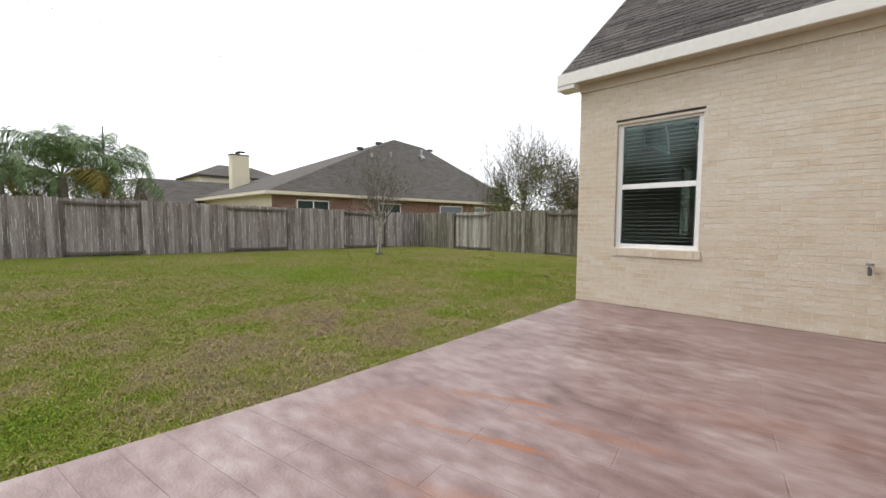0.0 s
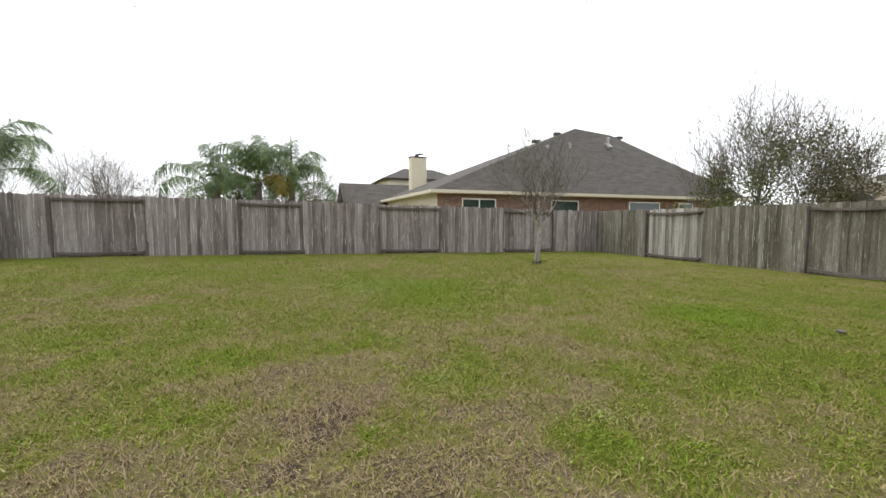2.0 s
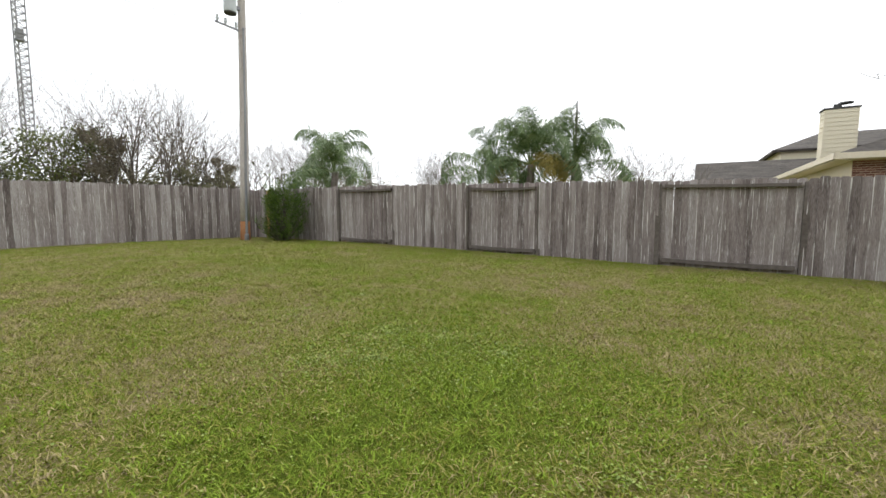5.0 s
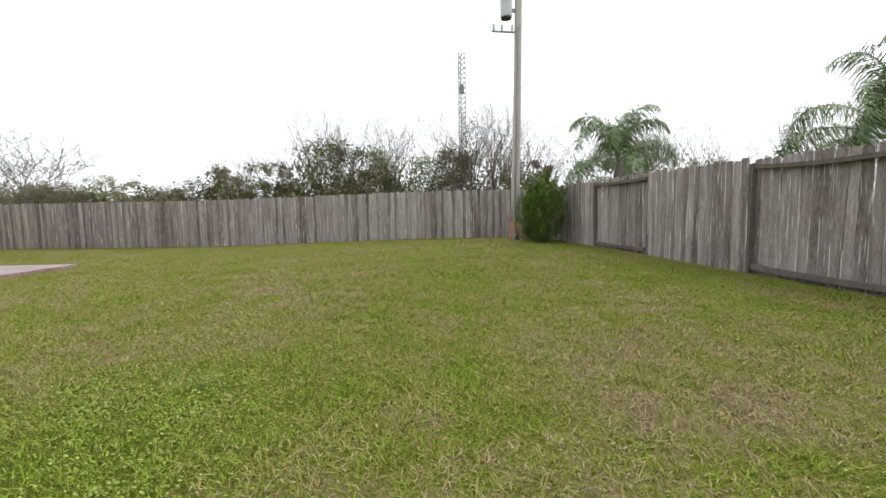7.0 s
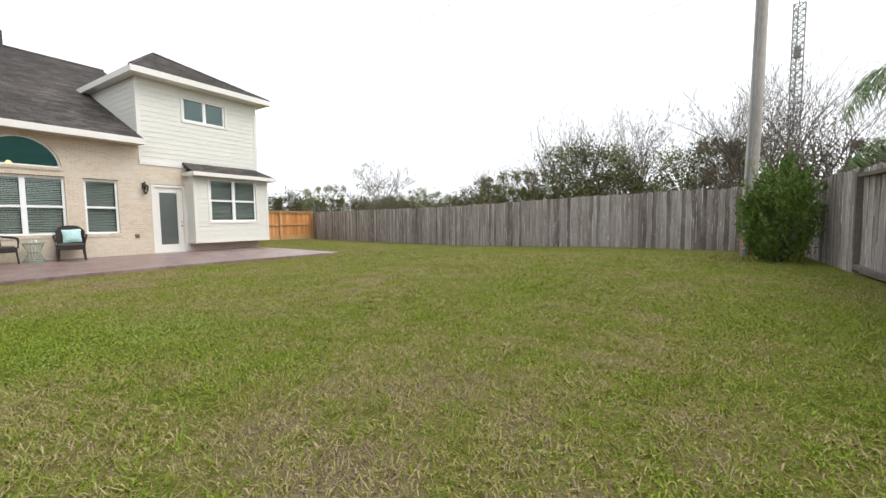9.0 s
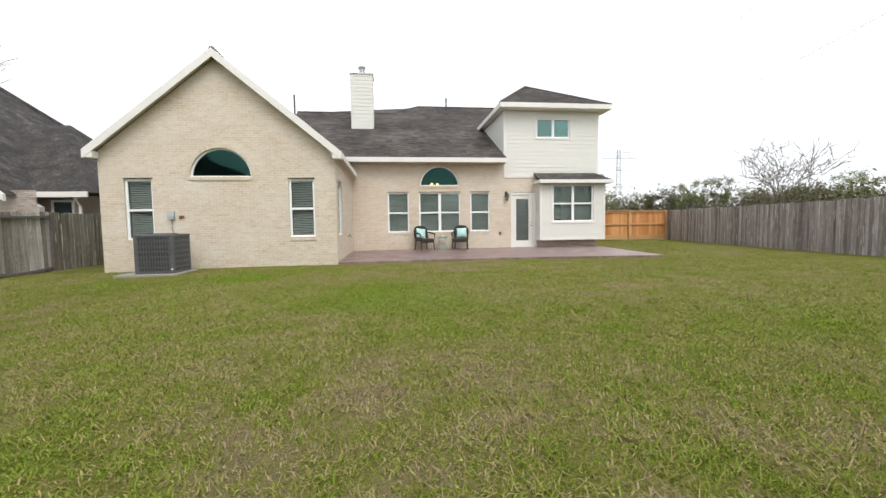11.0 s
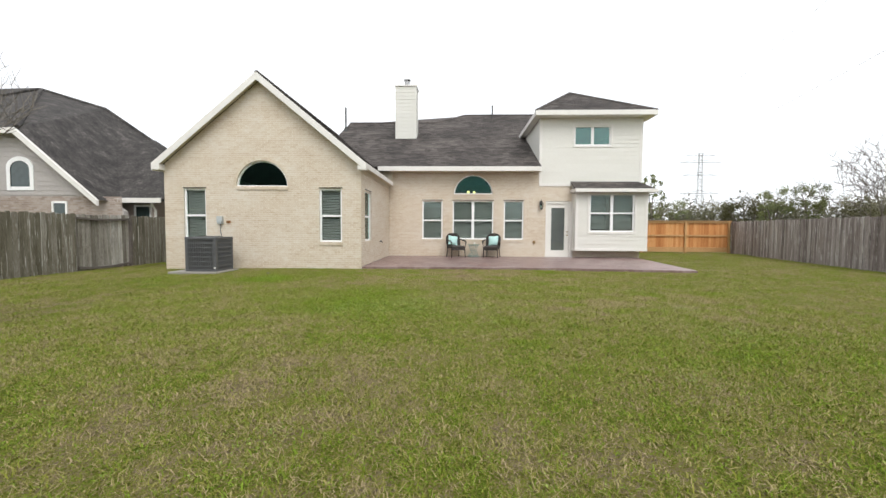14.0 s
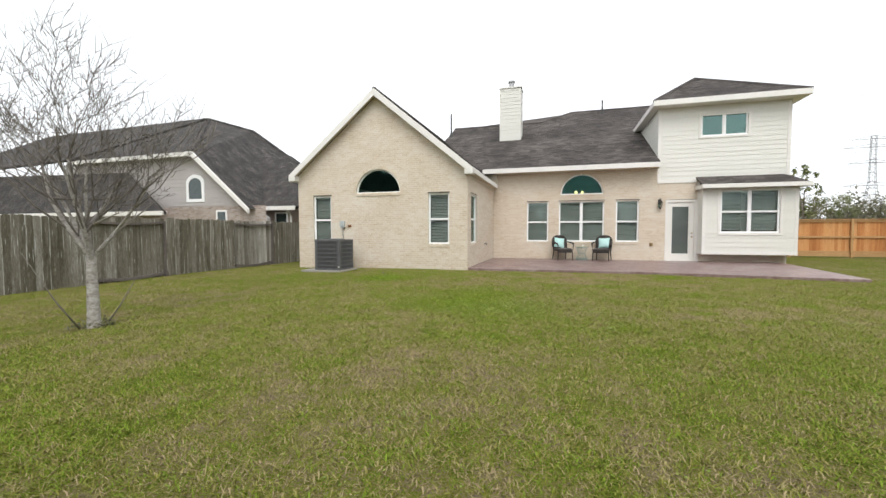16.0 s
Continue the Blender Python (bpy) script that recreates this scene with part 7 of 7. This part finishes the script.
# clover and broad-leaved weeds in patches
M_CLOVER = material("clover_leaves", [(0.12, 0.175, 0.02), (0.19, 0.25, 0.032), (0.28, 0.33, 0.07)], 0.6, (2, 20), random_by="island", spread=0.35)
patches = ((-7.9, 4.4, 0.9), (-8.5, 4.1, 0.8), (-8.4, 3.0, 0.5), (-9.5, 2.9, 0.6), (-8.5, -0.1, 0.8), (-5.0, 4.1, 0.35), (-6.2, 5.0, 0.5), (-7.7, 4.1, 0.6), (-3.9, 4.1, 0.45), (-4.35, 8.3, 0.55), (-2.75, 2.8, 0.2), (-3.05, 4.9, 0.5), (-8.6, 4.6, 0.7), (-8.5, 5.2, 0.9), (-5.5, 8.6, 0.5), (-4.8, 2.1, 0.3), (-10.1, 0.2, 0.9), (-7.4, 6.2, 0.6), (-11.5, 1.5, 0.4), (-12.4, 4.5, 0.25), (-6.5, 2.2, 0.3))
cx, cy = [], []
for a, b, r in patches:
    n = int(1300 * r * r)
    rr = r * np.abs(gen.normal(0, 0.7, n))
    th = gen.uniform(0, 2 * np.pi, n)
    cx.append(a + rr * np.cos(th) * 1.2)
    cy.append(b + rr * np.sin(th))
lx, ly = lawn_points(9000)
cx, cy = np.concatenate(cx + [lx]), np.concatenate(cy + [ly])
n = len(cx)
cz = lawn_z(cx, cy) + gen.uniform(0.008, 0.032, n)
rad = gen.uniform(0.0035, 0.0075, n)
spin = gen.uniform(0, 2 * np.pi, n)
tilt_a, tilt_b = gen.normal(0, 0.35, n), gen.normal(0, 0.35, n)
ring = np.arange(6) * np.pi / 3
vx = cx[:, None] + rad[:, None] * np.cos(ring + spin[:, None])
vy = cy[:, None] + rad[:, None] * np.sin(ring + spin[:, None])
vz = cz[:, None] + (vx - cx[:, None]) * tilt_a[:, None] + (vy - cy[:, None]) * tilt_b[:, None]
me = bpy.data.meshes.new("clover")
me.vertices.add(6 * n)
me.vertices.foreach_set("co", np.stack([vx, vy, vz], 2).ravel())
me.loops.add(6 * n)
me.loops.foreach_set("vertex_index", np.arange(6 * n, dtype=np.int32))
me.polygons.add(n)
me.polygons.foreach_set("loop_start", np.arange(0, 6 * n, 6, dtype=np.int32))
me.materials.append(M_CLOVER)
me.update(calc_edges=True)
tagged(new("clover", me), "bright green clover patches in the lawn", "clover", kind="stuff")
